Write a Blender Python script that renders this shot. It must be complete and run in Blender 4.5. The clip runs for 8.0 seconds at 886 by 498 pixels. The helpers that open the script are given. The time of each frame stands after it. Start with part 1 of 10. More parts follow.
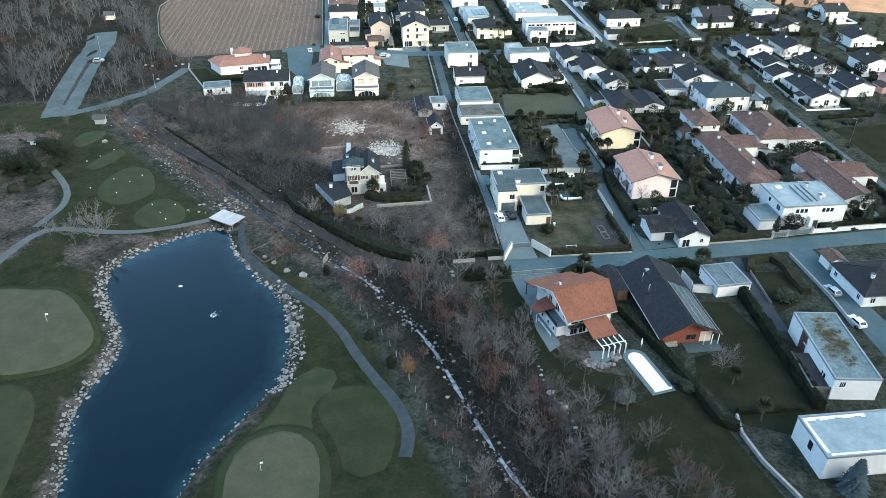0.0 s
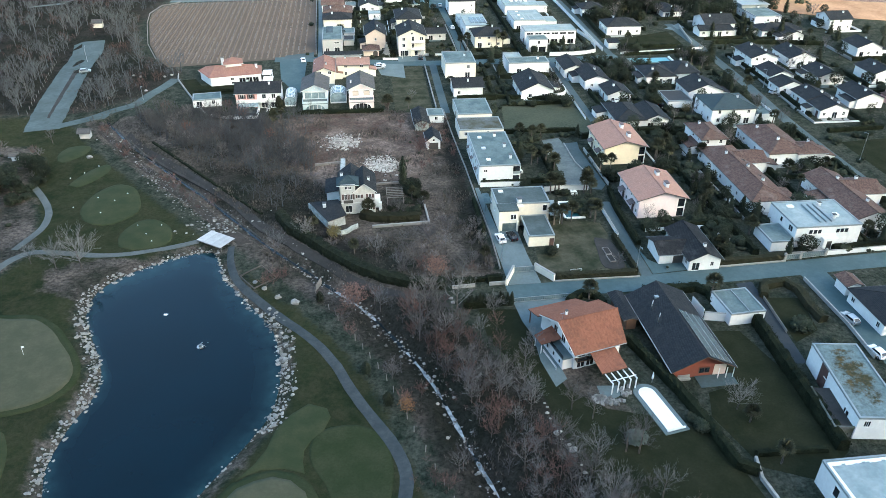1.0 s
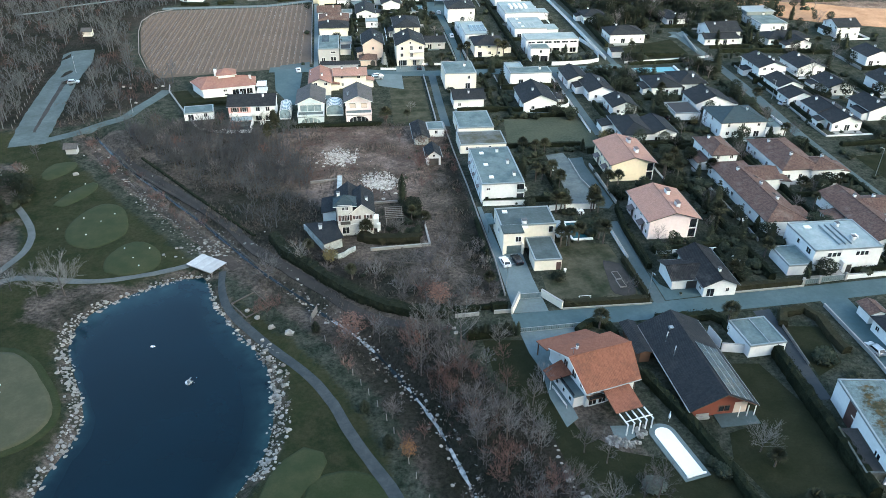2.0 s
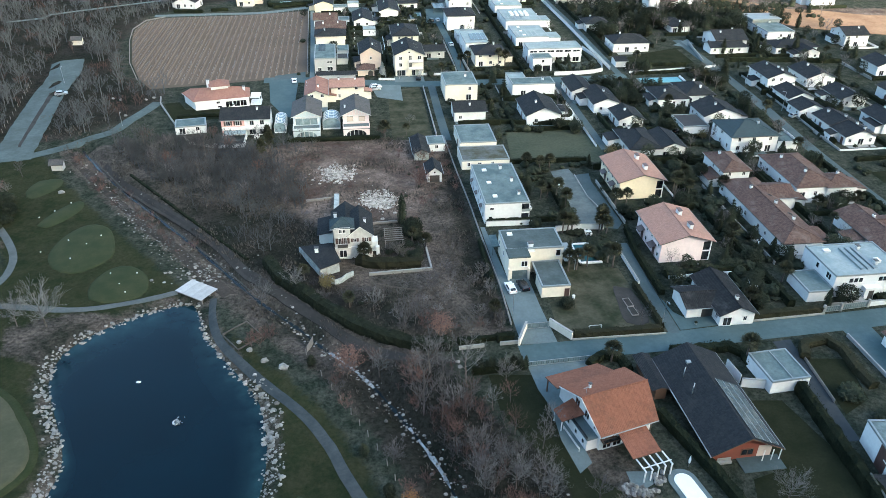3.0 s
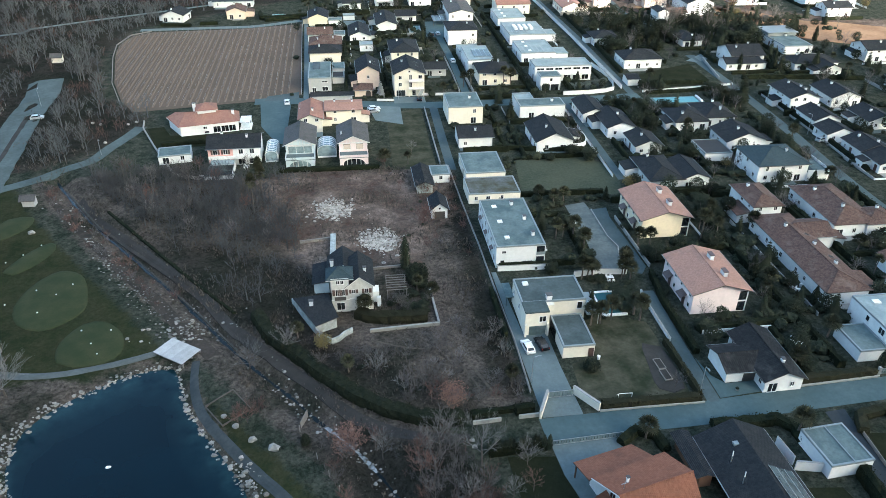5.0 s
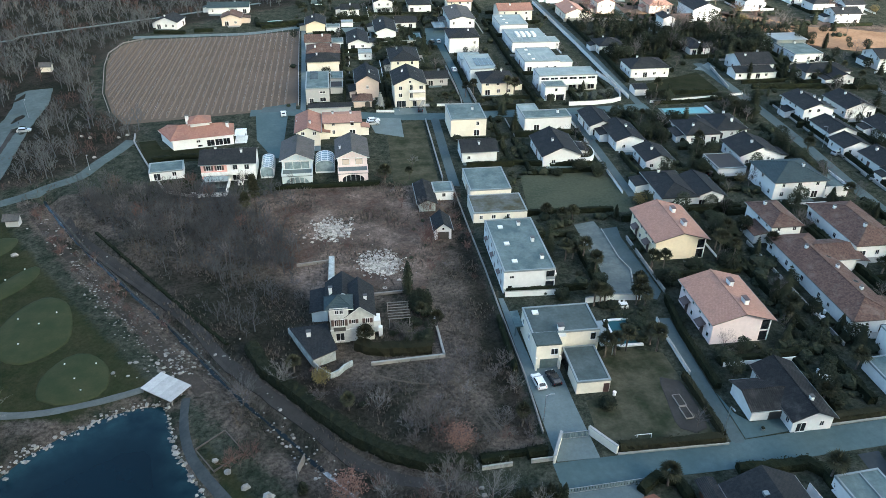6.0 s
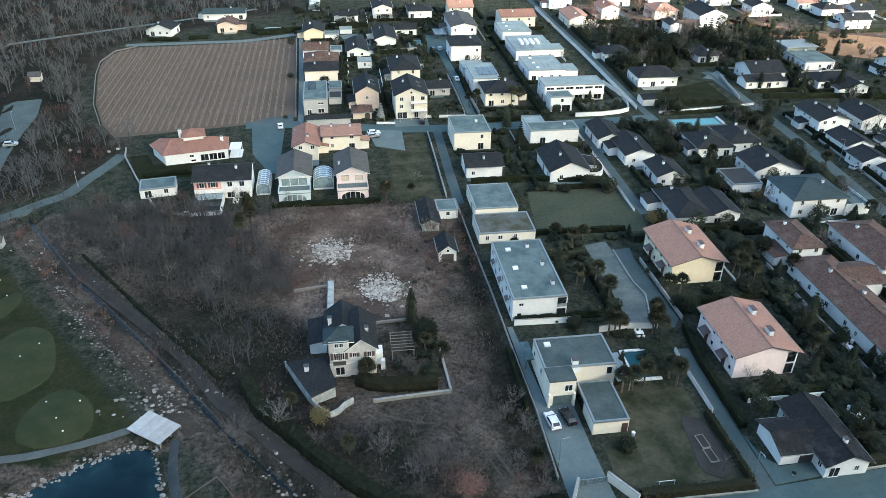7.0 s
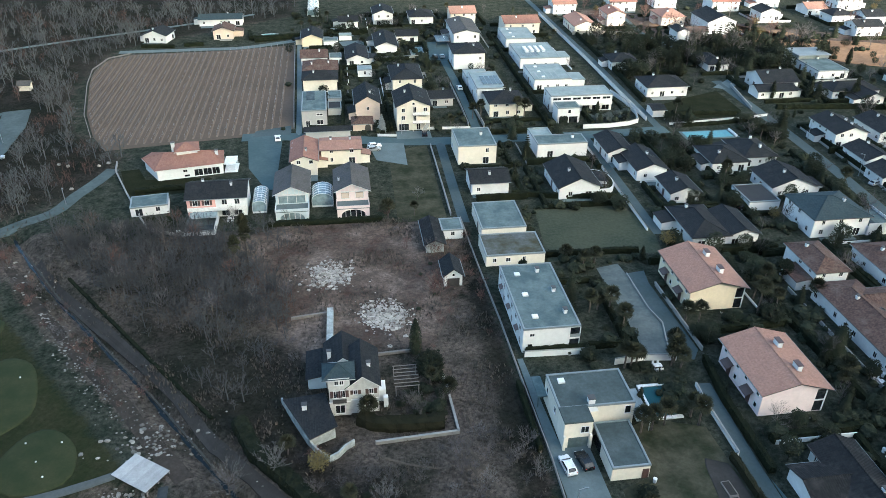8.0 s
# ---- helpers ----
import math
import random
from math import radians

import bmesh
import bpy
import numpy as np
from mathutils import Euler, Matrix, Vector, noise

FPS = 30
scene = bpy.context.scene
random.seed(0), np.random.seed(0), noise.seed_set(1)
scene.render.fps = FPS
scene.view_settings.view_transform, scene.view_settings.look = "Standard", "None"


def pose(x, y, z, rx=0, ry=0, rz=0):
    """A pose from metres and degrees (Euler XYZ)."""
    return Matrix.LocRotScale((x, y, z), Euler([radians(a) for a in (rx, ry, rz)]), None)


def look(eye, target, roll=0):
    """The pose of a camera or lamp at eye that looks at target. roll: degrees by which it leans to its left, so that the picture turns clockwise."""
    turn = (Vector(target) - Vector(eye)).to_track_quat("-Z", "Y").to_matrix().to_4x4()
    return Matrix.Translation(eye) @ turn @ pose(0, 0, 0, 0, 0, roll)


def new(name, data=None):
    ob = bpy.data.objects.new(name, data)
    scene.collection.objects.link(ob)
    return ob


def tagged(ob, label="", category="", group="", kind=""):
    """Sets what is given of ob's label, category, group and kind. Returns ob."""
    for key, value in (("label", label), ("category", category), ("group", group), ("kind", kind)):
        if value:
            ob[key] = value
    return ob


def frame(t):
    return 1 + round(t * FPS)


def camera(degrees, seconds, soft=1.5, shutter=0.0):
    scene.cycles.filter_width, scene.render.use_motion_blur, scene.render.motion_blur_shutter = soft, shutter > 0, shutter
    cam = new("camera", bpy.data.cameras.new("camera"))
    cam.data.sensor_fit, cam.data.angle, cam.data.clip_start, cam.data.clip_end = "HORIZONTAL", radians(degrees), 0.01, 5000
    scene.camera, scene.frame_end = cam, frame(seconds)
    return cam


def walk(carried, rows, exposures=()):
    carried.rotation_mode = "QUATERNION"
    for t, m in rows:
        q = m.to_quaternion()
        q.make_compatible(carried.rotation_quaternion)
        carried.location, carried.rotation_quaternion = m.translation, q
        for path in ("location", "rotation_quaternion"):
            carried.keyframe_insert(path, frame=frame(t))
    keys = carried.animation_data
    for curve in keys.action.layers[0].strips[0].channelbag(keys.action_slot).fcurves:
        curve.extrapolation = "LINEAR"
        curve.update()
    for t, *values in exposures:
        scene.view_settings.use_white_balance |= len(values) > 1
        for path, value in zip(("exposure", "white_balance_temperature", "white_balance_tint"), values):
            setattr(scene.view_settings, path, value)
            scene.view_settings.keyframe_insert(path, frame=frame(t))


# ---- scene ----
cam = camera(61.5, 8.0, soft=0.75)
PATH = [
    (0, (0.027, 0.026, 95.033), (0.221, 1.709, 93.971), 0.5),
    (0.5, (0.166, 4.732, 95.038), (0.367, 6.416, 93.979), 0.5),
    (1, (0.258, 9.536, 95.049), (0.465, 11.221, 93.992), 0.6),
    (1.5, (0.299, 14.482, 95.059), (0.51, 16.168, 94.004), 0.6),
    (3, (0.281, 29.468, 95.098), (0.505, 31.156, 94.05), 0.7),
    (3.5, (0.244, 34.515, 95.115), (0.471, 36.204, 94.068), 0.7),
    (4, (0.183, 39.601, 95.125), (0.414, 41.29, 94.079), 0.7),
    (4.5, (0.14, 44.694, 95.114), (0.374, 46.384, 94.069), 0.7),
    (6, (-0.063, 60.099, 94.897), (0.18, 61.79, 93.857), 0.7),
    (6.5, (-0.145, 65.266, 94.813), (0.101, 66.957, 93.775), 0.8),
    (7, (-0.188, 70.427, 94.702), (0.06, 72.119, 93.665), 0.7),
    (7.5, (-0.218, 75.588, 94.618), (0.032, 77.281, 93.582), 0.8),
    (8, (-0.274, 80.733, 94.566), (-0.022, 82.426, 93.531), 0.8),
]
walk(cam, [(t, look(eye, target, roll)) for t, eye, target, roll in PATH], [(0.0, 2.90, 5600.0, 0.0), (4.0, 2.64, 5580.0, 0.0), (8.0, 2.38, 5540.0, 0.0)])

# ---------------------------------------------------------------- light
SUN_WAY = Vector((-0.55, 0.83, 0.0)).normalized()      # the way the low sun's light travels over the ground
SUN_HIGH = radians(14.0)
world = bpy.data.worlds.new("sky")
scene.world = world
world.use_nodes = True
wn = world.node_tree.nodes
sky = wn.new("ShaderNodeTexSky")
sky.sky_type = 'NISHITA'
sky.sun_disc = False
sky.sun_elevation = SUN_HIGH
sky.sun_rotation = math.atan2(-SUN_WAY.x, -SUN_WAY.y)
sky.air_density, sky.dust_density, sky.ozone_density = 1.0, 7.0, 1.0
wn["Background"].inputs["Strength"].default_value = 0.15
world.node_tree.links.new(sky.outputs["Color"], wn["Background"].inputs["Color"])

sun = new("sun", bpy.data.lights.new("sun", 'SUN'))
sun.data.energy, sun.data.angle, sun.data.color = 2.0, radians(0.6), (1.0, 0.80, 0.64)
sun.matrix_world = look((0, 0, 300), (SUN_WAY.x * 100, SUN_WAY.y * 100, 300 - 100 * math.tan(SUN_HIGH)))

# ---------------------------------------------------------------- small tools
TAU = 2 * math.pi


class Shape:
    """Collects the corners and faces of one mesh."""

    def __init__(self):
        self.v, self.f, self.m = [], [], []

    def face(self, pts, mat=0):
        n = len(self.v)
        self.v.extend(tuple(p) for p in pts)
        self.f.append(tuple(range(n, n + len(pts))))
        self.m.append(mat)
        return self

    def box(self, x0, y0, z0, x1, y1, z1, mat=0):
        n = len(self.v)
        self.v += [(x0, y0, z0), (x1, y0, z0), (x1, y1, z0), (x0, y1, z0), (x0, y0, z1), (x1, y0, z1), (x1, y1, z1), (x0, y1, z1)]
        for q in ((3, 2, 1, 0), (4, 5, 6, 7), (0, 1, 5, 4), (1, 2, 6, 5), (2, 3, 7, 6), (3, 0, 4, 7)):
            self.f.append(tuple(n + i for i in q))
            self.m.append(mat)
        return self

    def prism(self, outline, z0, z1, mat=0):
        n, k = len(self.v), len(outline)
        self.v += [(x, y, z0) for x, y in outline] + [(x, y, z1) for x, y in outline]
        self.f.append(tuple(n + i for i in reversed(range(k))))
        self.f.append(tuple(n + k + i for i in range(k)))
        for i in range(k):
            j = (i + 1) % k
            self.f.append((n + i, n + j, n + k + j, n + k + i))
        self.m += [mat] * (k + 2)
        return self

    def tube(self, p, q, r0, r1, sides=6, mat=0, caps=True):
        p, q = Vector(p), Vector(q)
        w = (q - p).normalized()
        a = w.orthogonal().normalized()
        b = w.cross(a)
        n = len(self.v)
        for c, r in ((p, r0), (q, r1)):
            for i in range(sides):
                s = TAU * i / sides
                self.v.append(tuple(c + (a * math.cos(s) + b * math.sin(s)) * r))
        for i in range(sides):
            j = (i + 1) % sides
            self.f.append((n + i, n + j, n + sides + j, n + sides + i))
            self.m.append(mat)
        if caps:
            self.f.append(tuple(n + i for i in reversed(range(sides))))
            self.f.append(tuple(n + sides + i for i in range(sides)))
            self.m += [mat, mat]
        return self

    def ball(self, c, rx, ry, rz, rough=0.0, rings=6, segs=9, mat=0, rng=None):
        n = len(self.v)
        rng = rng or random
        for i in range(rings + 1):
            a = math.pi * i / rings
            for j in range(segs):
                s = TAU * j / segs
                k = 1 + rough * (rng.random() - 0.5) * 2
                self.v.append((c[0] + rx * k * math.sin(a) * math.cos(s), c[1] + ry * k * math.sin(a) * math.sin(s), c[2] + rz * k * math.cos(a)))
        for i in range(rings):
            for j in range(segs):
                j2 = (j + 1) % segs
                self.f.append((n + i * segs + j, n + (i + 1) * segs + j, n + (i + 1) * segs + j2, n + i * segs + j2))
                self.m.append(mat)
        return self

    def mesh(self, name, mats, smooth=False):
        me = bpy.data.meshes.new(name)
        if len(self.v) < 3000:
            seen, back = {}, []
            for p in self.v:
                back.append(seen.setdefault((round(p[0], 4), round(p[1], 4), round(p[2], 4)), len(seen)))
            f = [tuple(dict.fromkeys(back[i] for i in q)) for q in self.f]
            keep = [i for i, q in enumerate(f) if len(q) > 2]
            self.v, self.f, self.m = list(seen), [f[i] for i in keep], [self.m[i] for i in keep]
        me.from_pydata(self.v, [], self.f)
        for m in (mats if isinstance(mats, (list, tuple)) else [mats]):
            me.materials.append(m)
        me.polygons.foreach_set("material_index", self.m)
        if smooth:
            me.polygons.foreach_set("use_smooth", [True] * len(self.f))
        me.update()
        return me


def part(name, shape, mats, parent=None, label="", at=None, smooth=False):
    """Links a shape (or a ready mesh) as one mesh object, under a thing or a part."""
    me = shape if isinstance(shape, bpy.types.Mesh) else shape.mesh(name, mats, smooth)
    ob = new(name, me)
    if parent is not None:
        ob.parent = parent
    if at is not None:
        ob.matrix_basis = at
    if label:
        tagged(ob, label)
    return ob


def thing(name, label, category, m=None, group="", kind=""):
    ob = new(name)
    ob.empty_display_size = 0.5
    if m is not None:
        ob.matrix_basis = m
    return tagged(ob, label, category, group, kind)


def spline(points, step=2.0, closed=False):
    """Points along a smooth curve through the given corners."""
    P = [Vector((p[0], p[1])) for p in points]
    n, out = len(P), []
    for i in range(n if closed else n - 1):
        if closed:
            a, b, c, d = P[i - 1], P[i], P[(i + 1) % n], P[(i + 2) % n]
        else:
            a, b, c, d = P[max(i - 1, 0)], P[i], P[i + 1], P[min(i + 2, n - 1)]
        k = max(1, int((c - b).length / step))
        for j in range(k):
            t = j / k
            out.append(0.5 * (2 * b + (c - a) * t + (2 * a - 5 * b + 4 * c - d) * t * t + (3 * b - a - 3 * c + d) * t ** 3))
    if not closed:
        out.append(P[-1])
    return out


def gap(px, py, line, closed=False):
    """Distance of points to a polyline, and the side on which they lie (positive: to its left)."""
    L = np.array([(p[0], p[1]) for p in line])
    if closed:
        L = np.vstack([L, L[:1]])
    best, side = np.full(px.shape, 1e9), np.zeros(px.shape)
    for (ax, ay), (bx, by) in zip(L[:-1], L[1:]):
        dx, dy = bx - ax, by - ay
        t = np.clip(((px - ax) * dx + (py - ay) * dy) / (dx * dx + dy * dy + 1e-9), 0, 1)
        d = np.hypot(px - ax - t * dx, py - ay - t * dy)
        near = d < best
        side = np.where(near, dx * (py - ay) - dy * (px - ax), side)
        best = np.minimum(best, d)
    return best, side


def inside(px, py, poly):
    L = [(p[0], p[1]) for p in poly]
    hit = np.zeros(np.shape(px), bool)
    for (ax, ay), (bx, by) in zip(L, L[1:] + L[:1]):
        if ay != by:
            hit ^= ((ay > py) != (by > py)) & (px < (bx - ax) * (py - ay) / (by - ay) + ax)
    return hit


def ease(t):
    t = np.clip(t, 0, 1)
    return t * t * (3 - 2 * t)


# ---------------------------------------------------------------- materials
def nodes_of(name):
    m = bpy.data.materials.new(name)
    m.use_nodes = True
    t = m.node_tree
    return m, t.nodes, t.links, t.nodes["Principled BSDF"]


def mixed(n, l, a, b, fac, mode='MIX'):
    """A colour mix; a, b: colours or sockets, fac: number or socket."""
    x = n.new("ShaderNodeMix")
    x.data_type, x.blend_type = 'RGBA', mode
    for i, s in ((0, fac), (6, a), (7, b)):
        if isinstance(s, bpy.types.NodeSocket):
            l.new(s, x.inputs[i])
        else:
            x.inputs[i].default_value = s if i == 0 else (*s[:3], 1)
    return x.outputs[2]


def grain(n, l, where, scale, detail=4.0, rough=0.6, lo=0.35, hi=0.65):
    """A noise between 0 and 1, sharpened between lo and hi."""
    x = n.new("ShaderNodeTexNoise")
    x.inputs["Scale"].default_value, x.inputs["Detail"].default_value, x.inputs["Roughness"].default_value = scale, detail, rough
    l.new(where, x.inputs["Vector"])
    r = n.new("ShaderNodeMapRange")
    r.inputs["From Min"].default_value, r.inputs["From Max"].default_value = lo, hi
    l.new(x.outputs["Fac"], r.inputs["Value"])
    return r.outputs["Result"]


def bumped(n, l, bsdf, height, strength, distance):
    b = n.new("ShaderNodeBump")
    b.inputs["Strength"].default_value, b.inputs["Distance"].default_value = strength, distance
    l.new(height, b.inputs["Height"])
    l.new(b.outputs["Normal"], bsdf.inputs["Normal"])


def surface(name, a, b, c=None, big=0.15, small=2.5, rough=0.85, bump=0.3, dist=0.05, metal=0.0, local=False, vary=0.0, spec=0.3, tone=0.8, island=0.0):
    """Two-scale surface: a and b mixed by large patches, c worn in by fine grain."""
    a, b, c = (tuple(tone * x for x in k) for k in (a, b, c or tuple(0.6 * x for x in a)))
    m, n, l, p = nodes_of(name)
    if local:
        where = n.new("ShaderNodeTexCoord").outputs["Object"]
    else:
        where = n.new("ShaderNodeNewGeometry").outputs["Position"]
    col = mixed(n, l, a, b, grain(n, l, where, big))
    fine = grain(n, l, where, small, 6.0, 0.7, 0.3, 0.75)
    col = mixed(n, l, col, c, mathed(n, l, 'MULTIPLY', fine, 0.6))
    if vary or island:
        r = n.new("ShaderNodeNewGeometry").outputs["Random Per Island"] if island else n.new("ShaderNodeObjectInfo").outputs["Random"]
        k = n.new("ShaderNodeMapRange")
        k.inputs["To Min"].default_value, k.inputs["To Max"].default_value = (1 - island, 1 + 0.4 * island) if island else (1 - vary, 1 + vary)
        l.new(r, k.inputs["Value"])
        g = n.new("ShaderNodeCombineColor")
        for i in range(3):
            l.new(k.outputs["Result"], g.inputs[i])
        col = mixed(n, l, col, g.outputs[0], 1.0, 'MULTIPLY')
    l.new(col, p.inputs["Base Color"])
    p.inputs["Roughness"].default_value, p.inputs["Metallic"].default_value = rough, metal
    p.inputs["Specular IOR Level"].default_value = spec
    if bump:
        bumped(n, l, p, fine, bump, dist)
    return m


def mathed(n, l, op, a, b):
    x = n.new("ShaderNodeMath")
    x.operation = op
    for i, s in enumerate((a, b)):
        if isinstance(s, bpy.types.NodeSocket):
            l.new(s, x.inputs[i])
        else:
            x.inputs[i].default_value = s
    return x.outputs[0]


def tiled(name, a, b, moss, across=0.28, along=0.36, rough=0.8, tone=0.85):
    """Roof tiles: columns across the local x, courses down the local y, single tiles of uneven tone, stains."""
    a, b, moss = (tuple(tone * x for x in k) for k in (a, b, moss))
    m, n, l, p = nodes_of(name)
    where = n.new("ShaderNodeTexCoord").outputs["Object"]
    s = n.new("ShaderNodeSeparateXYZ")
    l.new(where, s.inputs[0])
    wave = mathed(n, l, 'SINE', mathed(n, l, 'MULTIPLY', s.outputs["X"], TAU / across), 0)
    step = mathed(n, l, 'FRACT', mathed(n, l, 'MULTIPLY', s.outputs["Y"], 1 / along), 0)
    cell = n.new("ShaderNodeTexWhiteNoise")
    cell.noise_dimensions = '2D'
    v = n.new("ShaderNodeCombineXYZ")
    l.new(mathed(n, l, 'FLOOR', mathed(n, l, 'MULTIPLY', s.outputs["X"], 1 / across), 0), v.inputs[0])
    l.new(mathed(n, l, 'FLOOR', mathed(n, l, 'MULTIPLY', s.outputs["Y"], 1 / along), 0), v.inputs[1])
    l.new(v.outputs[0], cell.inputs["Vector"])
    col = mixed(n, l, a, b, mathed(n, l, 'MULTIPLY', cell.outputs["Value"], 0.9))
    col = mixed(n, l, col, moss, mathed(n, l, 'MULTIPLY', grain(n, l, where, 0.35, 6.0, 0.65, 0.5, 0.75), 0.75))
    col = mixed(n, l, col, tuple(0.55 * x for x in a), mathed(n, l, 'MULTIPLY', grain(n, l, where, 2.2, 5.0, 0.7, 0.5, 0.8), 0.5))
    l.new(col, p.inputs["Base Color"])
    p.inputs["Roughness"].default_value, p.inputs["Specular IOR Level"].default_value = rough, 0.08
    bumped(n, l, p, mathed(n, l, 'ADD', mathed(n, l, 'MULTIPLY', wave, 0.5), step), 0.7, 0.06)
    return m


def plain(name, c, rough=0.5, metal=0.0, spec=0.5):
    m, n, l, p = nodes_of(name)
    where = n.new("ShaderNodeTexCoord").outputs["Object"]
    l.new(mixed(n, l, c, tuple(0.75 * x for x in c), grain(n, l, where, 1.7)), p.inputs["Base Color"])
    p.inputs["Roughness"].default_value, p.inputs["Metallic"].default_value, p.inputs["Specular IOR Level"].default_value = rough, metal, spec
    return m


WALLS = {}
for key, c in dict(white=(0.72, 0.735, 0.735), cream=(0.74, 0.70, 0.60), yellow=(0.78, 0.69, 0.51), pink=(0.78, 0.67, 0.66), peach=(0.62, 0.52, 0.44),
                   grey=(0.42, 0.43, 0.43), blue=(0.62, 0.71, 0.74), orange=(0.21, 0.066, 0.042), stone=(0.25, 0.24, 0.22), rose=(0.68, 0.40, 0.36), wood=(0.12, 0.07, 0.045)).items():
    WALLS[key] = surface("render_" + key, c, tuple(0.88 * x for x in c), tuple(0.72 * x for x in c), 0.25, 1.3, 0.9, 0.1, 0.02, vary=0.05, tone=1.0)
WALLS["old"] = surface("render_old", (0.62, 0.62, 0.60), (0.50, 0.50, 0.47), (0.30, 0.30, 0.28), 0.45, 1.6, 0.95, 0.2, 0.02, spec=0.1, tone=1.0)
WALLS["weathered"] = surface("render_weathered", (0.46, 0.50, 0.50), (0.27, 0.29, 0.28), (0.14, 0.15, 0.14), 0.7, 1.8, 0.95, 0.3, 0.03, spec=0.1, tone=1.0)
ROOFS = dict(
    dark=tiled("tiles_dark", (0.020, 0.023, 0.027), (0.034, 0.036, 0.039), (0.048, 0.049, 0.048)),
    speckled=tiled("tiles_speckled", (0.018, 0.019, 0.021), (0.030, 0.030, 0.031), (0.085, 0.085, 0.08), 0.4, 0.45),
    grey=tiled("tiles_grey", (0.085, 0.085, 0.088), (0.12, 0.115, 0.11), (0.06, 0.06, 0.05)),
    brown=tiled("tiles_brown", (0.080, 0.052, 0.044), (0.150, 0.098, 0.080), (0.20, 0.165, 0.14)),
    red=tiled("tiles_red", (0.265, 0.140, 0.108), (0.335, 0.19, 0.15), (0.19, 0.125, 0.10)),
    pink=tiled("tiles_pink", (0.33, 0.19, 0.145), (0.41, 0.245, 0.19), (0.25, 0.165, 0.135)),
    chalet=tiled("tiles_chalet", (0.215, 0.090, 0.056), (0.275, 0.122, 0.077), (0.13, 0.064, 0.046), 0.30, 0.40),
    teal=tiled("tiles_slate", (0.040, 0.062, 0.073), (0.058, 0.080, 0.090), (0.04, 0.052, 0.055)),
)
DECK = surface("roof_gravel", (0.088, 0.132, 0.138), (0.185, 0.24, 0.243), (0.055, 0.075, 0.075), 0.26, 1.5, 0.95, 0.3, 0.03)
DECK_SLATE = surface("roof_slate_gravel", (0.060, 0.084, 0.086), (0.105, 0.135, 0.135), (0.035, 0.045, 0.043), 0.3, 1.4, 0.95, 0.3, 0.03)
DECK_PALE = surface("roof_gravel_pale", (0.25, 0.315, 0.325), (0.37, 0.43, 0.435), (0.17, 0.21, 0.215), 0.25, 1.2, 0.95, 0.3, 0.03)
DECK_MOSS = surface("roof_moss", (0.150, 0.170, 0.170), (0.062, 0.055, 0.020), (0.036, 0.034, 0.022), 0.24, 1.3, 0.95, 0.5, 0.06)
def mossy_deck():
    """Grey roof gravel with cushions of olive moss spreading from its middle."""
    m, n, l, p = nodes_of("roof_gravel_mossy")
    where = n.new("ShaderNodeTexCoord").outputs["Object"]
    x = n.new("ShaderNodeSeparateXYZ")
    l.new(where, x.inputs[0])
    deck = mixed(n, l, (0.10, 0.135, 0.138), (0.17, 0.215, 0.218), grain(n, l, where, 0.3, 5.0, 0.65))
    deck = mixed(n, l, deck, (0.05, 0.062, 0.06), mathed(n, l, 'MULTIPLY', grain(n, l, where, 1.6, 6.0, 0.7, 0.4, 0.7), 0.6))
    off = mathed(n, l, 'ADD', mathed(n, l, 'MULTIPLY', mathed(n, l, 'POWER', mathed(n, l, 'ABSOLUTE', x.outputs["X"], 0), 2.0), 0.045), mathed(n, l, 'MULTIPLY', mathed(n, l, 'POWER', mathed(n, l, 'ABSOLUTE', mathed(n, l, 'SUBTRACT', x.outputs["Y"], 1.0), 0), 2.0), 0.006))
    patch = mathed(n, l, 'SUBTRACT', grain(n, l, where, 0.55, 7.0, 0.72, 0.25, 0.7), off)
    r = n.new("ShaderNodeMapRange")
    r.inputs["From Min"].default_value, r.inputs["From Max"].default_value = 0.15, 0.5
    l.new(patch, r.inputs["Value"])
    moss = mixed(n, l, (0.036, 0.036, 0.020), (0.085, 0.062, 0.026), grain(n, l, where, 0.8, 5.0, 0.7, 0.45, 0.65))
    l.new(mixed(n, l, deck, moss, r.outputs["Result"]), p.inputs["Base Color"])
    p.inputs["Roughness"].default_value, p.inputs["Specular IOR Level"].default_value = 1.0, 0.1
    bumped(n, l, p, r.outputs["Result"], 0.5, 0.06)
    return m


PARAPET = surface("sheet_metal", (0.34, 0.385, 0.395), (0.28, 0.32, 0.33), None, 0.3, 2.0, 0.5, 0.05, 0.01, 0.3)
GATE_GREY = plain("gate_paint_grey", (0.13, 0.175, 0.185), 0.6)
TRIM = plain("white_trim", (0.75, 0.75, 0.74))
TRIM_DARK = plain("dark_trim", (0.06, 0.055, 0.05))
SHUTTER = plain("shutter_brown", (0.085, 0.05, 0.042))
CONCRETE = surface("concrete", (0.40, 0.40, 0.38), (0.32, 0.32, 0.31), (0.22, 0.22, 0.21), 0.3, 2.0, 0.9, 0.2, 0.02)
ASPHALT = surface("asphalt", (0.060, 0.102, 0.110), (0.094, 0.138, 0.144), (0.040, 0.066, 0.070), 0.12, 0.9, 0.9, 0.15, 0.02)
ASPHALT_OLD = surface("asphalt_old", (0.060, 0.090, 0.096), (0.094, 0.124, 0.128), (0.038, 0.053, 0.055), 0.12, 1.5, 0.9, 0.2, 0.02)
LANE = surface("lane_gravel", (0.125, 0.160, 0.160), (0.088, 0.112, 0.111), (0.050, 0.060, 0.057), 0.12, 0.8, 0.95, 0.3, 0.03, spec=0.1)
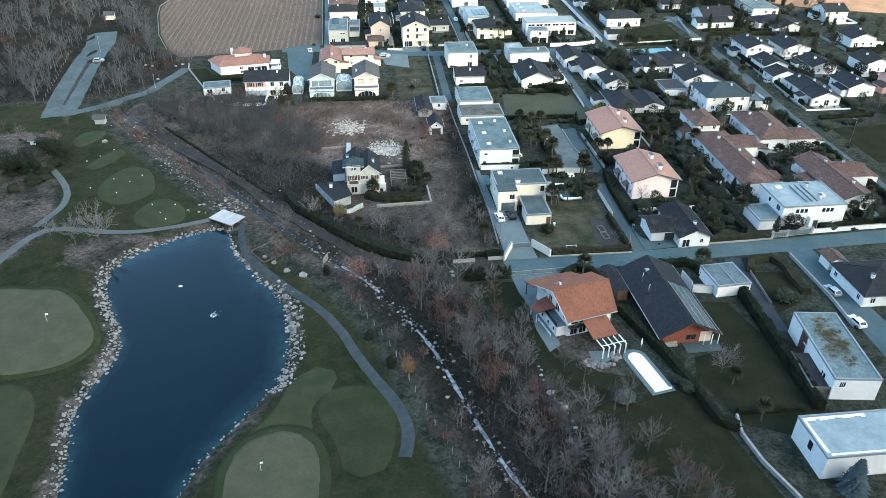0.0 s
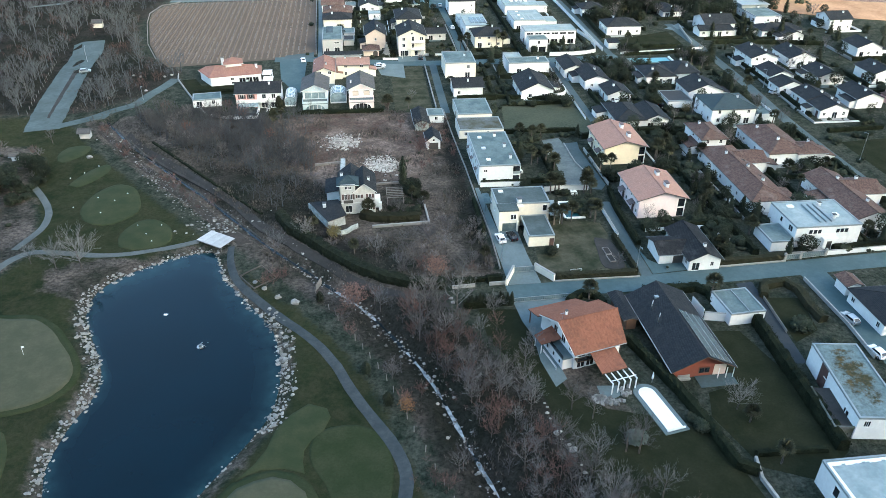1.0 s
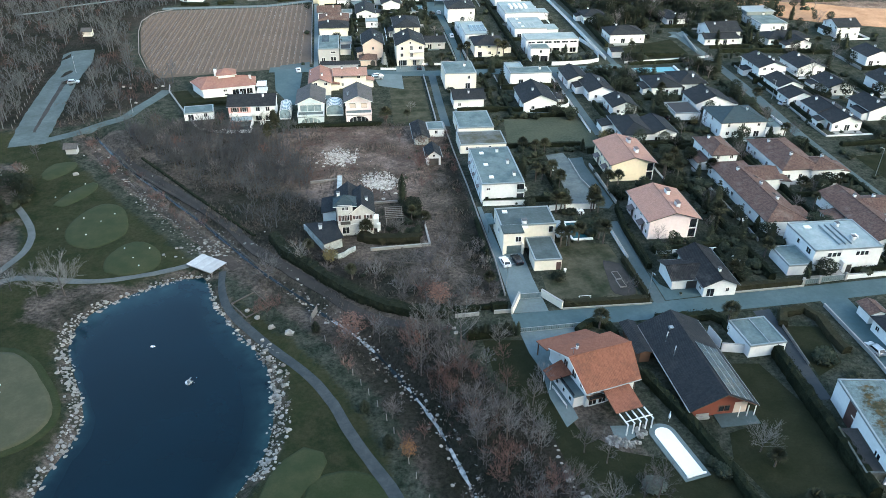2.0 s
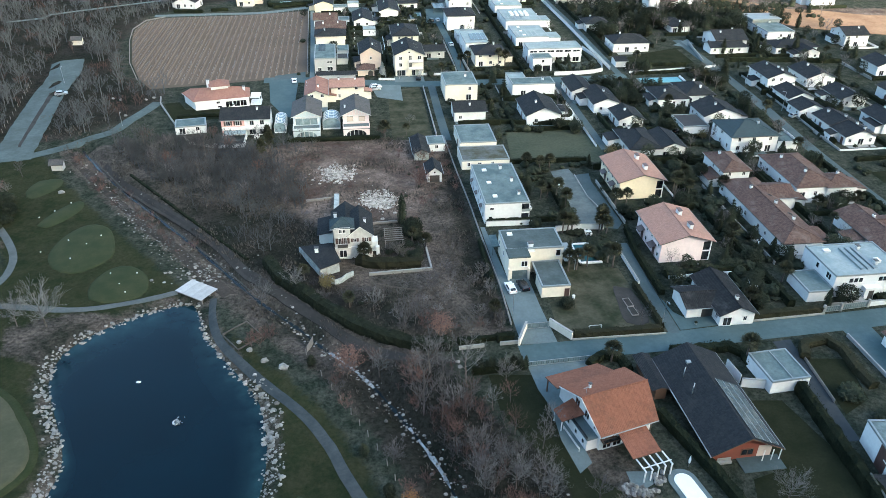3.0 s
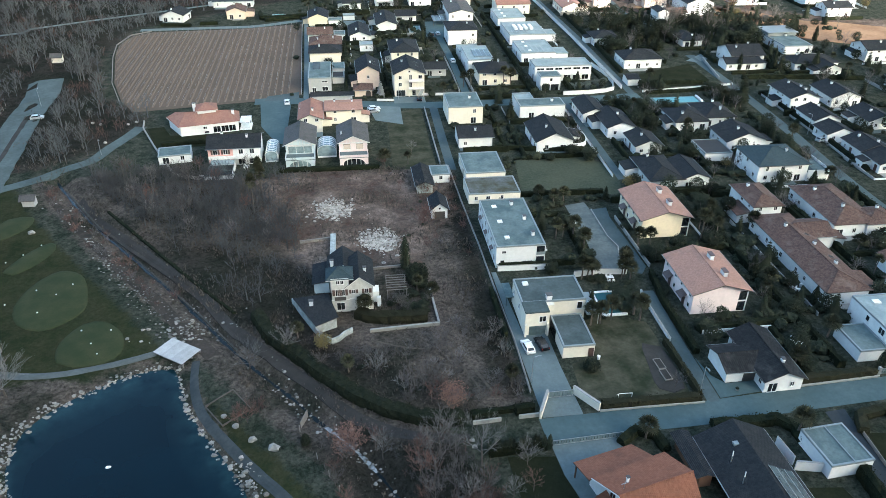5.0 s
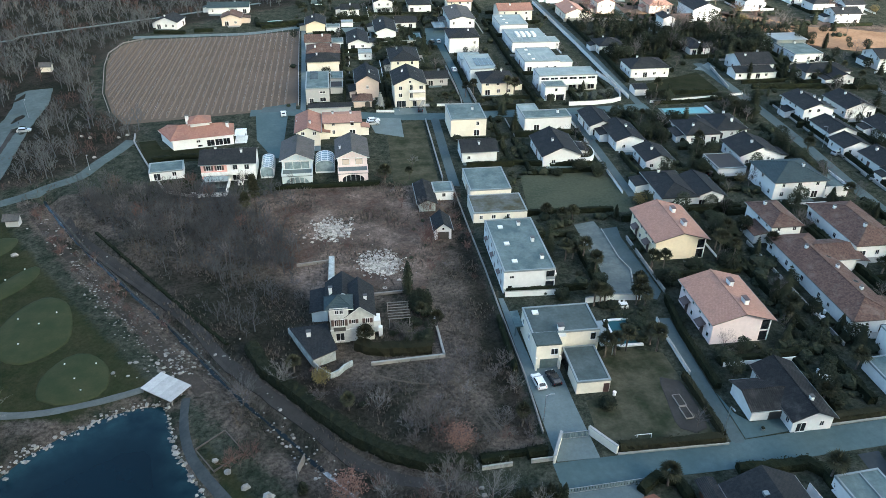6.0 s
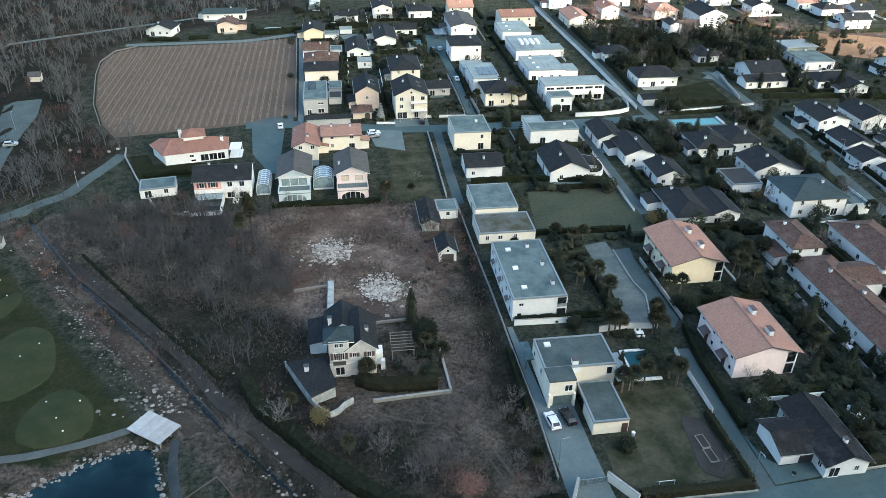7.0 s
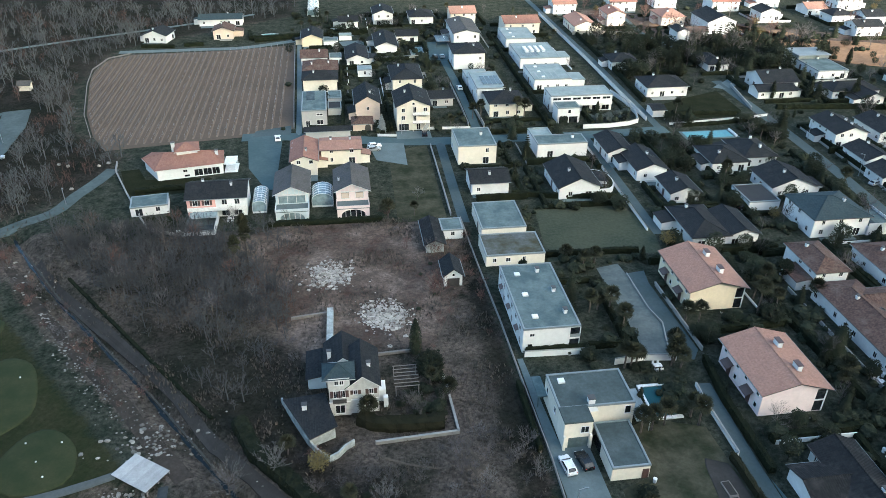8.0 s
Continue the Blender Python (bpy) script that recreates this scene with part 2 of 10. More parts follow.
PAVING = surface("paving", (0.165, 0.208, 0.215), (0.125, 0.165, 0.17), (0.09, 0.11, 0.112), 0.3, 1.8, 0.9, 0.2, 0.02)
LAWN = surface("lawn", (0.020, 0.024, 0.013), (0.035, 0.036, 0.021), (0.010, 0.013, 0.007), 0.22, 2.2, 1.0, 0.6, 0.08, spec=0.02)
LAWN_DRY = surface("lawn_dry", (0.105, 0.100, 0.070), (0.032, 0.040, 0.024), (0.024, 0.024, 0.015), 0.20, 1.1, 1.0, 0.6, 0.08, spec=0.02)
LAWN_MID = surface("lawn_green", (0.036, 0.052, 0.034), (0.060, 0.070, 0.046), (0.115, 0.115, 0.09), 0.11, 1.3, 1.0, 0.6, 0.08, spec=0.02)
GREEN = surface("putting_green", (0.070, 0.075, 0.044), (0.098, 0.093, 0.058), (0.056, 0.059, 0.035), 0.3, 2.0, 1.0, 0.1, 0.02, spec=0.1)
GREEN_DARK = surface("tee_grass", (0.036, 0.047, 0.022), (0.056, 0.061, 0.030), (0.027, 0.035, 0.016), 0.25, 3.0, 1.0, 0.15, 0.02, spec=0.1)
FRINGE = surface("golf_collar", (0.034, 0.044, 0.021), (0.052, 0.057, 0.030), (0.020, 0.027, 0.012), 0.25, 2.6, 1.0, 0.3, 0.03, spec=0.03)
PATH_DARK = surface("worn_path_asphalt", (0.050, 0.060, 0.064), (0.082, 0.090, 0.092), (0.030, 0.036, 0.037), 0.35, 1.5, 0.95, 0.2, 0.02, spec=0.1)
WORN = surface("trodden_earth", (0.15, 0.125, 0.10), (0.085, 0.072, 0.058), (0.045, 0.04, 0.033), 0.5, 1.8, 1.0, 0.5, 0.05, spec=0.02)
SOIL = surface("vineyard_soil", (0.128, 0.099, 0.078), (0.160, 0.123, 0.097), (0.080, 0.066, 0.048), 0.07, 1.0, 1.0, 0.5, 0.08, spec=0.1)
DIRT = surface("dirt_track", (0.048, 0.045, 0.042), (0.074, 0.069, 0.064), (0.024, 0.023, 0.021), 0.2, 1.6, 1.0, 0.5, 0.06, spec=0.1)
RUBBLE = surface("rubble", (0.53, 0.51, 0.47), (0.46, 0.42, 0.37), (0.25, 0.22, 0.19), 0.6, 2.5, 1.0, 0.8, 0.15, tone=1.0, island=0.5)
ROCK = surface("pond_stone", (0.37, 0.365, 0.34), (0.25, 0.24, 0.22), (0.12, 0.115, 0.10), 0.9, 3.0, 0.95, 0.6, 0.06, spec=0.15, tone=1.0, island=0.62)
ROCK_WALL = surface("pale_rough_stone", (0.40, 0.40, 0.38), (0.27, 0.265, 0.25), (0.12, 0.12, 0.11), 1.6, 4.0, 0.95, 0.8, 0.1, spec=0.15, tone=1.0)
HEDGE = surface("hedge_leaf", (0.013, 0.018, 0.011), (0.030, 0.034, 0.019), (0.004, 0.006, 0.004), 0.5, 3.5, 0.9, 0.8, 0.12, vary=0.2, spec=0.03)
BUSH = surface("evergreen_leaf", (0.032, 0.042, 0.029), (0.060, 0.065, 0.044), (0.011, 0.015, 0.010), 0.5, 3.0, 0.9, 0.6, 0.1, vary=0.35, spec=0.03)
HEDGE_BROWN = surface("hornbeam_leaf", (0.040, 0.038, 0.024), (0.030, 0.032, 0.019), (0.014, 0.014, 0.008), 0.6, 3.5, 0.9, 0.8, 0.12, vary=0.2, spec=0.03)
WOOD_RED = surface("brushwood", (0.125, 0.070, 0.056), (0.090, 0.058, 0.050), (0.055, 0.036, 0.032), 0.05, 1.0, 0.95, 0, 0)
WOOD_TWIG = surface("wood_twigs", (0.132, 0.144, 0.150), (0.095, 0.100, 0.106), (0.062, 0.060, 0.064), 0.05, 1.0, 0.95, 0, 0)
TWIG_BLUE = surface("thicket_twigs", (0.125, 0.128, 0.135), (0.074, 0.076, 0.078), (0.044, 0.045, 0.047), 0.09, 1.0, 0.95, 0, 0)
BUSH_GREY = surface("olive_leaf", (0.13, 0.15, 0.13), (0.10, 0.12, 0.10), (0.06, 0.07, 0.06), 0.5, 3.0, 0.9, 0.6, 0.1, vary=0.15)
BUSH_GOLD = surface("yellowing_leaf", (0.20, 0.15, 0.05), (0.14, 0.12, 0.05), (0.08, 0.07, 0.03), 0.5, 3.0, 0.9, 0.6, 0.1, vary=0.15)
SPRUCE = surface("blue_spruce_needle", (0.055, 0.085, 0.095), (0.085, 0.115, 0.12), (0.03, 0.045, 0.05), 0.6, 3.0, 0.9, 0.6, 0.1, vary=0.1)
PALM = surface("palm_leaf", (0.044, 0.050, 0.031), (0.085, 0.082, 0.050), (0.018, 0.021, 0.013), 0.7, 3.0, 0.8, 0.2, 0.03, vary=0.3, spec=0.08)
BARK = surface("bark", (0.15, 0.13, 0.115), (0.10, 0.085, 0.075), (0.06, 0.05, 0.045), 1.2, 5.0, 0.95, 0.5, 0.04, vary=0.25)
TWIG = surface("bare_twigs", (0.165, 0.150, 0.148), (0.125, 0.113, 0.112), (0.085, 0.077, 0.076), 0.3, 2.0, 0.95, 0, 0, vary=0.3)
TWIG_PALE = surface("pale_twigs", (0.24, 0.23, 0.225), (0.19, 0.182, 0.178), (0.13, 0.125, 0.122), 0.3, 2.0, 0.95, 0, 0, vary=0.2)
TWIG_RED = surface("russet_twigs", (0.195, 0.108, 0.088), (0.148, 0.088, 0.074), (0.09, 0.056, 0.048), 0.2, 2.0, 0.95, 0, 0, vary=0.3)
BEECH = surface("withered_leaf", (0.26, 0.145, 0.105), (0.21, 0.115, 0.085), (0.13, 0.075, 0.06), 0.4, 2.0, 0.95, 0, 0, vary=0.2)
AMBER = surface("amber_leaf", (0.30, 0.145, 0.05), (0.24, 0.11, 0.04), (0.14, 0.07, 0.03), 0.4, 2.0, 0.95, 0, 0, vary=0.1)
TIMBER = surface("weathered_timber", (0.30, 0.28, 0.26), (0.22, 0.20, 0.185), (0.14, 0.13, 0.12), 0.8, 4.0, 0.85, 0.3, 0.02)
DECKING = surface("pale_planks", (0.46, 0.46, 0.45), (0.38, 0.375, 0.365), (0.27, 0.265, 0.26), 0.8, 3.0, 0.8, 0.2, 0.02, vary=0.12, tone=1.0)
STEEL = plain("galvanised_steel", (0.45, 0.46, 0.47), 0.4, 0.8)
RUBBER = plain("tyre_rubber", (0.02, 0.02, 0.021), 0.8)
PAINT_WHITE = plain("car_paint_white", (0.80, 0.80, 0.80), 0.25)
PAINT_BLACK = plain("car_paint_black", (0.015, 0.016, 0.018), 0.2)
PAINT_SILVER = plain("car_paint_silver", (0.45, 0.47, 0.48), 0.3, 0.4)
LAMP_RED = plain("tail_lamp_red", (0.35, 0.02, 0.02), 0.2)
FOAM = surface("white_water", (0.62, 0.65, 0.67), (0.16, 0.19, 0.21), (0.05, 0.06, 0.07), 0.9, 2.6, 0.9, 0.6, 0.08, spec=0.1)
COVER = surface("pool_cover", (0.80, 0.82, 0.82), (0.74, 0.77, 0.78), (0.66, 0.70, 0.71), 0.3, 1.5, 0.6, 0.1, 0.02, tone=1.0)
SNOW = surface("white_sheet", (0.82, 0.83, 0.84), (0.74, 0.76, 0.77), (0.60, 0.62, 0.63), 0.7, 3.0, 0.6, 0.3, 0.03, tone=1.0)


def glass(name, tint, rough=0.06):
    m, n, l, p = nodes_of(name)
    where = n.new("ShaderNodeNewGeometry").outputs["Position"]
    l.new(mixed(n, l, tint, tuple(0.5 * x for x in tint), grain(n, l, where, 0.5)), p.inputs["Base Color"])
    p.inputs["Roughness"].default_value, p.inputs["Specular IOR Level"].default_value = rough, 0.6
    return m


PANE = glass("window_glass", (0.022, 0.026, 0.030))
SOLAR = glass("solar_glass", (0.060, 0.080, 0.090), 0.25)
GREENHOUSE = glass("conservatory_glass", (0.25, 0.33, 0.36), 0.1)


def water(name, c, ripple):
    m, n, l, p = nodes_of(name)
    where = n.new("ShaderNodeNewGeometry").outputs["Position"]
    l.new(mixed(n, l, c, tuple(0.7 * x for x in c), grain(n, l, where, 0.05)), p.inputs["Base Color"])
    p.inputs["Roughness"].default_value, p.inputs["IOR"].default_value, p.inputs["Specular IOR Level"].default_value = 0.06, 1.33, 0.27
    bumped(n, l, p, grain(n, l, where, 1.4, 3.0, 0.5, 0.2, 0.8), ripple, 0.02)
    return m


WATER = water("pond_water", (0.0005, 0.0072, 0.0130), 0.05)
pn, pl = WATER.node_tree.nodes, WATER.node_tree.links
rim_tone = pn.new("ShaderNodeAttribute")
rim_tone.attribute_name = "shallow"
deep = pn["Principled BSDF"].inputs["Base Color"].links[0].from_socket
where = pn.new("ShaderNodeNewGeometry").outputs["Position"]
pl.new(mixed(pn, pl, deep, (0.016, 0.040, 0.046), mathed(pn, pl, 'MULTIPLY', rim_tone.outputs["Fac"], grain(pn, pl, where, 0.25, 5.0, 0.6, 0.25, 0.7))), pn["Principled BSDF"].inputs["Base Color"])
STREAM = water("stream_water", (0.010, 0.015, 0.017), 0.4)
POOL = water("pool_water", (0.02, 0.075, 0.085), 0.1)

# ---------------------------------------------------------------- ground
STREAM_LINE = spline([(-104, 300), (-97, 281), (-81.7, 253.1), (-66.4, 229.3), (-50.3, 207.7), (-40.3, 194.3), (-34.6, 186.1), (-23.1, 169.7), (-12.9, 157.2),
                      (-9.0, 151.8), (-4.8, 146.8), (-0.1, 140.6), (5.1, 131.2), (8.8, 123.4), (12.1, 115.2), (15.8, 101.5), (18.5, 92), (21.1, 84.1),
                      (23.6, 77.8), (26.8, 65.4), (30, 40), (33, 10)], 1.6)
POND_LINE = spline([(-36.9, 168.3), (-43.1, 167.5), (-49.4, 164), (-55.2, 159.8), (-59.5, 154.5), (-60, 146.6), (-57, 138.7), (-53.2, 130.3), (-51.2, 124.5),
                    (-51.4, 118.4), (-53.1, 112.9), (-53.8, 108.4), (-54.2, 102.6), (-52.6, 95.8), (-51.7, 89.6), (-51.2, 83.9), (-50, 76), (-43, 70), (-36.3, 74),
                    (-33.6, 82.1), (-31.9, 87.5), (-29.2, 93.4), (-25.6, 99), (-22.2, 104.3), (-19.5, 109.4), (-18, 115.8), (-18.2, 124.8), (-20.3, 135),
                    (-24, 141.8), (-28.5, 149.2), (-32.7, 157.1), (-34.9, 163.9)], 2.0, True)
WATER_Z = -2.3
COURSE, SHORE = STREAM_LINE[::3] + STREAM_LINE[-1:], POND_LINE[::2]


def land(x, y):
    """Height of the ground."""
    x, y = np.asarray(x, float), np.asarray(y, float)
    d, s = gap(x, y, COURSE)
    signed = np.where(s > 0, d, -d)                       # positive: towards the gardens
    z = -1.0 + ease((signed + 7) / 14)
    z = z - 2.3 * np.exp(-(d / 2.2) ** 2) * ease((260 - y) / 6)
    z = z + 0.5 * np.exp(-((signed - 8) / 4) ** 2) * (y < 260)
    golf = ease((-signed - 8) / 10)
    z = z + golf * 0.35 * (np.sin(x * 0.11 + 1.0) * np.cos(y * 0.093))
    p, _ = gap(x, y, SHORE, True)
    wet = inside(x, y, SHORE)
    away = np.where(wet, -p, p)
    z = np.where(away < 6, z + (-3.6 - z) * (1 - ease((away + 4) / 9.0)), z)
    far = ease((np.hypot(x - 40, y - 250) - 420) / 900)
    return z + far * 6 * np.sin(x * 0.004) * np.cos(y * 0.003)


def land_at(x, y):
    if math.hypot(x - 40, y - 250) < 420 and ((x > 43 and y > 55) or (y > 262 and x > -58)):
        return 0.0
    return float(land(np.array([x]), np.array([y]))[0])


def steps(*spans):
    out = []
    for a, b, s in spans:
        out += list(np.arange(a, b, s))
    return np.array(out + [spans[-1][1]])


GX = steps((-4000, -600, 400), (-600, -160, 20), (-160, -100, 3), (-100, 30, 1.25), (30, 130, 3), (130, 320, 5), (320, 800, 30), (800, 4000, 400))
GY = steps((-4000, -400, 400), (-400, 0, 40), (0, 60, 4), (60, 260, 1.25), (260, 480, 4), (480, 900, 30), (900, 4500, 400))
XX, YY = np.meshgrid(GX, GY)
ZZ = land(XX, YY)

FIELD = [(-74, 248), (-60, 226), (-38, 192), (-22, 175), (-7, 160), (5, 149), (30, 146), (30, 250), (18, 252), (-12, 252), (-40, 250)]
FIELD_BARE = [(-30, 247), (-11, 252), (18, 250), (28, 240), (27, 222), (20, 205), (15, 197), (2, 199), (-10, 197), (-21, 213)]
WEST_WOOD = [(-400, 256), (-92, 262), (-72, 275), (-66, 300), (-88, 325), (-98, 370), (-95, 415), (-20, 470), (-20, 900), (-900, 900), (-900, 256)]
# SUNNY: the sunlit slope, lightened by the paler earth colour
SUNNY = [(110, 436), (160, 405), (215, 366), (420, 330), (420, 380), (260, 400), (190, 440), (130, 470)]


def soft(poly, width):
    d, _ = gap(XX, YY, poly, True)
    return ease(0.5 + np.where(inside(XX, YY, poly), d, -d) / width)


sd, ss = gap(XX, YY, STREAM_LINE)
sgn = np.where(ss > 0, sd, -sd)
scrub = np.maximum.reduce([soft(FIELD, 4), soft(WEST_WOOD, 14), ease((13 - np.abs(sgn - 3)) / 6) * (YY < 255), 0.9 * ease((sgn + 6) / 5) * ease((32 - sgn) / 6) * (YY < 118)])
scrub = np.maximum(scrub, soft([(-130, 150), (-84, 158), (-80, 170), (-84, 190), (-92, 205), (-100, 235), (-170, 240)], 8))
shore_gap, _ = gap(XX, YY, POND_LINE, True)
scrub = np.maximum(scrub, 0.52 * ease((5.5 - shore_gap) / 3.5) * (XX < -14))
golfy = ease((-sgn - 9) / 5) * (1 - soft(WEST_WOOD, 12)) * (1 - scrub)
bare = np.maximum(0.9 * soft(FIELD_BARE, 10), soft(SUNNY, 15))

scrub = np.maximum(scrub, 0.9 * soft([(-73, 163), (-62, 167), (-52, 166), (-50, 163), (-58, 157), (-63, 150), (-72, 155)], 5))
# dim: shady darkness put into the ground colour along brook, wall, field and wood
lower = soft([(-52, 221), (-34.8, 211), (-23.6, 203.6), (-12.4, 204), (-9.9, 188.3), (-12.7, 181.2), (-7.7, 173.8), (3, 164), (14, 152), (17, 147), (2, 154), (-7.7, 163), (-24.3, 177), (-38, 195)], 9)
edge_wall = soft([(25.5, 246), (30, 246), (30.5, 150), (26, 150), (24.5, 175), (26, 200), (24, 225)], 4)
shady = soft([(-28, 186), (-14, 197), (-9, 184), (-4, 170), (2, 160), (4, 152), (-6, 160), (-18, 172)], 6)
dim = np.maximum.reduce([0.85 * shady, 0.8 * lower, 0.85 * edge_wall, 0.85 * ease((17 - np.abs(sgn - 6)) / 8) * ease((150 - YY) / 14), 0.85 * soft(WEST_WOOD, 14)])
grid = Shape()
grid.v = np.stack([XX, YY, ZZ], -1).reshape(-1, 3).tolist()
nx, ny = len(GX), len(GY)
idx = np.arange(nx * ny).reshape(ny, nx)
grid.f = np.stack([idx[:-1, :-1], idx[:-1, 1:], idx[1:, 1:], idx[1:, :-1]], -1).reshape(-1, 4).tolist()
grid.m = [0] * len(grid.f)


def ground_material():
    m, n, l, p = nodes_of("ground_cover")
    where = n.new("ShaderNodeNewGeometry").outputs["Position"]
    at = n.new("ShaderNodeAttribute")
    at.attribute_name = "cover"
    s = n.new("ShaderNodeSeparateColor")
    l.new(at.outputs["Color"], s.inputs[0])
    broad, patch, mid = grain(n, l, where, 0.05, 5, 0.6), grain(n, l, where, 0.085, 6, 0.62, 0.42, 0.58), grain(n, l, where, 0.30, 7, 0.72, 0.38, 0.62)
    # near-black grain paints the dark gaps between plants into each colour
    fine = grain(n, l, where, 1.3, 8, 0.78, 0.38, 0.66)
    garden = mixed(n, l, mixed(n, l, (0.027, 0.034, 0.024), (0.082, 0.084, 0.064), mid), (0.004, 0.006, 0.004), mathed(n, l, 'MULTIPLY', fine, 0.85))
    brush = mixed(n, l, mixed(n, l, (0.135, 0.112, 0.094), (0.030, 0.032, 0.024), patch), (0.165, 0.135, 0.112), mathed(n, l, 'MULTIPLY', mid, 0.35))
    # dusk: the darkened brush colour that the dim mask mixes in
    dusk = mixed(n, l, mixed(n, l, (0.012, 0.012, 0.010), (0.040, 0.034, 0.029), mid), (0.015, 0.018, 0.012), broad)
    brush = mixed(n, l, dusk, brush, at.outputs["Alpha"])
    brush = mixed(n, l, brush, (0.006, 0.006, 0.005), mathed(n, l, 'MULTIPLY', fine, 0.9))
    links = mixed(n, l, mixed(n, l, mixed(n, l, (0.014, 0.020, 0.010), (0.033, 0.037, 0.018), broad), (0.052, 0.047, 0.027), mathed(n, l, 'MULTIPLY', mid, 0.6)), (0.007, 0.012, 0.005), mathed(n, l, 'MULTIPLY', fine, 0.5))
    earth = mixed(n, l, mixed(n, l, mixed(n, l, (0.27, 0.21, 0.17), (0.085, 0.050, 0.038), patch), (0.105, 0.083, 0.068), mid), (0.030, 0.025, 0.021), mathed(n, l, 'MULTIPLY', fine, 0.8))
    ragged = mathed(n, l, 'MULTIPLY', mathed(n, l, 'SUBTRACT', mid, 0.5), 0.5)

    def edge(sock):
        r = n.new("ShaderNodeMapRange")
        r.inputs["From Min"].default_value, r.inputs["From Max"].default_value = 0.3, 0.7
        l.new(mathed(n, l, 'ADD', sock, ragged), r.inputs["Value"])
        return r.outputs["Result"]

    col = mixed(n, l, garden, links, edge(s.outputs[1]))
    col = mixed(n, l, col, brush, edge(s.outputs[0]))
    col = mixed(n, l, col, earth, edge(s.outputs[2]))
    l.new(col, p.inputs["Base Color"])
    p.inputs["Roughness"].default_value, p.inputs["Specular IOR Level"].default_value = 1.0, 0.02
    bumped(n, l, p, fine, 0.7, 0.12)
    return m


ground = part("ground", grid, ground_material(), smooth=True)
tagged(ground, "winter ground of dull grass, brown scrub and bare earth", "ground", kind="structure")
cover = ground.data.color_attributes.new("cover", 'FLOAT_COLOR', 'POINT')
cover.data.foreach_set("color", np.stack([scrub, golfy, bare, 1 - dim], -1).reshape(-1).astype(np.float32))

# the mountain to the south-west whose shade lies over the place
ridge = Shape()
SHADE_A, SHADE_B = Vector((110, 432)), Vector((215, 366))     # the shade's edge on the valley floor
AWAY = 900.0
side_way = (SHADE_B - SHADE_A).normalized()
sun_flat = Vector((SUN_WAY.x, SUN_WAY.y))
rows_of = []
for i in range(61):
    u = -3000 + 100 * i
    edge_at = (SHADE_A + SHADE_B) / 2 + side_way * u
    back = max(150.0, AWAY + (edge_at - (SHADE_A + SHADE_B) / 2).dot(sun_flat))
    crest = back * math.tan(SUN_HIGH) + 3 * math.sin(i * 1.3)
    foot = edge_at - sun_flat * back
    rows_of.append([(*(foot - sun_flat * w), h) for w, h in ((-260, -3), (-90, crest * 0.72), (0, crest), (150, crest * 0.9), (800, -3))])
for a, b in zip(rows_of[:-1], rows_of[1:]):
    for k in range(4):
        ridge.face((a[k], b[k], b[k + 1], a[k + 1]))
tagged(part("mountain", ridge, surface("mountain_wood", (0.07, 0.065, 0.05), (0.09, 0.08, 0.07), None, 0.01, 0.1, 1.0, 0)), "wooded mountain flank that shades the valley floor", "mountain", kind="structure")


def sheet(name, outline, mat, lift=0.05, thick=0.12, label="", category="", z=None, crown=0.0, round_=False, step=2.0, kind="structure"):
    """A thin slab lying on the ground inside an outline; crown: how far its middle swells."""
    pts = spline(outline, step, True) if round_ else [Vector(p) for p in outline]
    if not round_:
        fine = []
        for a, b in zip(pts, pts[1:] + pts[:1]):
            k = max(1, int((b - a).length / step))
            fine += [a + (b - a) * (j / k) for j in range(k)]
        pts = fine
    c = sum(pts, Vector((0, 0))) / len(pts)
    s = Shape()
    if not round_:
        k = len(pts)
        g = land([p.x for p in pts], [p.y for p in pts])
        s.v = [(p.x, p.y, h + lift) for p, h in zip(pts, g)] + [(p.x, p.y, h + lift - thick) for p, h in zip(pts, g)]
        s.f = [tuple(range(k))] + [(k + i, k + (i + 1) % k, (i + 1) % k, i) for i in range(k)]
        s.m = [0] * (k + 1)
        area = sum(a.x * b.y - b.x * a.y for a, b in zip(pts, pts[1:] + pts[:1]))
        if area < 0:
            s.f = [q[::-1] for q in s.f]
        return tagged(part(name, s, mat), label, category, kind=kind)
    rings, n = [(1.0, -thick), (1.0, 0.0), (0.94, 0.15), (0.75, 0.55), (0.45, 0.88), (0.2, 1.0)], len(pts)
    for k, up in rings:
        q = [c + (p - c) * k for p in pts]
        g = land([p.x for p in q], [p.y for p in q]) if z is None else [z] * n
        extra = lift + (up if up <= 0 else up * crown)
        s.v += [(p.x, p.y, h + extra) for p, h in zip(q, g)]
    s.v.append((c.x, c.y, (land_at(c.x, c.y) if z is None else z) + lift + crown))
    for r in range(len(rings) - 1):
        for i in range(n):
            j = (i + 1) % n
            s.f.append((r * n + i, r * n + j, (r + 1) * n + j, (r + 1) * n + i))
    last = (len(rings) - 1) * n
    s.f += [(last + i, last + (i + 1) % n, len(s.v) - 1) for i in range(n)]
    s.m = [0] * len(s.f)
    return tagged(part(name, s, mat, smooth=round_), label, category, kind=kind)


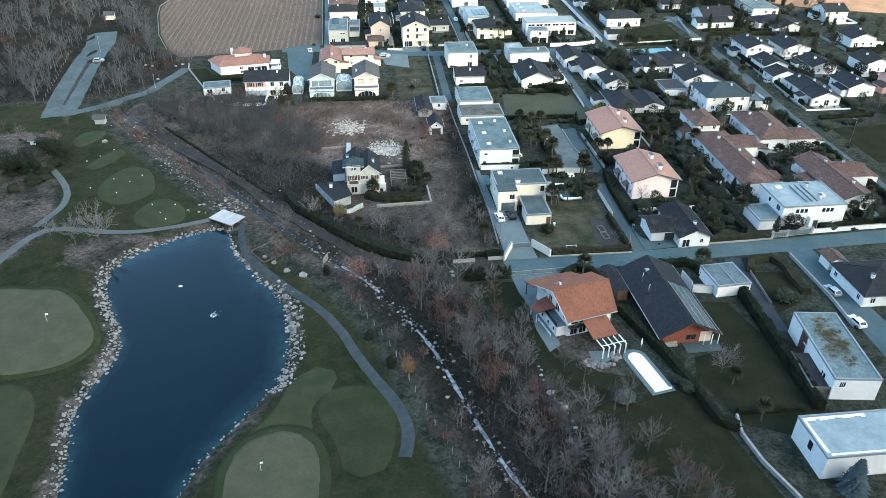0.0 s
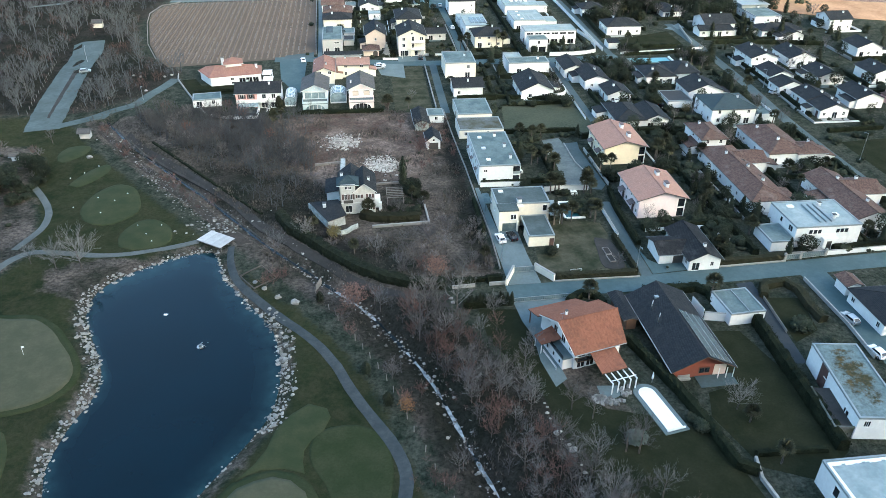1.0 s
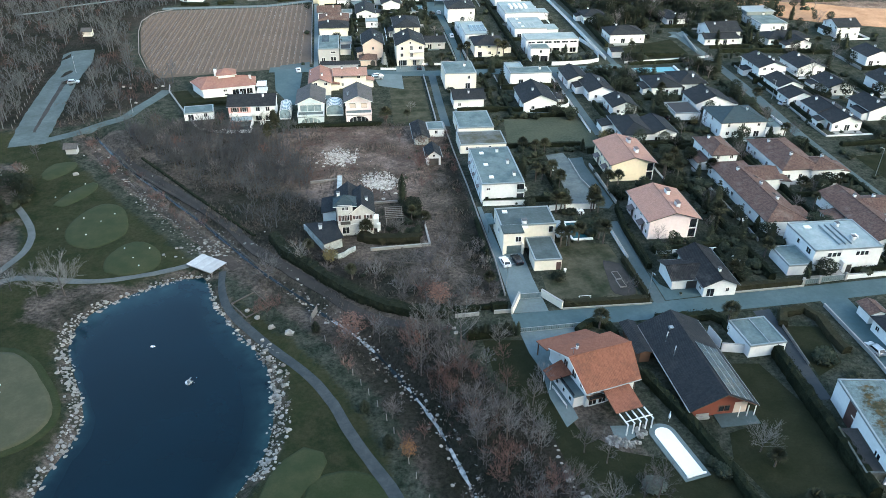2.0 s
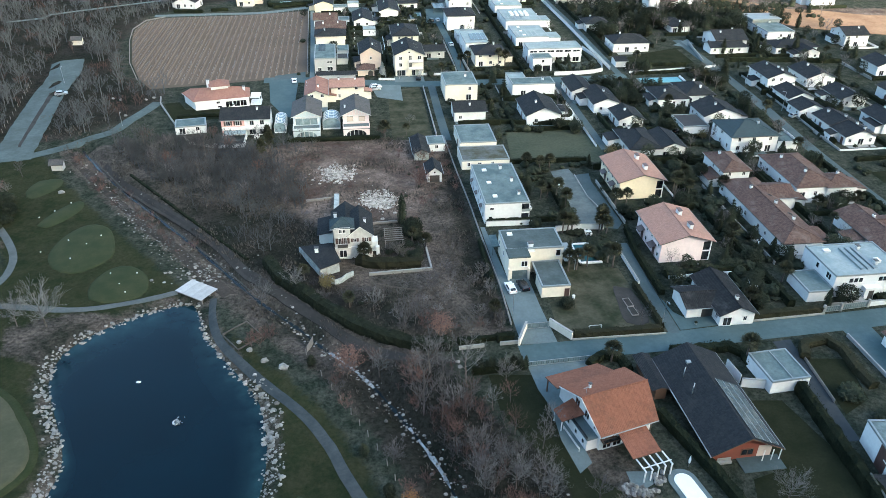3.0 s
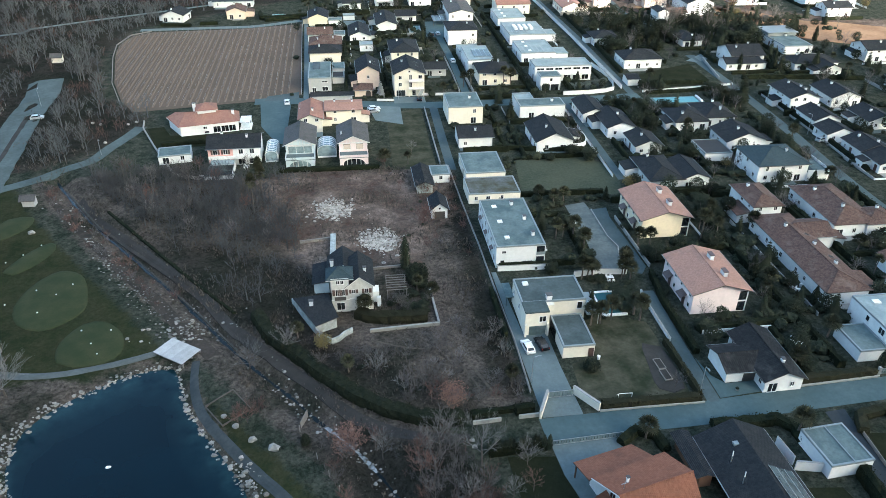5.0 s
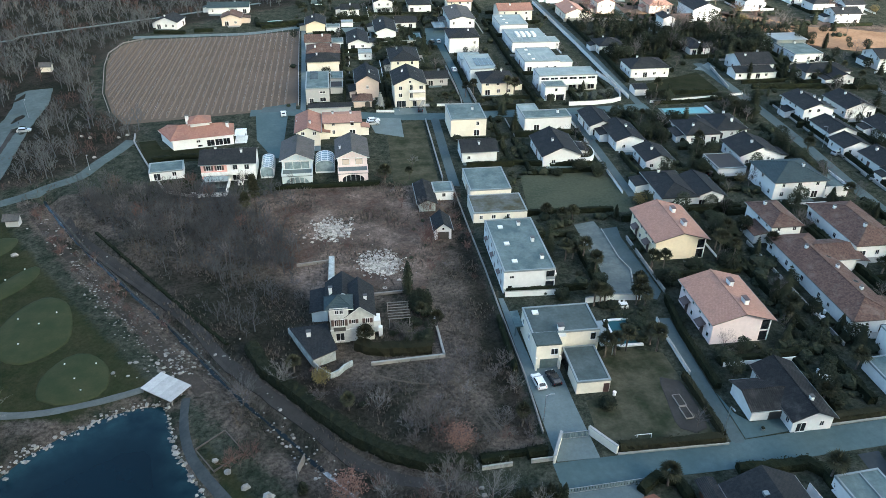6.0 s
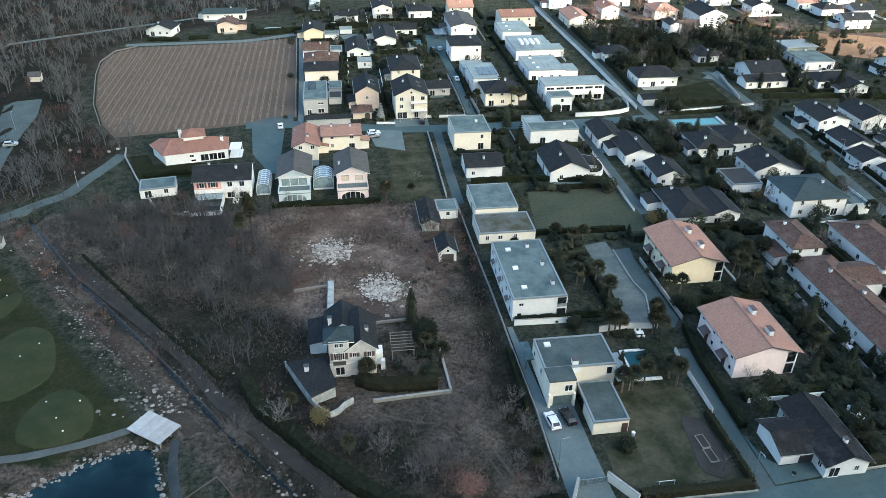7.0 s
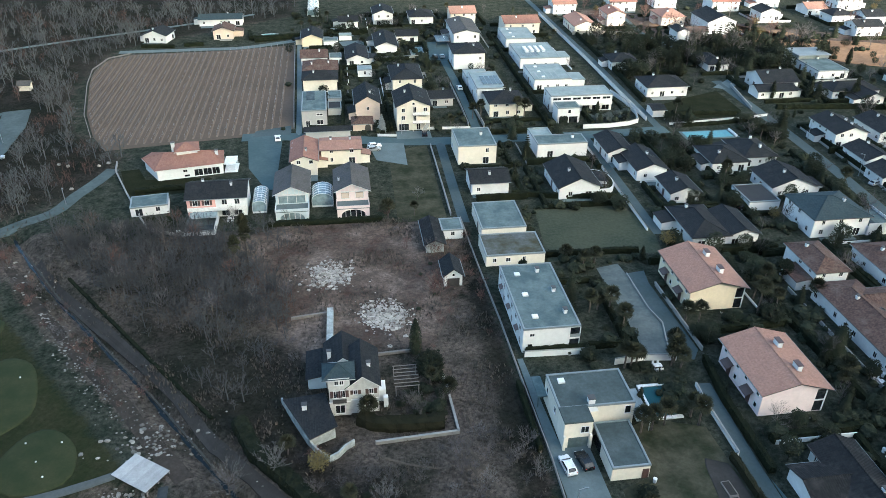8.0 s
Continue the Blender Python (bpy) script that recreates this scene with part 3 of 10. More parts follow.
def strip(name, line, width, mat, lift=0.05, label="", category="", curve=True, kind="structure", rag=0.02):
    """A road or path along a line; rag: how uneven its edges are."""
    pts = spline(line, 2.0) if curve else [Vector(p) for p in line]
    s = Shape()
    n = len(pts)
    for i, p in enumerate(pts):
        w = (pts[min(i + 1, n - 1)] - pts[max(i - 1, 0)]).normalized()
        o = Vector((-w.y, w.x))
        half = (width[0] + (width[1] - width[0]) * i / (n - 1) if isinstance(width, tuple) else width) / 2
        h1, h2 = (half * (1 + rag * noise.noise(Vector((p.x * 0.3, p.y * 0.3, k)))) for k in (2, 7))
        q = [p + o * h1, p + o * h1, p + o * h1 * 0.3, p - o * h2 * 0.3, p - o * h2, p - o * h2]
        g = land([a.x for a in q], [a.y for a in q])
        mid = float(np.mean(g))
        s.v += [(a.x, a.y, max(h, mid - 0.4) + e) for a, h, e in zip(q, g, (lift - 0.3, lift, lift + 0.03, lift + 0.03, lift, lift - 0.3))]
    for i in range(n - 1):
        for k in range(5):
            s.f.append((i * 6 + k, i * 6 + k + 1, i * 6 + 7 + k, i * 6 + 6 + k))
    s.m = [0] * len(s.f)
    for q in range(len(s.f)):
        s.f[q] = s.f[q][::-1]
    return tagged(part(name, s, mat), label, category, kind=kind)


# roads and yards
strip("road_main", [(31, 141.2), (44, 141.6), (62, 142), (80, 143.2), (99, 144.2), (112, 145), (150, 147), (260, 152)], 5.7, ASPHALT, 0.06, "grey asphalt village road between hedges", "road", False)
strip("road_south", [(102.9, 143), (102.9, 128), (103.2, 112), (102.5, 90), (102, 40), (102, 0)], 6.6, ASPHALT, 0.05, "grey asphalt side road", "road", False)
strip("lane_private", [(64.2, 144.5), (64.3, 160), (64.6, 170), (65, 180.5)], 2.6, ASPHALT_OLD, 0.05, "narrow asphalt lane beside a wall", "road", False)
strip("road_cross", [(-32, 312), (-19, 311.5), (10, 305), (25, 302.5), (50, 302), (85, 302), (108.6, 303.6)], 6.0, ASPHALT, 0.06, "asphalt street across the village", "road")
strip("lane_middle", [(30.2, 248), (30.4, 270), (31, 302)], 2.8, ASPHALT_OLD, 0.05, "narrow asphalt lane between garden walls", "road", False)
strip("road_long", [(106.6, 302), (107, 343), (107.6, 383), (107, 420), (106, 500)], 2.8, ASPHALT_OLD, 0.05, "long straight asphalt street", "road", False)
strip("lane_small", [(78.5, 236), (78.8, 262), (79.2, 300)], 2.4, ASPHALT_OLD, 0.05, "narrow asphalt lane between houses", "road", False)
strip("road_east", [(143.5, 147), (143.2, 200), (144, 232), (146.6, 266), (148, 298), (148.6, 330), (148.4, 350)], 4.0, ASPHALT_OLD, 0.055, "asphalt street lined by gardens", "road")
strip("road_lake", [(44.9, 304), (44.9, 312), (45.2, 335), (45.2, 358), (44.6, 388)], 3.0, ASPHALT, 0.05, "narrow asphalt lane between garden walls", "road")
strip("lane_vineyard", [(-13.9, 312), (-14.4, 345), (-15.2, 380), (-16.2, 418)], 1.9, PAVING, 0.05, "narrow pale lane beside the vineyard", "road", False)
strip("street_upper", [(153, 391), (147.5, 408), (144.4, 422), (147, 464)], 3.2, ASPHALT_OLD, 0.05, "narrow street climbing between houses", "road")
sheet("yard_upper", [(38.6, 388.6), (46.6, 388), (50.6, 404), (50.8, 416.5), (41, 415.5), (39.8, 404)], ASPHALT, 0.08, label="paved yard between houses", category="yard")
sheet("yard_sheds", [(1.3, 420), (14.5, 422), (15.2, 408), (14.2, 396), (13.4, 398), (13.2, 412), (3, 413)], PAVING, 0.08, label="paved yard before low sheds", category="yard")
sheet("forecourt_cream", [(17.6, 305), (29, 305), (29, 311.2), (17.6, 311.6)], PAVING, 0.08, label="paved forecourt of a tall house", category="drive")
sheet("court_grove", [(143.6, 342.6), (153.6, 351), (158, 352.6), (156.6, 347), (152.7, 343), (147.3, 340.2)], PAVING, 0.08, label="paved court at a lane's end", category="yard")
sheet("strip_vineyard", [(-28, 317), (-16.6, 320.6), (-16.4, 313), (-28.6, 312)], ASPHALT_OLD, 0.1, label="grey parking strip beside the vineyard", category="yard")
# orange sunlit tone painted over the slope, its near side along the shade's edge
sheet("bare_slope", [(152, 431), (176, 438), (187, 413.5), (189.5, 393.5), (199, 386), (207, 377), (215.8, 367.6), (228, 360), (262, 346), (300, 338), (300, 372), (262, 386), (244, 396), (226, 402), (212, 421), (198, 416), (192, 438), (172, 446), (154, 442)], surface("sunlit_tint_slope", (0.42, 0.27, 0.17), (0.30, 0.185, 0.115), (0.13, 0.085, 0.05), 0.10, 0.7, 1.0, 0.6, 0.08, spec=0.02), 0.05, label="bare slope with dry grass, low sunlight painted into its orange", category="slope", round_=True, step=4.0)
strip("road_west", [(-101, 249.5), (-95, 252.7), (-84.6, 259.9), (-76.6, 266), (-73.2, 275.8), (-70, 283.5), (-67.3, 292)], 4.0, LANE, 0.07, "pale worn lane with a bend", "road", rag=0.08)
strip("road_wood", [(-101.8, 248), (-103.2, 258), (-106, 280.6), (-108.4, 307), (-109.4, 328), (-113, 344.5)], (11.0, 12.4), LANE, 0.12, "wide worn parking lane by the wood", "road", rag=0.09)
strip("verge_wood", [(-102.9, 258), (-105.8, 284), (-107.4, 303), (-108.8, 312)], (0.8, 2.0), DIRT, 0.19, "worn brown verge between two lanes", "verge", rag=0.5)
strip("road_vineyard", [(-92, 413), (-60, 414), (-40, 415), (-17, 424), (8, 431)], 4.0, PAVING, 0.05, "pale concrete lane along the vineyard", "road")
strip("road_far", [(-160, 410), (-120, 432), (-80, 452), (-40, 474)], 2.6, PAVING, 0.05, "pale lane in the wood", "road")
sheet("yard_west", [(-28, 288), (-22, 273), (-19.5, 273), (-19, 311), (-30, 311)], ASPHALT, 0.08, label="asphalt yard between houses", category="yard")
sheet("drive_yellow", [(31.8, 144.3), (39.2, 144.3), (38.6, 157), (38.4, 170), (33.5, 170), (32.5, 192), (31.4, 192), (31.6, 166)], PAVING, 0.08, label="paved drive beside a yellow house", category="drive")
sheet("drive_pair", [(65.7, 145.3), (79.6, 146.6), (74, 149.2), (68.6, 149.0), (66.6, 151.5), (65.8, 157)], ASPHALT, 0.08, label="asphalt forecourt of a low house", category="drive")
for k, (x, y, w, d) in enumerate(((58.5, 140.6, 3.4, 1.6), (62.6, 141.4, 3.0, 1.2), (84.5, 142.6, 1.6, 2.6), (47, 142.6, 2.6, 1.0), (93, 144.8, 3.2, 1.2))):
    sheet("road_patch", [(x - w / 2, y - d / 2), (x + w / 2, y - d / 2 + 0.1), (x + w / 2, y + d / 2 + 0.1), (x - w / 2, y + d / 2)], PAVING if k % 2 else ASPHALT_OLD, 0.07, label="repaired patch of asphalt", category="road")
sheet("drive_chalet", [(31.5, 138), (44.5, 138.3), (42, 131), (37, 127), (36.2, 118), (36.8, 112.5), (34.2, 110.5), (33, 118), (33.2, 126), (32, 131)], PAVING, 0.08, label="paved drive round a chalet", category="drive")
sheet("parking_far", [(8.8, 297.2), (10, 289.6), (19, 285), (19.4, 302), (9, 303)], PAVING, 0.08, label="pale paved parking bay", category="drive")
sheet("court_gravel", [(57.5, 222.3), (63.2, 223.6), (63.6, 219.2), (63.5, 205), (64.6, 199.6), (61.7, 188.9), (57.1, 190.6), (57.6, 203.5)], surface("pale_gravel", (0.17, 0.195, 0.19), (0.10, 0.125, 0.125), (0.06, 0.07, 0.068), 0.3, 1.4), 0.08, label="pale mottled gravel court", category="yard")
sheet("court_pale", [(63.7, 219.2), (68.3, 219.9), (67.5, 214.7), (68.4, 190.3), (66.3, 187.4), (61.8, 188.9), (64.7, 199.6), (63.6, 205)], ASPHALT_OLD, 0.08, label="grey asphalt court with a low kerb", category="yard")
strip("track_field", [(-74, 243), (-67, 232), (-58, 220.6), (-44.5, 204.1), (-34, 190.9), (-26.2, 178.5), (-15.3, 165.2), (-8.3, 157), (-2.4, 149.6), (4.9, 143.8), (12, 141.6), (18, 141.2)], 2.2, DIRT, 0.05, "beaten earth track beside the stream", "track", rag=0.3)
strip("bank_brook", [(-83, 246), (-70, 226.5), (-54.5, 205), (-43.5, 190.5), (-38.5, 183), (-29, 170)], (2.0, 3.2), surface("bank_earth", (0.090, 0.073, 0.060), (0.050, 0.044, 0.036), (0.026, 0.024, 0.02), 0.35, 1.4, 1.0, 0.6, 0.08, spec=0.1), 0.05, "bare earth bank of the brook", "bank")
CART = surface("cart_path", (0.125, 0.138, 0.132), (0.090, 0.098, 0.092), (0.055, 0.06, 0.055), 0.2, 1.4)
strip("path_golf", [(-32.2, 169), (-31.6, 162), (-29.0, 154.2), (-23.0, 145.3), (-16.9, 137.4), (-10.9, 129.8), (-6.6, 122), (-4, 115.4), (-0.7, 108.4), (2.7, 101.8), (4.7, 95.9), (4.9, 91.8), (4.0, 87.5)], (1.6, 2.3), PATH_DARK, 0.05, "worn asphalt cart path by the pond", "path", rag=0.12)
strip("path_links", [(-40.5, 172.6), (-50.3, 169.8), (-61, 168.2), (-71, 169.6), (-78.3, 170.6), (-82.6, 167.6), (-85.5, 161), (-88, 152)], (1.5, 2.4), CART, 0.05, "pale cart path over the golf course", "path", rag=0.2)
strip("path_back", [(-92, 209), (-83.5, 195.5), (-80.6, 183.7), (-83.6, 172.1)], 1.8, CART, 0.075, "pale cart path over the golf course", "path", rag=0.2)

# golf greens and tees
def collar(line, out):
    """An outline set out by some metres from another."""
    P = [Vector(p) for p in line]
    c = sum(P, Vector((0, 0))) / len(P)
    return [tuple(p + (p - c).normalized() * out) for p in P]


GREEN_WEST = [(-82.1, 145.4), (-74.6, 144.4), (-69.6, 143.7), (-64.7, 139.3), (-61.7, 134.9), (-58.6, 130.3), (-56.9, 126.7), (-56.5, 122.7), (-58.7, 118.9), (-62.2, 116.8), (-67, 115.7), (-71.1, 115.6), (-78.3, 118.5), (-86.1, 129.7), (-87, 141)]
GREEN_SOUTH = [(-16.8, 95.4), (-13.8, 94.4), (-11.3, 91.9), (-10.1, 88.7), (-9.7, 83.8), (-10.2, 78.3), (-11.9, 72.4), (-17.5, 70.6), (-23.5, 73.6), (-25.4, 79.9), (-25.6, 83.2), (-25.5, 87.2), (-24.4, 90.8), (-22.4, 93.5), (-19.6, 94.8)]
for name, line in (("putting_green_west", GREEN_WEST), ("putting_green_south", GREEN_SOUTH)):
    sheet(name + "_collar", collar(line, 1.5), FRINGE, 0.02, 0.3, "collar of rougher mown grass round a green", "green", crown=0.2, round_=True)
    sheet(name, line, GREEN, 0.07, 0.2, "mown putting green of dull pale grass", "green", crown=0.35, round_=True)
sheet("tee_south", [(-8.2, 110.5), (-11.5, 112), (-14.6, 109.5), (-17, 105.9), (-18.2, 101.5), (-20, 98.2), (-22.5, 95.4), (-18.8, 97.0), (-14.9, 96.9), (-11.6, 95.6), (-12, 98.1), (-11.9, 100.6), (-10.7, 103), (-8.7, 105), (-7.5, 108.3)], GREEN_DARK, 0.04, 0.3, "mown tee of dark green grass", "green", crown=0.15, round_=True)
sheet("tee_large", [(-72.8, 200.8), (-68.5, 206), (-62.9, 203.6), (-59.5, 196), (-58.5, 189), (-62, 184.4), (-65.9, 182.6), (-71, 185.3), (-74, 192.2)], GREEN_DARK, 0.04, 0.3, "mown tee of dark green grass", "green", crown=0.45, round_=True)
sheet("tee_round", [(-60.5, 178.1), (-57.5, 184), (-53.2, 184.6), (-48.6, 180), (-47.5, 173.8), (-50.4, 170.8), (-55.8, 170.3), (-59.4, 172)], GREEN_DARK, 0.04, 0.3, "mown tee of dark green grass", "green", crown=0.45, round_=True)
sheet("tee_back", [(-81.6, 207.2), (-78.8, 214.8), (-74.3, 219.7), (-72.3, 216.2), (-74.4, 210.4), (-78.8, 205.8)], GREEN_DARK, 0.04, 0.3, "mown tee of dark green grass", "green", crown=0.4, round_=True)
sheet("tee_far", [(-90.4, 226.3), (-88.8, 232.8), (-83, 233.7), (-82.3, 227.7), (-87.4, 221.8)], GREEN_DARK, 0.04, 0.3, "mown tee of dark green grass", "green", crown=0.3, round_=True)
sheet("hollow_south", [(-9.2, 105.1), (-2.9, 106), (2.2, 102.4), (3.0, 96.5), (2.3, 89.9), (0.4, 85.1), (-3.3, 83.8), (-6.5, 85.9), (-7.2, 89.6), (-8.5, 93.6), (-10.5, 97.2), (-11.0, 101.5)], FRINGE, 0.02, 0.3, "mown hollow beside the tee", "green", crown=0.05, round_=True)
sheet("fairway_west", [(-66, 112), (-62.5, 108), (-60.8, 102), (-60.5, 94), (-60, 84), (-62, 70), (-90, 66), (-104, 90), (-92, 112), (-76, 113)], GREEN_DARK, 0.03, 0.3, "mown fairway of dull green grass", "green", crown=0.05, round_=True)

# trodden ways over the field
strip("field_path", [(2.5, 170.3), (7, 167.9), (11.5, 166.4), (16, 165.9), (20.6, 165.3)], 0.45, WORN, 0.03, "narrow trodden path over the field", "path")
strip("field_rut", [(17.5, 171), (19.4, 166), (21.6, 159.5), (23.7, 153.3), (24.6, 150.4)], 0.55, WORN, 0.03, "wheel rut over the field", "path")
strip("field_rut", [(15.6, 171), (17.6, 166), (19.8, 159.5), (21.9, 153.3), (22.8, 150.4)], 0.4, WORN, 0.03, "wheel rut over the field", "path")
strip("hut_path", [(16.6, 198), (17.2, 200.2), (18.9, 205), (20.8, 209.8), (22, 214)], 0.5, WORN, 0.03, "narrow trodden path towards a hut", "path")

# lawns of single gardens
sheet("lawn_yellow", [(40.5, 151.5), (43.2, 146.6), (60.6, 146.6), (61, 158), (60.4, 169.5), (51, 173), (46.6, 171), (46.4, 160), (41, 158)], LAWN_DRY, 0.04, label="worn patchy lawn behind a hedge", category="lawn")
sheet("bed_yellow", [(55.4, 149), (60.2, 148.6), (60.4, 161), (57, 162.6), (55.8, 156)], DIRT, 0.08, label="dug brown bed along a garden hedge", category="bed", round_=True)
sheet("lawn_chalet", [(23.5, 136), (33, 135), (33.5, 124), (36, 110), (42, 104), (50, 101), (57.5, 97), (60, 88), (61.6, 78), (64, 66), (64, 58), (56, 55), (44, 56), (40, 66), (37, 78), (34.4, 90), (33.2, 96), (32, 102), (31.4, 108), (27.5, 118), (24, 126)], LAWN, 0.04, label="dark lawn sloping to the brook", category="lawn")
sheet("lawn_barn", [(67, 124), (76, 123), (79, 110), (80, 90), (72, 84), (63.5, 88), (60, 100), (62, 106), (66, 107)], LAWN, 0.04, label="dark lawn between tall hedges", category="lawn")
sheet("lawn_drive", [(87.4, 133.7), (94.3, 132.8), (93.6, 127.4), (92.4, 121.6), (85.8, 118.2), (86.1, 122)], LAWN, 0.04, label="dark green lawn beside a drive", category="lawn")
sheet("drive_dark", [(83, 139.5), (87, 139.8), (86.2, 133.6), (85.4, 121), (84.6, 112), (81.6, 112), (82.6, 124)], surface("dark_asphalt", (0.030, 0.037, 0.042), (0.045, 0.052, 0.056), None, 0.2, 1.5), 0.04, label="dark narrow drive between hedges", category="drive")
sheet("lawn_far", [(47, 226), (57, 228), (76, 227.4), (77.5, 236), (77, 247), (66, 258), (60, 260), (50, 252)], LAWN_MID, 0.04, label="green garden lawn with worn patches", category="lawn")
sheet("lawn_corner", [(113.5, 325.5), (129, 333), (143, 338.5), (142.6, 317.8), (139.8, 312.4), (113.8, 311.8)], LAWN, 0.04, label="green garden lawn", category="lawn")
sheet("lawn_east", [(152, 186), (190, 190), (190, 215), (152, 212)], LAWN, 0.04, label="green plot of grass by the street", category="lawn")
sheet("lawn_rose", [(-53.6, 260.4), (-45.3, 260.6), (-41.4, 256), (-43.3, 250.2), (-46.4, 250.4)], LAWN, 0.04, label="dark green lawn corner", category="lawn")
sheet("lawn_lantern", [(-64.8, 290.2), (-59.9, 291.3), (-56.5, 283.5), (-45.3, 283.4), (-38, 282.5), (-38, 273.9), (-55.9, 273.6), (-59.6, 274)], LAWN, 0.04, label="dark green lawn before a low house", category="lawn")
sheet("lawn_lane", [(13, 250), (26, 250), (26.5, 300), (14, 295)], LAWN_DRY, 0.04, label="long garden lawn", category="lawn")
sheet("vineyard_soil", [(-93.8, 371.5), (-96.2, 389), (-93.5, 403), (-86, 408.9), (-47.3, 411.0), (-18.3, 417), (-15.6, 318), (-29.8, 312.8), (-54, 309), (-72.8, 306), (-79.1, 317.2), (-86.4, 338.1)], SOIL, 0.05, 0.2, "bare brown vineyard soil", "vineyard", step=4.0)

# rubble heaps on the field
for k, (line, n) in enumerate((([(-9.2, 231.8), (-3.9, 233.7), (1.2, 226.9), (-2.9, 220.4), (-8.5, 222.2)], 620), ([(1.8, 213.2), (7, 216.9), (12.1, 211.9), (10.8, 205), (6, 203.6), (2.1, 207.1)], 760))):
    rng = random.Random(60 + k)
    c = [sum(p[i] for p in line) / len(line) for i in (0, 1)]
    s = Shape()
    pts = spline(line, 1.2, True)
    base = [(c[0] + (p.x - c[0]) * (0.8 + 0.4 * rng.random()), c[1] + (p.y - c[1]) * (0.8 + 0.4 * rng.random())) for p in pts]
    while n > 0:
        x, y = c[0] + rng.gauss(0, 3.2), c[1] + rng.gauss(0, 3.2)
        if inside(np.array(x), np.array(y), base) or rng.random() < 0.25:
            r = rng.choice((0.1, 0.14, 0.18, 0.25, 0.4)) * rng.uniform(0.8, 1.3)
            s.ball((x, y, land_at(x, y) + 0.05), r * rng.uniform(0.8, 1.6), r, r * rng.uniform(0.4, 0.7), 0.35, 3, 5, rng=rng)
            n -= 1
    tagged(part("rubble_heap", s, RUBBLE), "spread heap of pale building rubble", "rubble", kind="stuff")

# pond and stream
BROOK = [p for p in STREAM_LINE if p.y < 257]
w = Shape()
c = Vector((-40, 118))
ring_n = len(POND_LINE)
depth = []
for k, sh in ((1.03, 1.0), (0.97, 0.8), (0.90, 0.3), (0.78, 0.0)):
    w.v += [(*(c + (p - c) * k), WATER_Z) for p in POND_LINE]
    depth += [sh] * ring_n
for r in range(3):
    w.f += [(r * ring_n + i, r * ring_n + (i + 1) % ring_n, (r + 1) * ring_n + (i + 1) % ring_n, (r + 1) * ring_n + i) for i in range(ring_n)]
w.f.append(tuple(range(3 * ring_n, 4 * ring_n)))
w.m = [0] * len(w.f)
me = bpy.data.meshes.new("pond_water")
me.from_pydata(w.v, [], w.f)
me.materials.append(WATER)
tone = me.color_attributes.new("shallow", 'FLOAT_COLOR', 'POINT')
tone.data.foreach_set("color", np.repeat(np.array(depth, np.float32), 4))
tagged(part("pond_water", me, None), "still dark blue pond water, paler over its shallow rim", "water", kind="structure")
s = Shape()
n = len(BROOK)
for i, p in enumerate(BROOK):
    v = (BROOK[min(i + 1, n - 1)] - BROOK[max(i - 1, 0)]).normalized()
    o = Vector((-v.y, v.x)) * (0.30 + 0.12 * math.sin(i * 0.9) + 0.10 * math.sin(i * 2.3))
    z = land_at(p.x, p.y) + 0.3
    s.v += [(p.x - o.x, p.y - o.y, z), (p.x + o.x, p.y + o.y, z)]
s.f = [(2 * i, 2 * i + 1, 2 * i + 3, 2 * i + 2) for i in range(n - 1)]
s.m = [1 if (66 < 0.5 * (BROOK[i].y + BROOK[i + 1].y) < 126 and math.sin(i * 2.3) + math.sin(i * 0.9) > -1.2) or 139 < BROOK[i].y < 150 else 0 for i in range(n - 1)]
tagged(part("stream_water", s, [STREAM, FOAM]), "narrow brook with white rushing water", "water", kind="structure")

# ---------------------------------------------------------------- parts of buildings
MESHES = {}
TAKEN = []          # footprints: x0, y0, x1, y1


def window_mesh(w, h, bars):
    key = ("window", round(w, 2), round(h, 2), bars)
    if key not in MESHES:
        f, p = Shape(), Shape()
        t, d = 0.09, 0.07
        f.box(-w / 2 - t, -d, -h / 2 - t, -w / 2, 0.02, h / 2 + t).box(w / 2, -d, -h / 2 - t, w / 2 + t, 0.02, h / 2 + t)
        f.box(-w / 2, -d, h / 2, w / 2, 0.02, h / 2 + t).box(-w / 2 - 0.12, -d - 0.08, -h / 2 - t - 0.04, w / 2 + 0.12, 0.02, -h / 2)
        for i in range(bars):
            x = -w / 2 + w * (i + 1) / (bars + 1)
            f.box(x - 0.035, -d * 0.7, -h / 2, x + 0.035, 0.02, h / 2)
        p.box(-w / 2, -0.025, -h / 2, w / 2, 0.01, h / 2)
        MESHES[key] = (f.mesh("window", TRIM), p.mesh("pane", PANE))
    return MESHES[key]


def shutter_mesh(h):
    key = ("shutter", round(h, 2))
    if key not in MESHES:
        edge = [(-0.005, -h / 2), (-0.005, h / 2)]
        for i in reversed(range(6)):
            z = -h / 2 + h * i / 6
            edge += [(-0.05, z + h / 6), (-0.085, z)]
        s = Shape()
        k = len(edge)
        s.v = [(-0.28, y, z) for y, z in edge] + [(0.28, y, z) for y, z in edge]
        s.f = [tuple(range(k)), tuple(reversed(range(k, 2 * k)))] + [(i, k + i, k + (i + 1) % k, (i + 1) % k) for i in range(k)]
        s.m = [0] * len(s.f)
        MESHES[key] = s.mesh("shutter", SHUTTER)
    return MESHES[key]


def side_pose(side, w, d, u, z):
    """The pose of something on one facade, u along it and z up; its own -y points outwards."""
    return {"S": pose(u, -d / 2, z), "N": pose(-u, d / 2, z, 0, 0, 180), "E": pose(w / 2, u, z, 0, 0, 90), "W": pose(-w / 2, -u, z, 0, 0, -90)}[side]


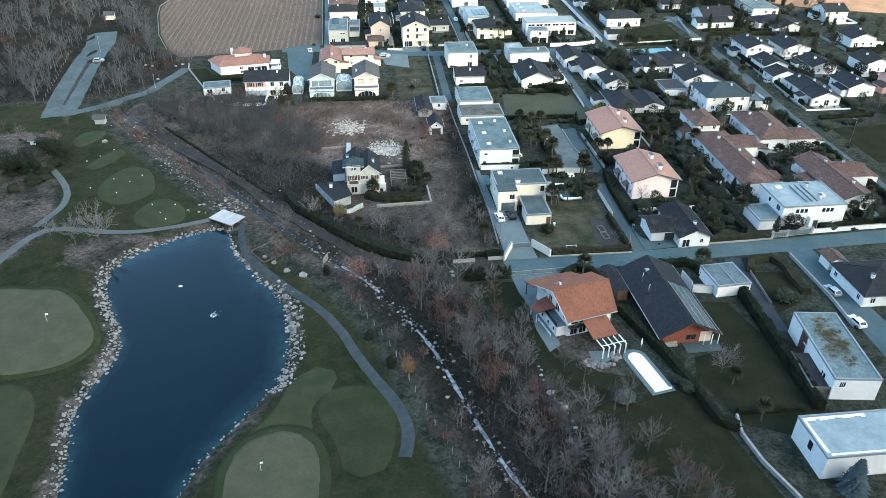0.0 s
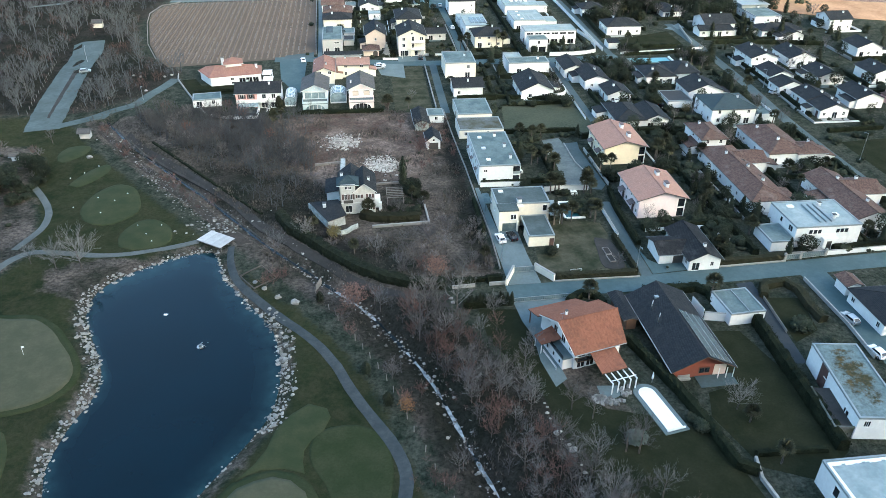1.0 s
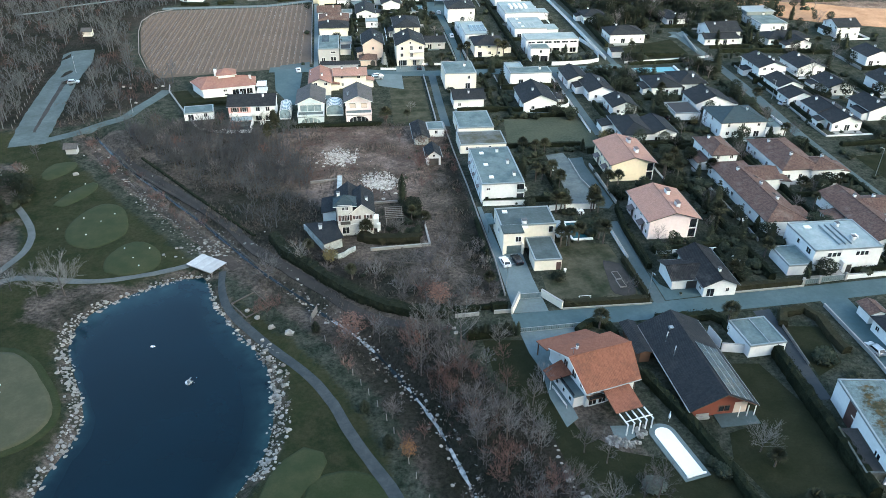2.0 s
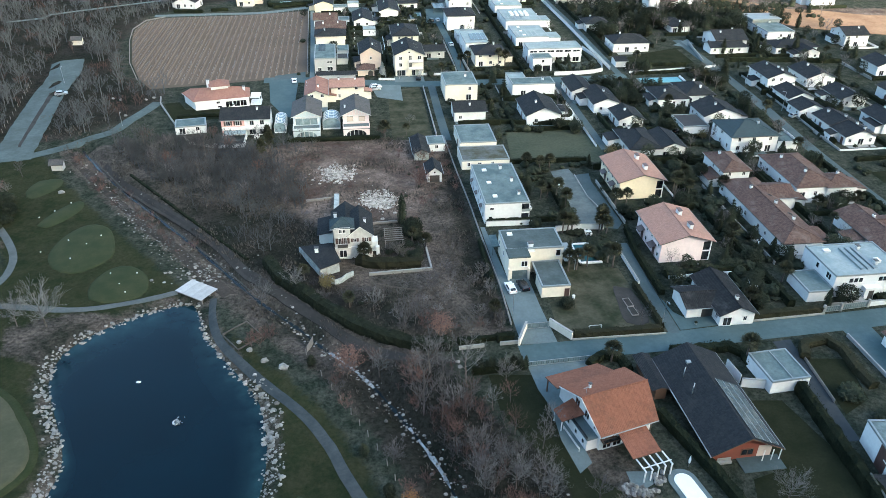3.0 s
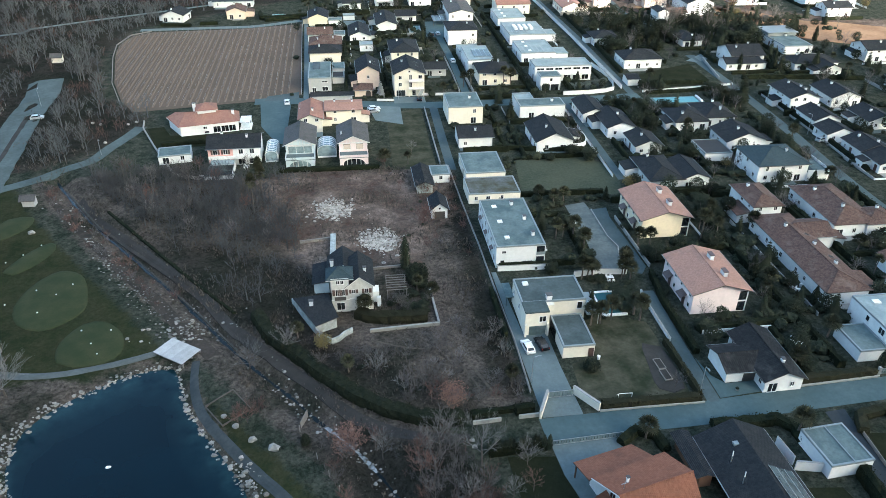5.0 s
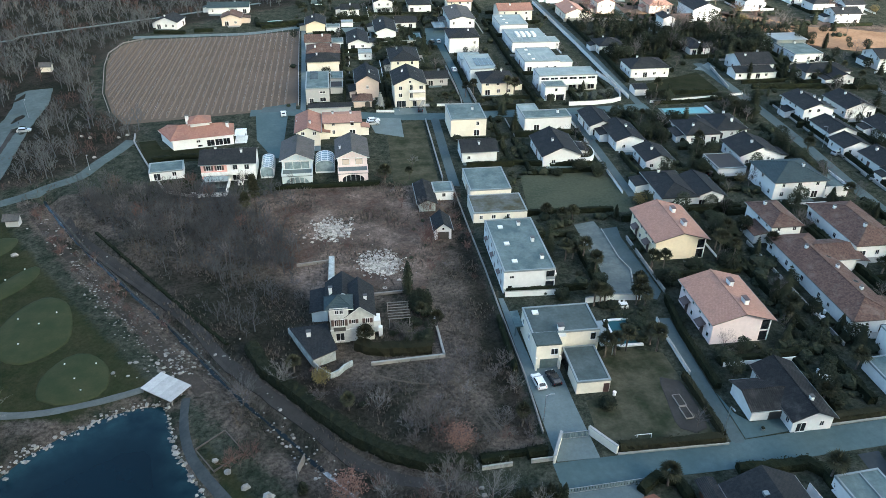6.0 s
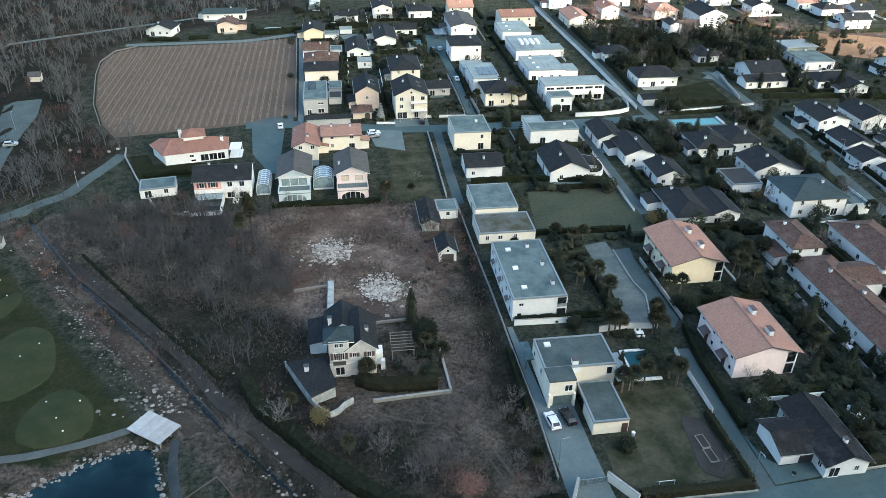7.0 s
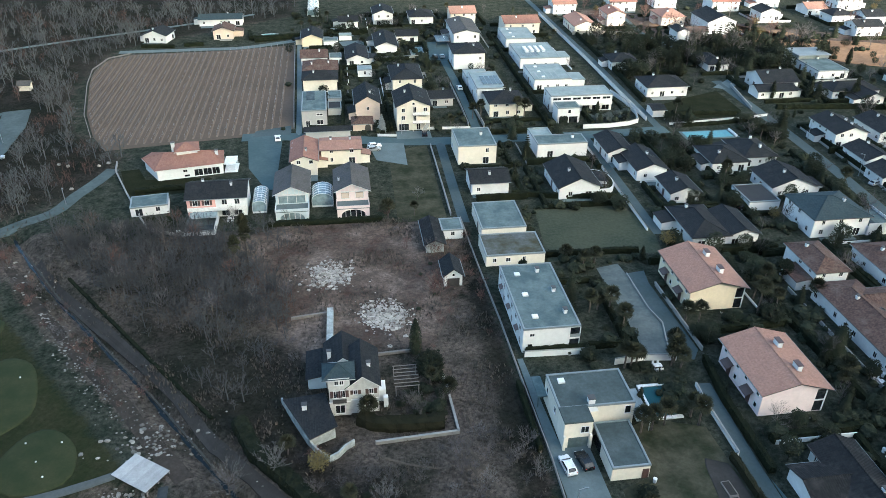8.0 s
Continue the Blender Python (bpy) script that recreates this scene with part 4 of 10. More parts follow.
def add_window(house, m, w=1.1, h=1.35, bars=1, shutters=False):
    f, p = window_mesh(w, h, bars)
    win = part("window", f, None, house, at=m)
    part("pane", p, None, win)
    if shutters:
        for s in (-1, 1):
            part("shutter", shutter_mesh(h), None, house, at=m @ pose(s * (w / 2 + 0.40), 0, 0))
    return win


def add_door(house, m, w=1.0, h=2.1, mat=None):
    s = Shape().box(-w / 2, -0.05, 0, w / 2, 0.01, h)
    s.box(-w / 2 - 0.1, -0.08, 0, -w / 2, 0.01, h + 0.1).box(w / 2, -0.08, 0, w / 2 + 0.1, 0.01, h + 0.1).box(-w / 2, -0.08, h, w / 2, 0.01, h + 0.1)
    return part("door", s, mat or SHUTTER, house, at=m)


def gable_body(w, d, h, rise, hip):
    s = Shape()
    if rise and not hip:
        pts = [(-w / 2, -d / 2), (w / 2, -d / 2), (w / 2, d / 2), (-w / 2, d / 2)]
        lo = [(x, y, -1.5) for x, y in pts]
        hi = [(x, y, h) for x, y in pts]
        a, b = (-w / 2, 0, h + rise), (w / 2, 0, h + rise)
        s.face((lo[0], lo[1], hi[1], hi[0])).face((lo[2], lo[3], hi[3], hi[2]))
        s.face((lo[1], lo[2], hi[2], b, hi[1])).face((lo[3], lo[0], hi[0], a, hi[3]))
    else:
        s.box(-w / 2, -d / 2, -1.5, w / 2, d / 2, h)
    return s


def pitched(w, d, h, rise, over, hip, thick=0.18):
    """A roof with its ridge along x; over: how far it juts out."""
    slope = rise / (d / 2)
    W, D, z0, z1 = w / 2 + over, d / 2 + over, h - slope * over, h + rise
    s = Shape()
    r = max(0.0, W - D) if hip else W
    A, B, C, E = (-W, -D, z0), (W, -D, z0), (W, D, z0), (-W, D, z0)
    P, Q = (-r, 0, z1), (r, 0, z1)

    def up(p):
        return (p[0], p[1], p[2] + thick)
    top = [tuple(map(up, (A, B, Q, P))), tuple(map(up, (C, E, P, Q)))]
    if hip:
        top += [tuple(map(up, (B, C, Q))), tuple(map(up, (E, A, P)))]
    for q in top:
        s.face(q)
    low = [(P, Q, B, A), (Q, P, E, C)] + ([(Q, C, B), (P, A, E)] if hip else [])
    for q in low:
        s.face(q, 1)
    rim = [A, B, C, E] if hip else [A, B, Q, C, E, P]
    for a, b in zip(rim, rim[1:] + rim[:1]):
        s.face((a, b, up(b), up(a)), 1)
    caps = []
    if r > 0.3:
        caps.append(Shape().tube((-r, 0, z1 + thick), (r, 0, z1 + thick), 0.13, 0.13, 6))
    if hip:
        for e, f in ((A, P), (B, Q), (C, Q), (E, P)):
            caps.append(Shape().tube(up(e), up(f), 0.10, 0.10, 5))
    return s, z0, caps


def slab(corners, thick=0.22):
    """A roof plane of some thickness from its upper corners, counted anticlockwise from above."""
    s = Shape()
    low = [(x, y, z - thick) for x, y, z in corners]
    s.face(corners).face(low[::-1], 1)
    for a, b, c, d in zip(corners, corners[1:] + corners[:1], low[1:] + low[:1], low):
        s.face((b, a, d, c), 1)
    return s


def chimney(house, x, y, z, w=0.55, d=0.7, h=1.0, mat=None, cap=True):
    c = part("chimney", Shape().box(-w / 2, -d / 2, -1.2, w / 2, d / 2, h).box(-w / 2 - 0.05, -d / 2 - 0.05, h - 0.15, w / 2 + 0.05, d / 2 + 0.05, h - 0.05), mat or WALLS["white"], house, at=pose(x, y, z))
    if cap:
        part("chimney_cap", Shape().box(-w / 2 - 0.12, -d / 2 - 0.12, h + 0.22, w / 2 + 0.12, d / 2 + 0.12, h + 0.3).tube((0, 0, h), (0, 0, h + 0.22), 0.16, 0.16), TRIM_DARK, c)
    return c


def facades(house, w, d, storeys, sides, rng, shutters, base=0.0, high=2.75, door=True, density=3.0):
    for side in sides:
        long = w if side in "SN" else d
        n = max(1, int(long / (density + 0.4)))
        wide = rng.randrange(n)
        for k in range(storeys):
            for i in range(n):
                if rng.random() < 0.2:
                    continue
                u = -long / 2 + long * (i + 0.5) / n + rng.uniform(-0.3, 0.3)
                z = base + high * k + 1.6
                if k == 0 and side in "SE" and i == wide and long > 6:
                    add_window(house, side_pose(side, w, d, u, z - 0.5), 1.7, 2.0, 1)
                elif k == 0 and door and i == n // 2 and side in "WE" and rng.random() < 0.6:
                    add_door(house, side_pose(side, w, d, u, base))
                else:
                    add_window(house, side_pose(side, w, d, u, z), rng.choice((0.7, 0.85, 1.0)), rng.choice((1.0, 1.2)), 1, shutters)


def house(label, x, y, w, d, h=3.0, roof="gable_y", rise=None, wall="white", tiles="dark", turn=0.0, over=0.55, storeys=None, chimneys=1,
          shutters=False, sides="SWE", deck=None, seed=0, name="house", base=0.0, balcony=False, skylights=0, door=True, density=3.0, dress=True):
    """One building; w and d are its roof's outer size along x and y, h the height of its eaves."""
    rng = random.Random(seed * 7 + int(x * 13 + y * 7))
    z = land_at(x, y) + base
    H = thing(name, label, "garage" if name in ("garage", "carport") else "shed" if name in ("shed", "garden_hut") else "house", pose(x, y, z, 0, 0, turn))
    TAKEN.append((x - w / 2, y - d / 2, x + w / 2, y + d / 2))
    storeys = storeys or (2 if h > 4.6 else 1)
    flat = roof == "flat"
    if flat:
        ww, dd = w, d
    else:
        ww, dd = w - 2 * over, d - 2 * over
    if flat:
        part("wall", Shape().box(-w / 2, -d / 2, -1.5, w / 2, d / 2, h - 0.25), WALLS[wall], H)
        rim = Shape()
        t = 0.28
        for b in ((-w / 2 - .06, -d / 2 - .06, w / 2 + .06, -d / 2 + t), (-w / 2 - .06, d / 2 - t, w / 2 + .06, d / 2 + .06), (-w / 2 - .06, -d / 2 + t, -w / 2 + t, d / 2 - t), (w / 2 - t, -d / 2 + t, w / 2 + .06, d / 2 - t)):
            rim.box(b[0], b[1], h - 0.35, b[2], b[3], h + 0.05)
        part("parapet", rim, PARAPET, H)
        part("roof", Shape().box(-w / 2 + t, -d / 2 + t, h - 0.25, w / 2 - t, d / 2 - t, h - 0.12), deck or DECK, H)
        for i in range(skylights):
            sx, sy = -w * 0.22 + rng.uniform(-0.2, 0.2), -d / 2 + d * (i + 0.5) / skylights
            q = part("skylight", Shape().box(-0.6, -0.6, 0, 0.6, 0.6, 0.3), TRIM, H, at=pose(sx, sy, h - 0.13))
            part("pane", Shape().box(-0.5, -0.5, 0.3, 0.5, 0.5, 0.36), COVER, q)
        for i in range(chimneys):
            chimney(H, w * rng.uniform(0.15, 0.35), -d / 2 + d * (i + 0.6) / max(chimneys, 1), h - 0.13, 0.7, 0.9, 0.8)
    else:
        hip = roof == "hip"
        along_y = roof == "gable_y" or (hip and d > w)
        m = pose(0, 0, 0, 0, 0, 90) if along_y else pose(0, 0, 0)
        lw, ld = (dd, ww) if along_y else (ww, dd)
        rise = rise if rise is not None else 0.38 * ld / 2
        part("wall", gable_body(lw, ld, h, rise, hip), WALLS[wall], H, at=m)
        shape, z0, caps = pitched(lw, ld, h, rise, over, hip)
        top = part("roof", shape, [ROOFS[tiles], TRIM_DARK], H, at=m)
        for c in caps:
            part("ridge_cap", c, ROOFS[tiles], top)
        D = ld / 2 + over
        for sy in (-1, 1):
            part("gutter", Shape().tube((-lw / 2 - over, sy * (D + 0.07), z0 + 0.08), (lw / 2 + over, sy * (D + 0.07), z0 + 0.08), 0.08, 0.08, 6), PARAPET if rng.random() < 0.6 else TRIM_DARK, H, at=m)
        for i in range(chimneys):
            ly = rng.choice((-1, 1)) * ld * rng.uniform(0.08, 0.22)
            lx = lw * (rng.uniform(-0.32, 0.32) if chimneys == 1 else (-0.25 + 0.5 * i / (chimneys - 1)))
            p = m @ Vector((lx, ly, h + rise * (1 - abs(ly) / (ld / 2))))
            chimney(H, p.x, p.y, p.z, h=0.8)
        for i in range(skylights):
            ly, lx = -ld * 0.28, -lw * 0.3 + lw * 0.6 * (i + 0.5) / skylights
            a = math.degrees(math.atan2(rise, ld / 2))
            q = part("skylight", Shape().box(-0.45, -0.6, 0, 0.45, 0.6, 0.28), TRIM_DARK, H, at=m @ pose(lx, ly, h + rise * (1 - abs(ly) / (ld / 2)), a))
            part("pane", Shape().box(-0.38, -0.5, 0.28, 0.38, 0.5, 0.3), SOLAR, q)
    if dress and not flat and y > 154:
        r3 = random.Random(int(x * 5 + y * 11))
        if r3.random() < 0.75:
            e = r3.choice((-1, 1))
            aw, ad, ah = r3.uniform(2.2, 4.0), r3.uniform(3.5, min(7.0, dd)), r3.uniform(2.2, 2.6)
            ay = r3.uniform(-0.5, 0.5) * (dd - ad)
            ax = e * (ww / 2 + aw / 2)
            part("annexe_wall", Shape().box(ax - aw / 2 + 0.01, ay - ad / 2, -1.0, ax + aw / 2 - 0.01, ay + ad / 2, ah), WALLS[wall], H)
            hi, lo = (ww / 2 - 0.02) * e, (ww / 2 + aw + 0.35) * e
            corners = [(lo, ay - ad / 2 - 0.3, ah + 0.02), (hi, ay - ad / 2 - 0.3, min(h, ah + 0.7)), (hi, ay + ad / 2 + 0.3, min(h, ah + 0.7)), (lo, ay + ad / 2 + 0.3, ah + 0.02)]
            part("annexe_roof", slab(corners if e < 0 else corners[::-1], 0.14), [ROOFS[tiles], TRIM_DARK], H)
        if r3.random() < 0.92:
            tw, td = r3.uniform(0.6, 1.05) * ww, r3.uniform(1.8, 4.2)
            tx = r3.uniform(-0.5, 0.5) * (ww - tw)
            part("terrace", Shape().box(tx - tw / 2, -dd / 2 - td, -0.5, tx + tw / 2, -dd / 2 - 0.01, 0.1), CONCRETE if r3.random() < 0.45 else PAVING, H)
    if dress:
        facades(H, ww, dd, storeys, sides, rng, shutters, door=door, density=density)
    if balcony:
        ledge = part("balcony", Shape().box(-ww * 0.4, -dd / 2 - 1.3, 2.6, ww * 0.4, -dd / 2, 2.8), CONCRETE, H)
        rail = Shape().box(-ww * 0.4, -dd / 2 - 1.3, 3.65, ww * 0.4, -dd / 2 - 1.24, 3.72)
        for i in range(int(ww * 0.8 / 0.25)):
            rail.box(-ww * 0.4 + i * 0.25, -dd / 2 - 1.29, 2.8, -ww * 0.4 + i * 0.25 + 0.04, -dd / 2 - 1.25, 3.66)
        part("railing", rail, TRIM, ledge)
    return H


def garden_wall(points, h=1.2, t=0.25, mat=None, label="low rendered garden wall", name="garden_wall", coping=True):
    s, k = Shape(), Shape()
    P = [Vector(p) for p in points]
    for a, b in zip(P[:-1], P[1:]):
        n = max(1, int((b - a).length / 4))
        for i in range(n):
            p, q = a + (b - a) * (i / n), a + (b - a) * ((i + 1) / n)
            w = (q - p).normalized()
            o = Vector((-w.y, w.x)) * t / 2
            e = w * (t / 2 if i == n - 1 else 0)
            z = max(land_at(p.x, p.y), land_at(q.x, q.y))
            s.prism([tuple(p - o), tuple(q + e - o), tuple(q + e + o), tuple(p + o)], z - 1.0, z + h)
            o2 = o * 1.25
            k.prism([tuple(p - o2), tuple(q + e - o2), tuple(q + e + o2), tuple(p + o2)], z + h, z + h + 0.06)
    W = tagged(part(name, s, mat or CONCRETE), label, "wall")
    if coping:
        part("coping", k, CONCRETE, W)
    return W


def leaf_cloud(s, rng, points, size, mat=0, flat=0.4):
    for p in points:
        a, b = rng.uniform(0, TAU), rng.uniform(-1, 1) * flat
        u = Vector((math.cos(a), math.sin(a), b)) * size * rng.uniform(0.6, 1.3)
        v = Vector((-math.sin(a), math.cos(a), rng.uniform(-0.8, 0.8))) * size * rng.uniform(0.4, 0.9)
        p = Vector(p)
        s.face((p - u, p + v * 0.8, p + u, p - v), mat)


def hedge(points, w=1.0, h=1.6, label="clipped dark evergreen hedge", mat=None, seed=0, dense=9):
    """A hedge along a line: a lumpy body with leaf tufts standing out of it."""
    rng = random.Random(seed + int(points[0][0] * 31 + points[0][1] * 17))
    if points[0][1] < 200 and dense > 6:
        dense = 30
    s = Shape()
    pts = []
    P = [Vector(p) for p in points]
    for a, b in zip(P[:-1], P[1:]):
        n = max(1, int((b - a).length / 0.9))
        pts += [a + (b - a) * (i / n) for i in range(n)]
    pts.append(P[-1])
    n, prof = len(pts), ((-0.5, -0.3), (-0.55, 0.45), (-0.42, 0.95), (0.0, 1.03), (0.42, 0.95), (0.55, 0.45), (0.5, -0.3))
    for i, p in enumerate(pts):
        v = (pts[min(i + 1, n - 1)] - pts[max(i - 1, 0)]).normalized()
        o = Vector((-v.y, v.x))
        z = land_at(p.x, p.y)
        for u, k in prof:
            j = rng.uniform(-0.16, 0.16)
            q = p + o * (w * u * (1 + j)) + v * rng.uniform(-0.2, 0.2)
            s.v.append((q.x, q.y, z + h * k * (1 + 0.6 * j * (k > 0.5))))
        leaf_cloud(s, rng, [(*(p + o * w * rng.uniform(-0.6, 0.6) + v * rng.uniform(-0.5, 0.5)), z + h * rng.uniform(0.3, 1.1)) for _ in range(dense)], 0.2 if dense < 30 else 0.17, flat=0.4 if dense < 30 else 0.9)
    # the body's faces go first in their own numbering
    body = []
    stride = []
    k = 0
    for i in range(n):
        stride.append(k)
        k += 7 + 4 * dense
    for i in range(n - 1):
        for j in range(6):
            body.append((stride[i] + j, stride[i] + j + 1, stride[i + 1] + j + 1, stride[i + 1] + j))
    body += [tuple(stride[0] + j for j in range(7)), tuple(stride[-1] + 6 - j for j in range(7))]
    s.f += [q[::-1] for q in body]
    s.m += [0] * len(body)
    return tagged(part("hedge", s, mat or HEDGE), label, "hedge")


# ---------------------------------------------------------------- plants
def grow_tree(seed, h, spread, limbs=9, kids=(5, 5, 4), up=0.55, start=0.3, thin=0.024):
    """Trunk and crown of a bare tree: limbs, branches and fine twigs."""
    rng = random.Random(seed)
    trunk, crown = Shape(), Shape()
    lean = Vector((rng.uniform(-0.05, 0.05), rng.uniform(-0.05, 0.05), 1))
    top = lean * h * 0.62
    knots = [Vector((0, 0, -0.4)), lean * h * 0.2, lean * h * 0.42 + Vector((rng.uniform(-.2, .2), rng.uniform(-.2, .2), 0)), top]
    rad = [h * 0.022, h * 0.017, h * 0.012, h * 0.006]
    for i in range(3):
        trunk.tube(knots[i], knots[i + 1], rad[i], rad[i + 1], 6, caps=False)

    def twig(p, way, length, r, level):
        q = p + way * length + Vector((0, 0, 0.06 * length))
        if level == 0:
            mid = (p + q) / 2 + Vector((rng.uniform(-1, 1), rng.uniform(-1, 1), rng.uniform(-.5, 1))) * length * 0.08
            crown.tube(p, mid, r, r * 0.7, 4, caps=False).tube(mid, q, r * 0.7, r * 0.3, 4, caps=False)
        else:
            o = way.cross(Vector((rng.uniform(-1, 1), rng.uniform(-1, 1), rng.uniform(-1, 1)))).normalized() * r
            crown.face((p - o, p + o, q) if level == len(kids) else (p - o, p + o, q + o * 0.4, q - o * 0.4))
        if level < len(kids):
            for _ in range(kids[level]):
                t = rng.uniform(0.25, 1.0)
                side = Vector((rng.gauss(0, 1), rng.gauss(0, 1), rng.gauss(0.25, 0.7)))
                w2 = (way * 0.95 + side.normalized() * 0.62 + Vector((0, 0, 0.12))).normalized()
                twig(p + (q - p) * t, w2, length * rng.uniform(0.36, 0.68), max(r * 0.45, thin * (0.75 if level else 1)), level + 1)

    for i in range(limbs):
        t = start + (1 - start) * (i + rng.random()) / limbs
        a = i * 2.4 + rng.uniform(-0.4, 0.4)
        p = knots[1] + (top - knots[1]) * max(0.0, (t - 0.3) / 0.7)
        way = Vector((math.cos(a), math.sin(a), up + t * 0.9)).normalized()
        twig(p, way, spread * (1.15 - 0.5 * t) * rng.uniform(0.8, 1.15), h * 0.0052, 0)
    return trunk, crown


PROTO = {}


def proto(key, name, label, category, parts):
    """A hidden store of meshes for a kind of plant: parts are (name, mesh)."""
    PROTO[key] = (name, label, category, parts)


def plant(key, x, y, scale=1.0, turn=None, z=None, group="", label="", tall=None):
    name, lab, cat, parts = PROTO[key]
    t = random.uniform(0, 360) if turn is None else turn
    m = pose(x, y, land_at(x, y) if z is None else z, 0, 0, t) @ Matrix.Diagonal((scale, scale, tall or scale, 1))
    if len(parts) == 1:
        return tagged(part(name, parts[0][1], None, at=m), label or lab, cat, group)
    ob = thing(name, label or lab, cat, m, group)
    for pname, me in parts:
        part(pname, me, None, ob)
    return ob


for i in range(5):
    a, b = grow_tree(10 + i, (7.5, 9, 6.5, 8, 10)[i], (3.2, 3.6, 2.9, 2.8, 4.0)[i], kids=(5, 6, 3), thin=0.021)
    for key, tw, lab in (("bare", TWIG, "bare grey-brown deciduous tree in winter"), ("pale", TWIG_PALE, "bare pale-grey deciduous tree in winter"), ("russet", TWIG_RED, "bare russet-twigged tree in winter")):
        proto(f"{key}{i}", "bare_tree", lab, "tree", [("trunk", a.mesh("trunk", BARK)), ("crown", b.mesh("crown", tw))])
a, b = grow_tree(52, 8.5, 4.3, 16, (6, 6, 3), 0.35, 0.22, 0.02)
proto("broad", "bare_tree", "broad round bare tree with fine pale twigs", "tree", [("trunk", a.mesh("trunk", BARK)), ("crown", b.mesh("crown", TWIG_PALE))])
for i in range(3):
    a, b = grow_tree(40 + i, 3.2, 2.0, 10, (5, 5, 4), 0.9, 0.1, 0.018)
    for key, tw, lab in (("shrub", TWIG, "bare grey-brown shrub in winter"), ("redshrub", TWIG_RED, "bare russet shrub in winter"), ("paleshrub", TWIG_PALE, "bare pale shrub in winter")):
        proto(f"{key}{i}", "bare_shrub", lab, "shrub", [("stem", a.mesh("stem", BARK)), ("crown", b.mesh("crown", tw))])


def leafy(seed, h, spread, n, size, tw, leaf, hollow=0.25):
    a, b = grow_tree(seed, h, spread, 8, (5, 4))
    rng = random.Random(seed)
    s = Shape()
    pts = []
    for _ in range(n):
        u = Vector((rng.gauss(0, 1), rng.gauss(0, 1), rng.gauss(0, 1))).normalized() * (hollow + (1 - hollow) * rng.random() ** 0.6)
        k = 1 + 0.35 * noise.noise(u * 2.2 + Vector((seed, 0, 0)))
        pts.append((u.x * spread * k, u.y * spread * k, h * 0.6 + u.z * h * 0.4 * k))
    leaf_cloud(s, rng, pts, size, flat=0.8)
    return [("trunk", a.mesh("trunk", BARK)), ("branchwork", b.mesh("branchwork", tw)), ("crown", s.mesh("crown", leaf))]


proto("beech", "beech_tree", "young tree holding withered pinkish-brown leaves", "tree", leafy(71, 6.5, 3.2, 1500, 0.13, TWIG_RED, BEECH))
proto("amber", "small_tree", "small tree holding amber leaves", "tree", leafy(72, 4.0, 1.6, 420, 0.11, TWIG_RED, AMBER, 0.1))
proto("gold", "garden_tree", "round garden tree with yellowing leaves", "tree", leafy(73, 4.2, 2.0, 900, 0.16, TWIG, BUSH_GOLD))


def bush_mesh(seed, n, size, mat, tall=1.0, lump=0.35):
    rng = random.Random(seed)
    s = Shape()
    s.ball((0, 0, 0.42 * tall), 0.80, 0.80, 0.50 * tall, 0.14, 7, 10, rng=rng)
    pts = []
    for _ in range(n):
        u = Vector((rng.gauss(0, 1), rng.gauss(0, 1), rng.gauss(0.3, 1))).normalized()
        k = 1 + lump * noise.noise(u * 2.0 + Vector((seed * 3.1, 0, 0)))
        k *= rng.uniform(0.8, 1.06)
        pts.append((u.x * 0.95 * k, u.y * 0.95 * k, max(0.04, (0.45 + u.z * 0.55 * k) * tall)))
    leaf_cloud(s, rng, pts, size, flat=0.8)
    return s.mesh("evergreen_bush", mat)


for i in range(4):
    proto(f"bush{i}", "evergreen_bush", "dense dark evergreen garden bush", "bush", [("foliage", bush_mesh(80 + i, 420, 0.13, BUSH, (0.9, 1.1, 1.0, 1.3)[i]))])
proto("olive", "olive_bush", "round grey-green leafy bush on a lawn", "bush", [("foliage", bush_mesh(90, 900, 0.10, BUSH_GREY, 0.95))])


for i in range(3):
    lab = ("broad dark evergreen garden tree", "tall uneven evergreen garden tree", "spreading dark evergreen tree")[i]
    proto(f"ever{i}", "evergreen_tree", lab, "tree", [q for q in leafy(130 + i, (5.5, 7.0, 4.6)[i], (2.2, 2.4, 2.6)[i], 1000, 0.24, BARK, BUSH, 0.5) if q[0] != "branchwork"])
PALE_NEEDLE = surface("silvery_needle", (0.34, 0.36, 0.36), (0.24, 0.26, 0.26), (0.12, 0.13, 0.13), 0.6, 3.0, 0.9, 0.6, 0.1)


def cypress(seed, h, r, mat, n=700):
    rng = random.Random(seed)
    s = Shape()
    s.tube((0, 0, 0.3), (0, 0, h * 0.55), r * 0.8, r * 0.72, 8).tube((0, 0, h * 0.55), (0, 0, h * 0.97), r * 0.72, 0.05, 8)
    pts = []
    for _ in range(n):
        t = rng.random() ** 0.8
        rr = r * (1.05 if t < 0.5 else 1.05 * (1 - (t - 0.5) / 0.5) ** 0.7) * rng.uniform(0.8, 1.12)
        a = rng.uniform(0, TAU)
        pts.append((rr * math.cos(a), rr * math.sin(a), 0.2 + t * h))
    leaf_cloud(s, rng, pts, 0.16, flat=2.0)
    return [("trunk", Shape().tube((0, 0, -0.3), (0, 0, 0.6), 0.16, 0.14).mesh("trunk", BARK)), ("crown", s.mesh("crown", mat))]


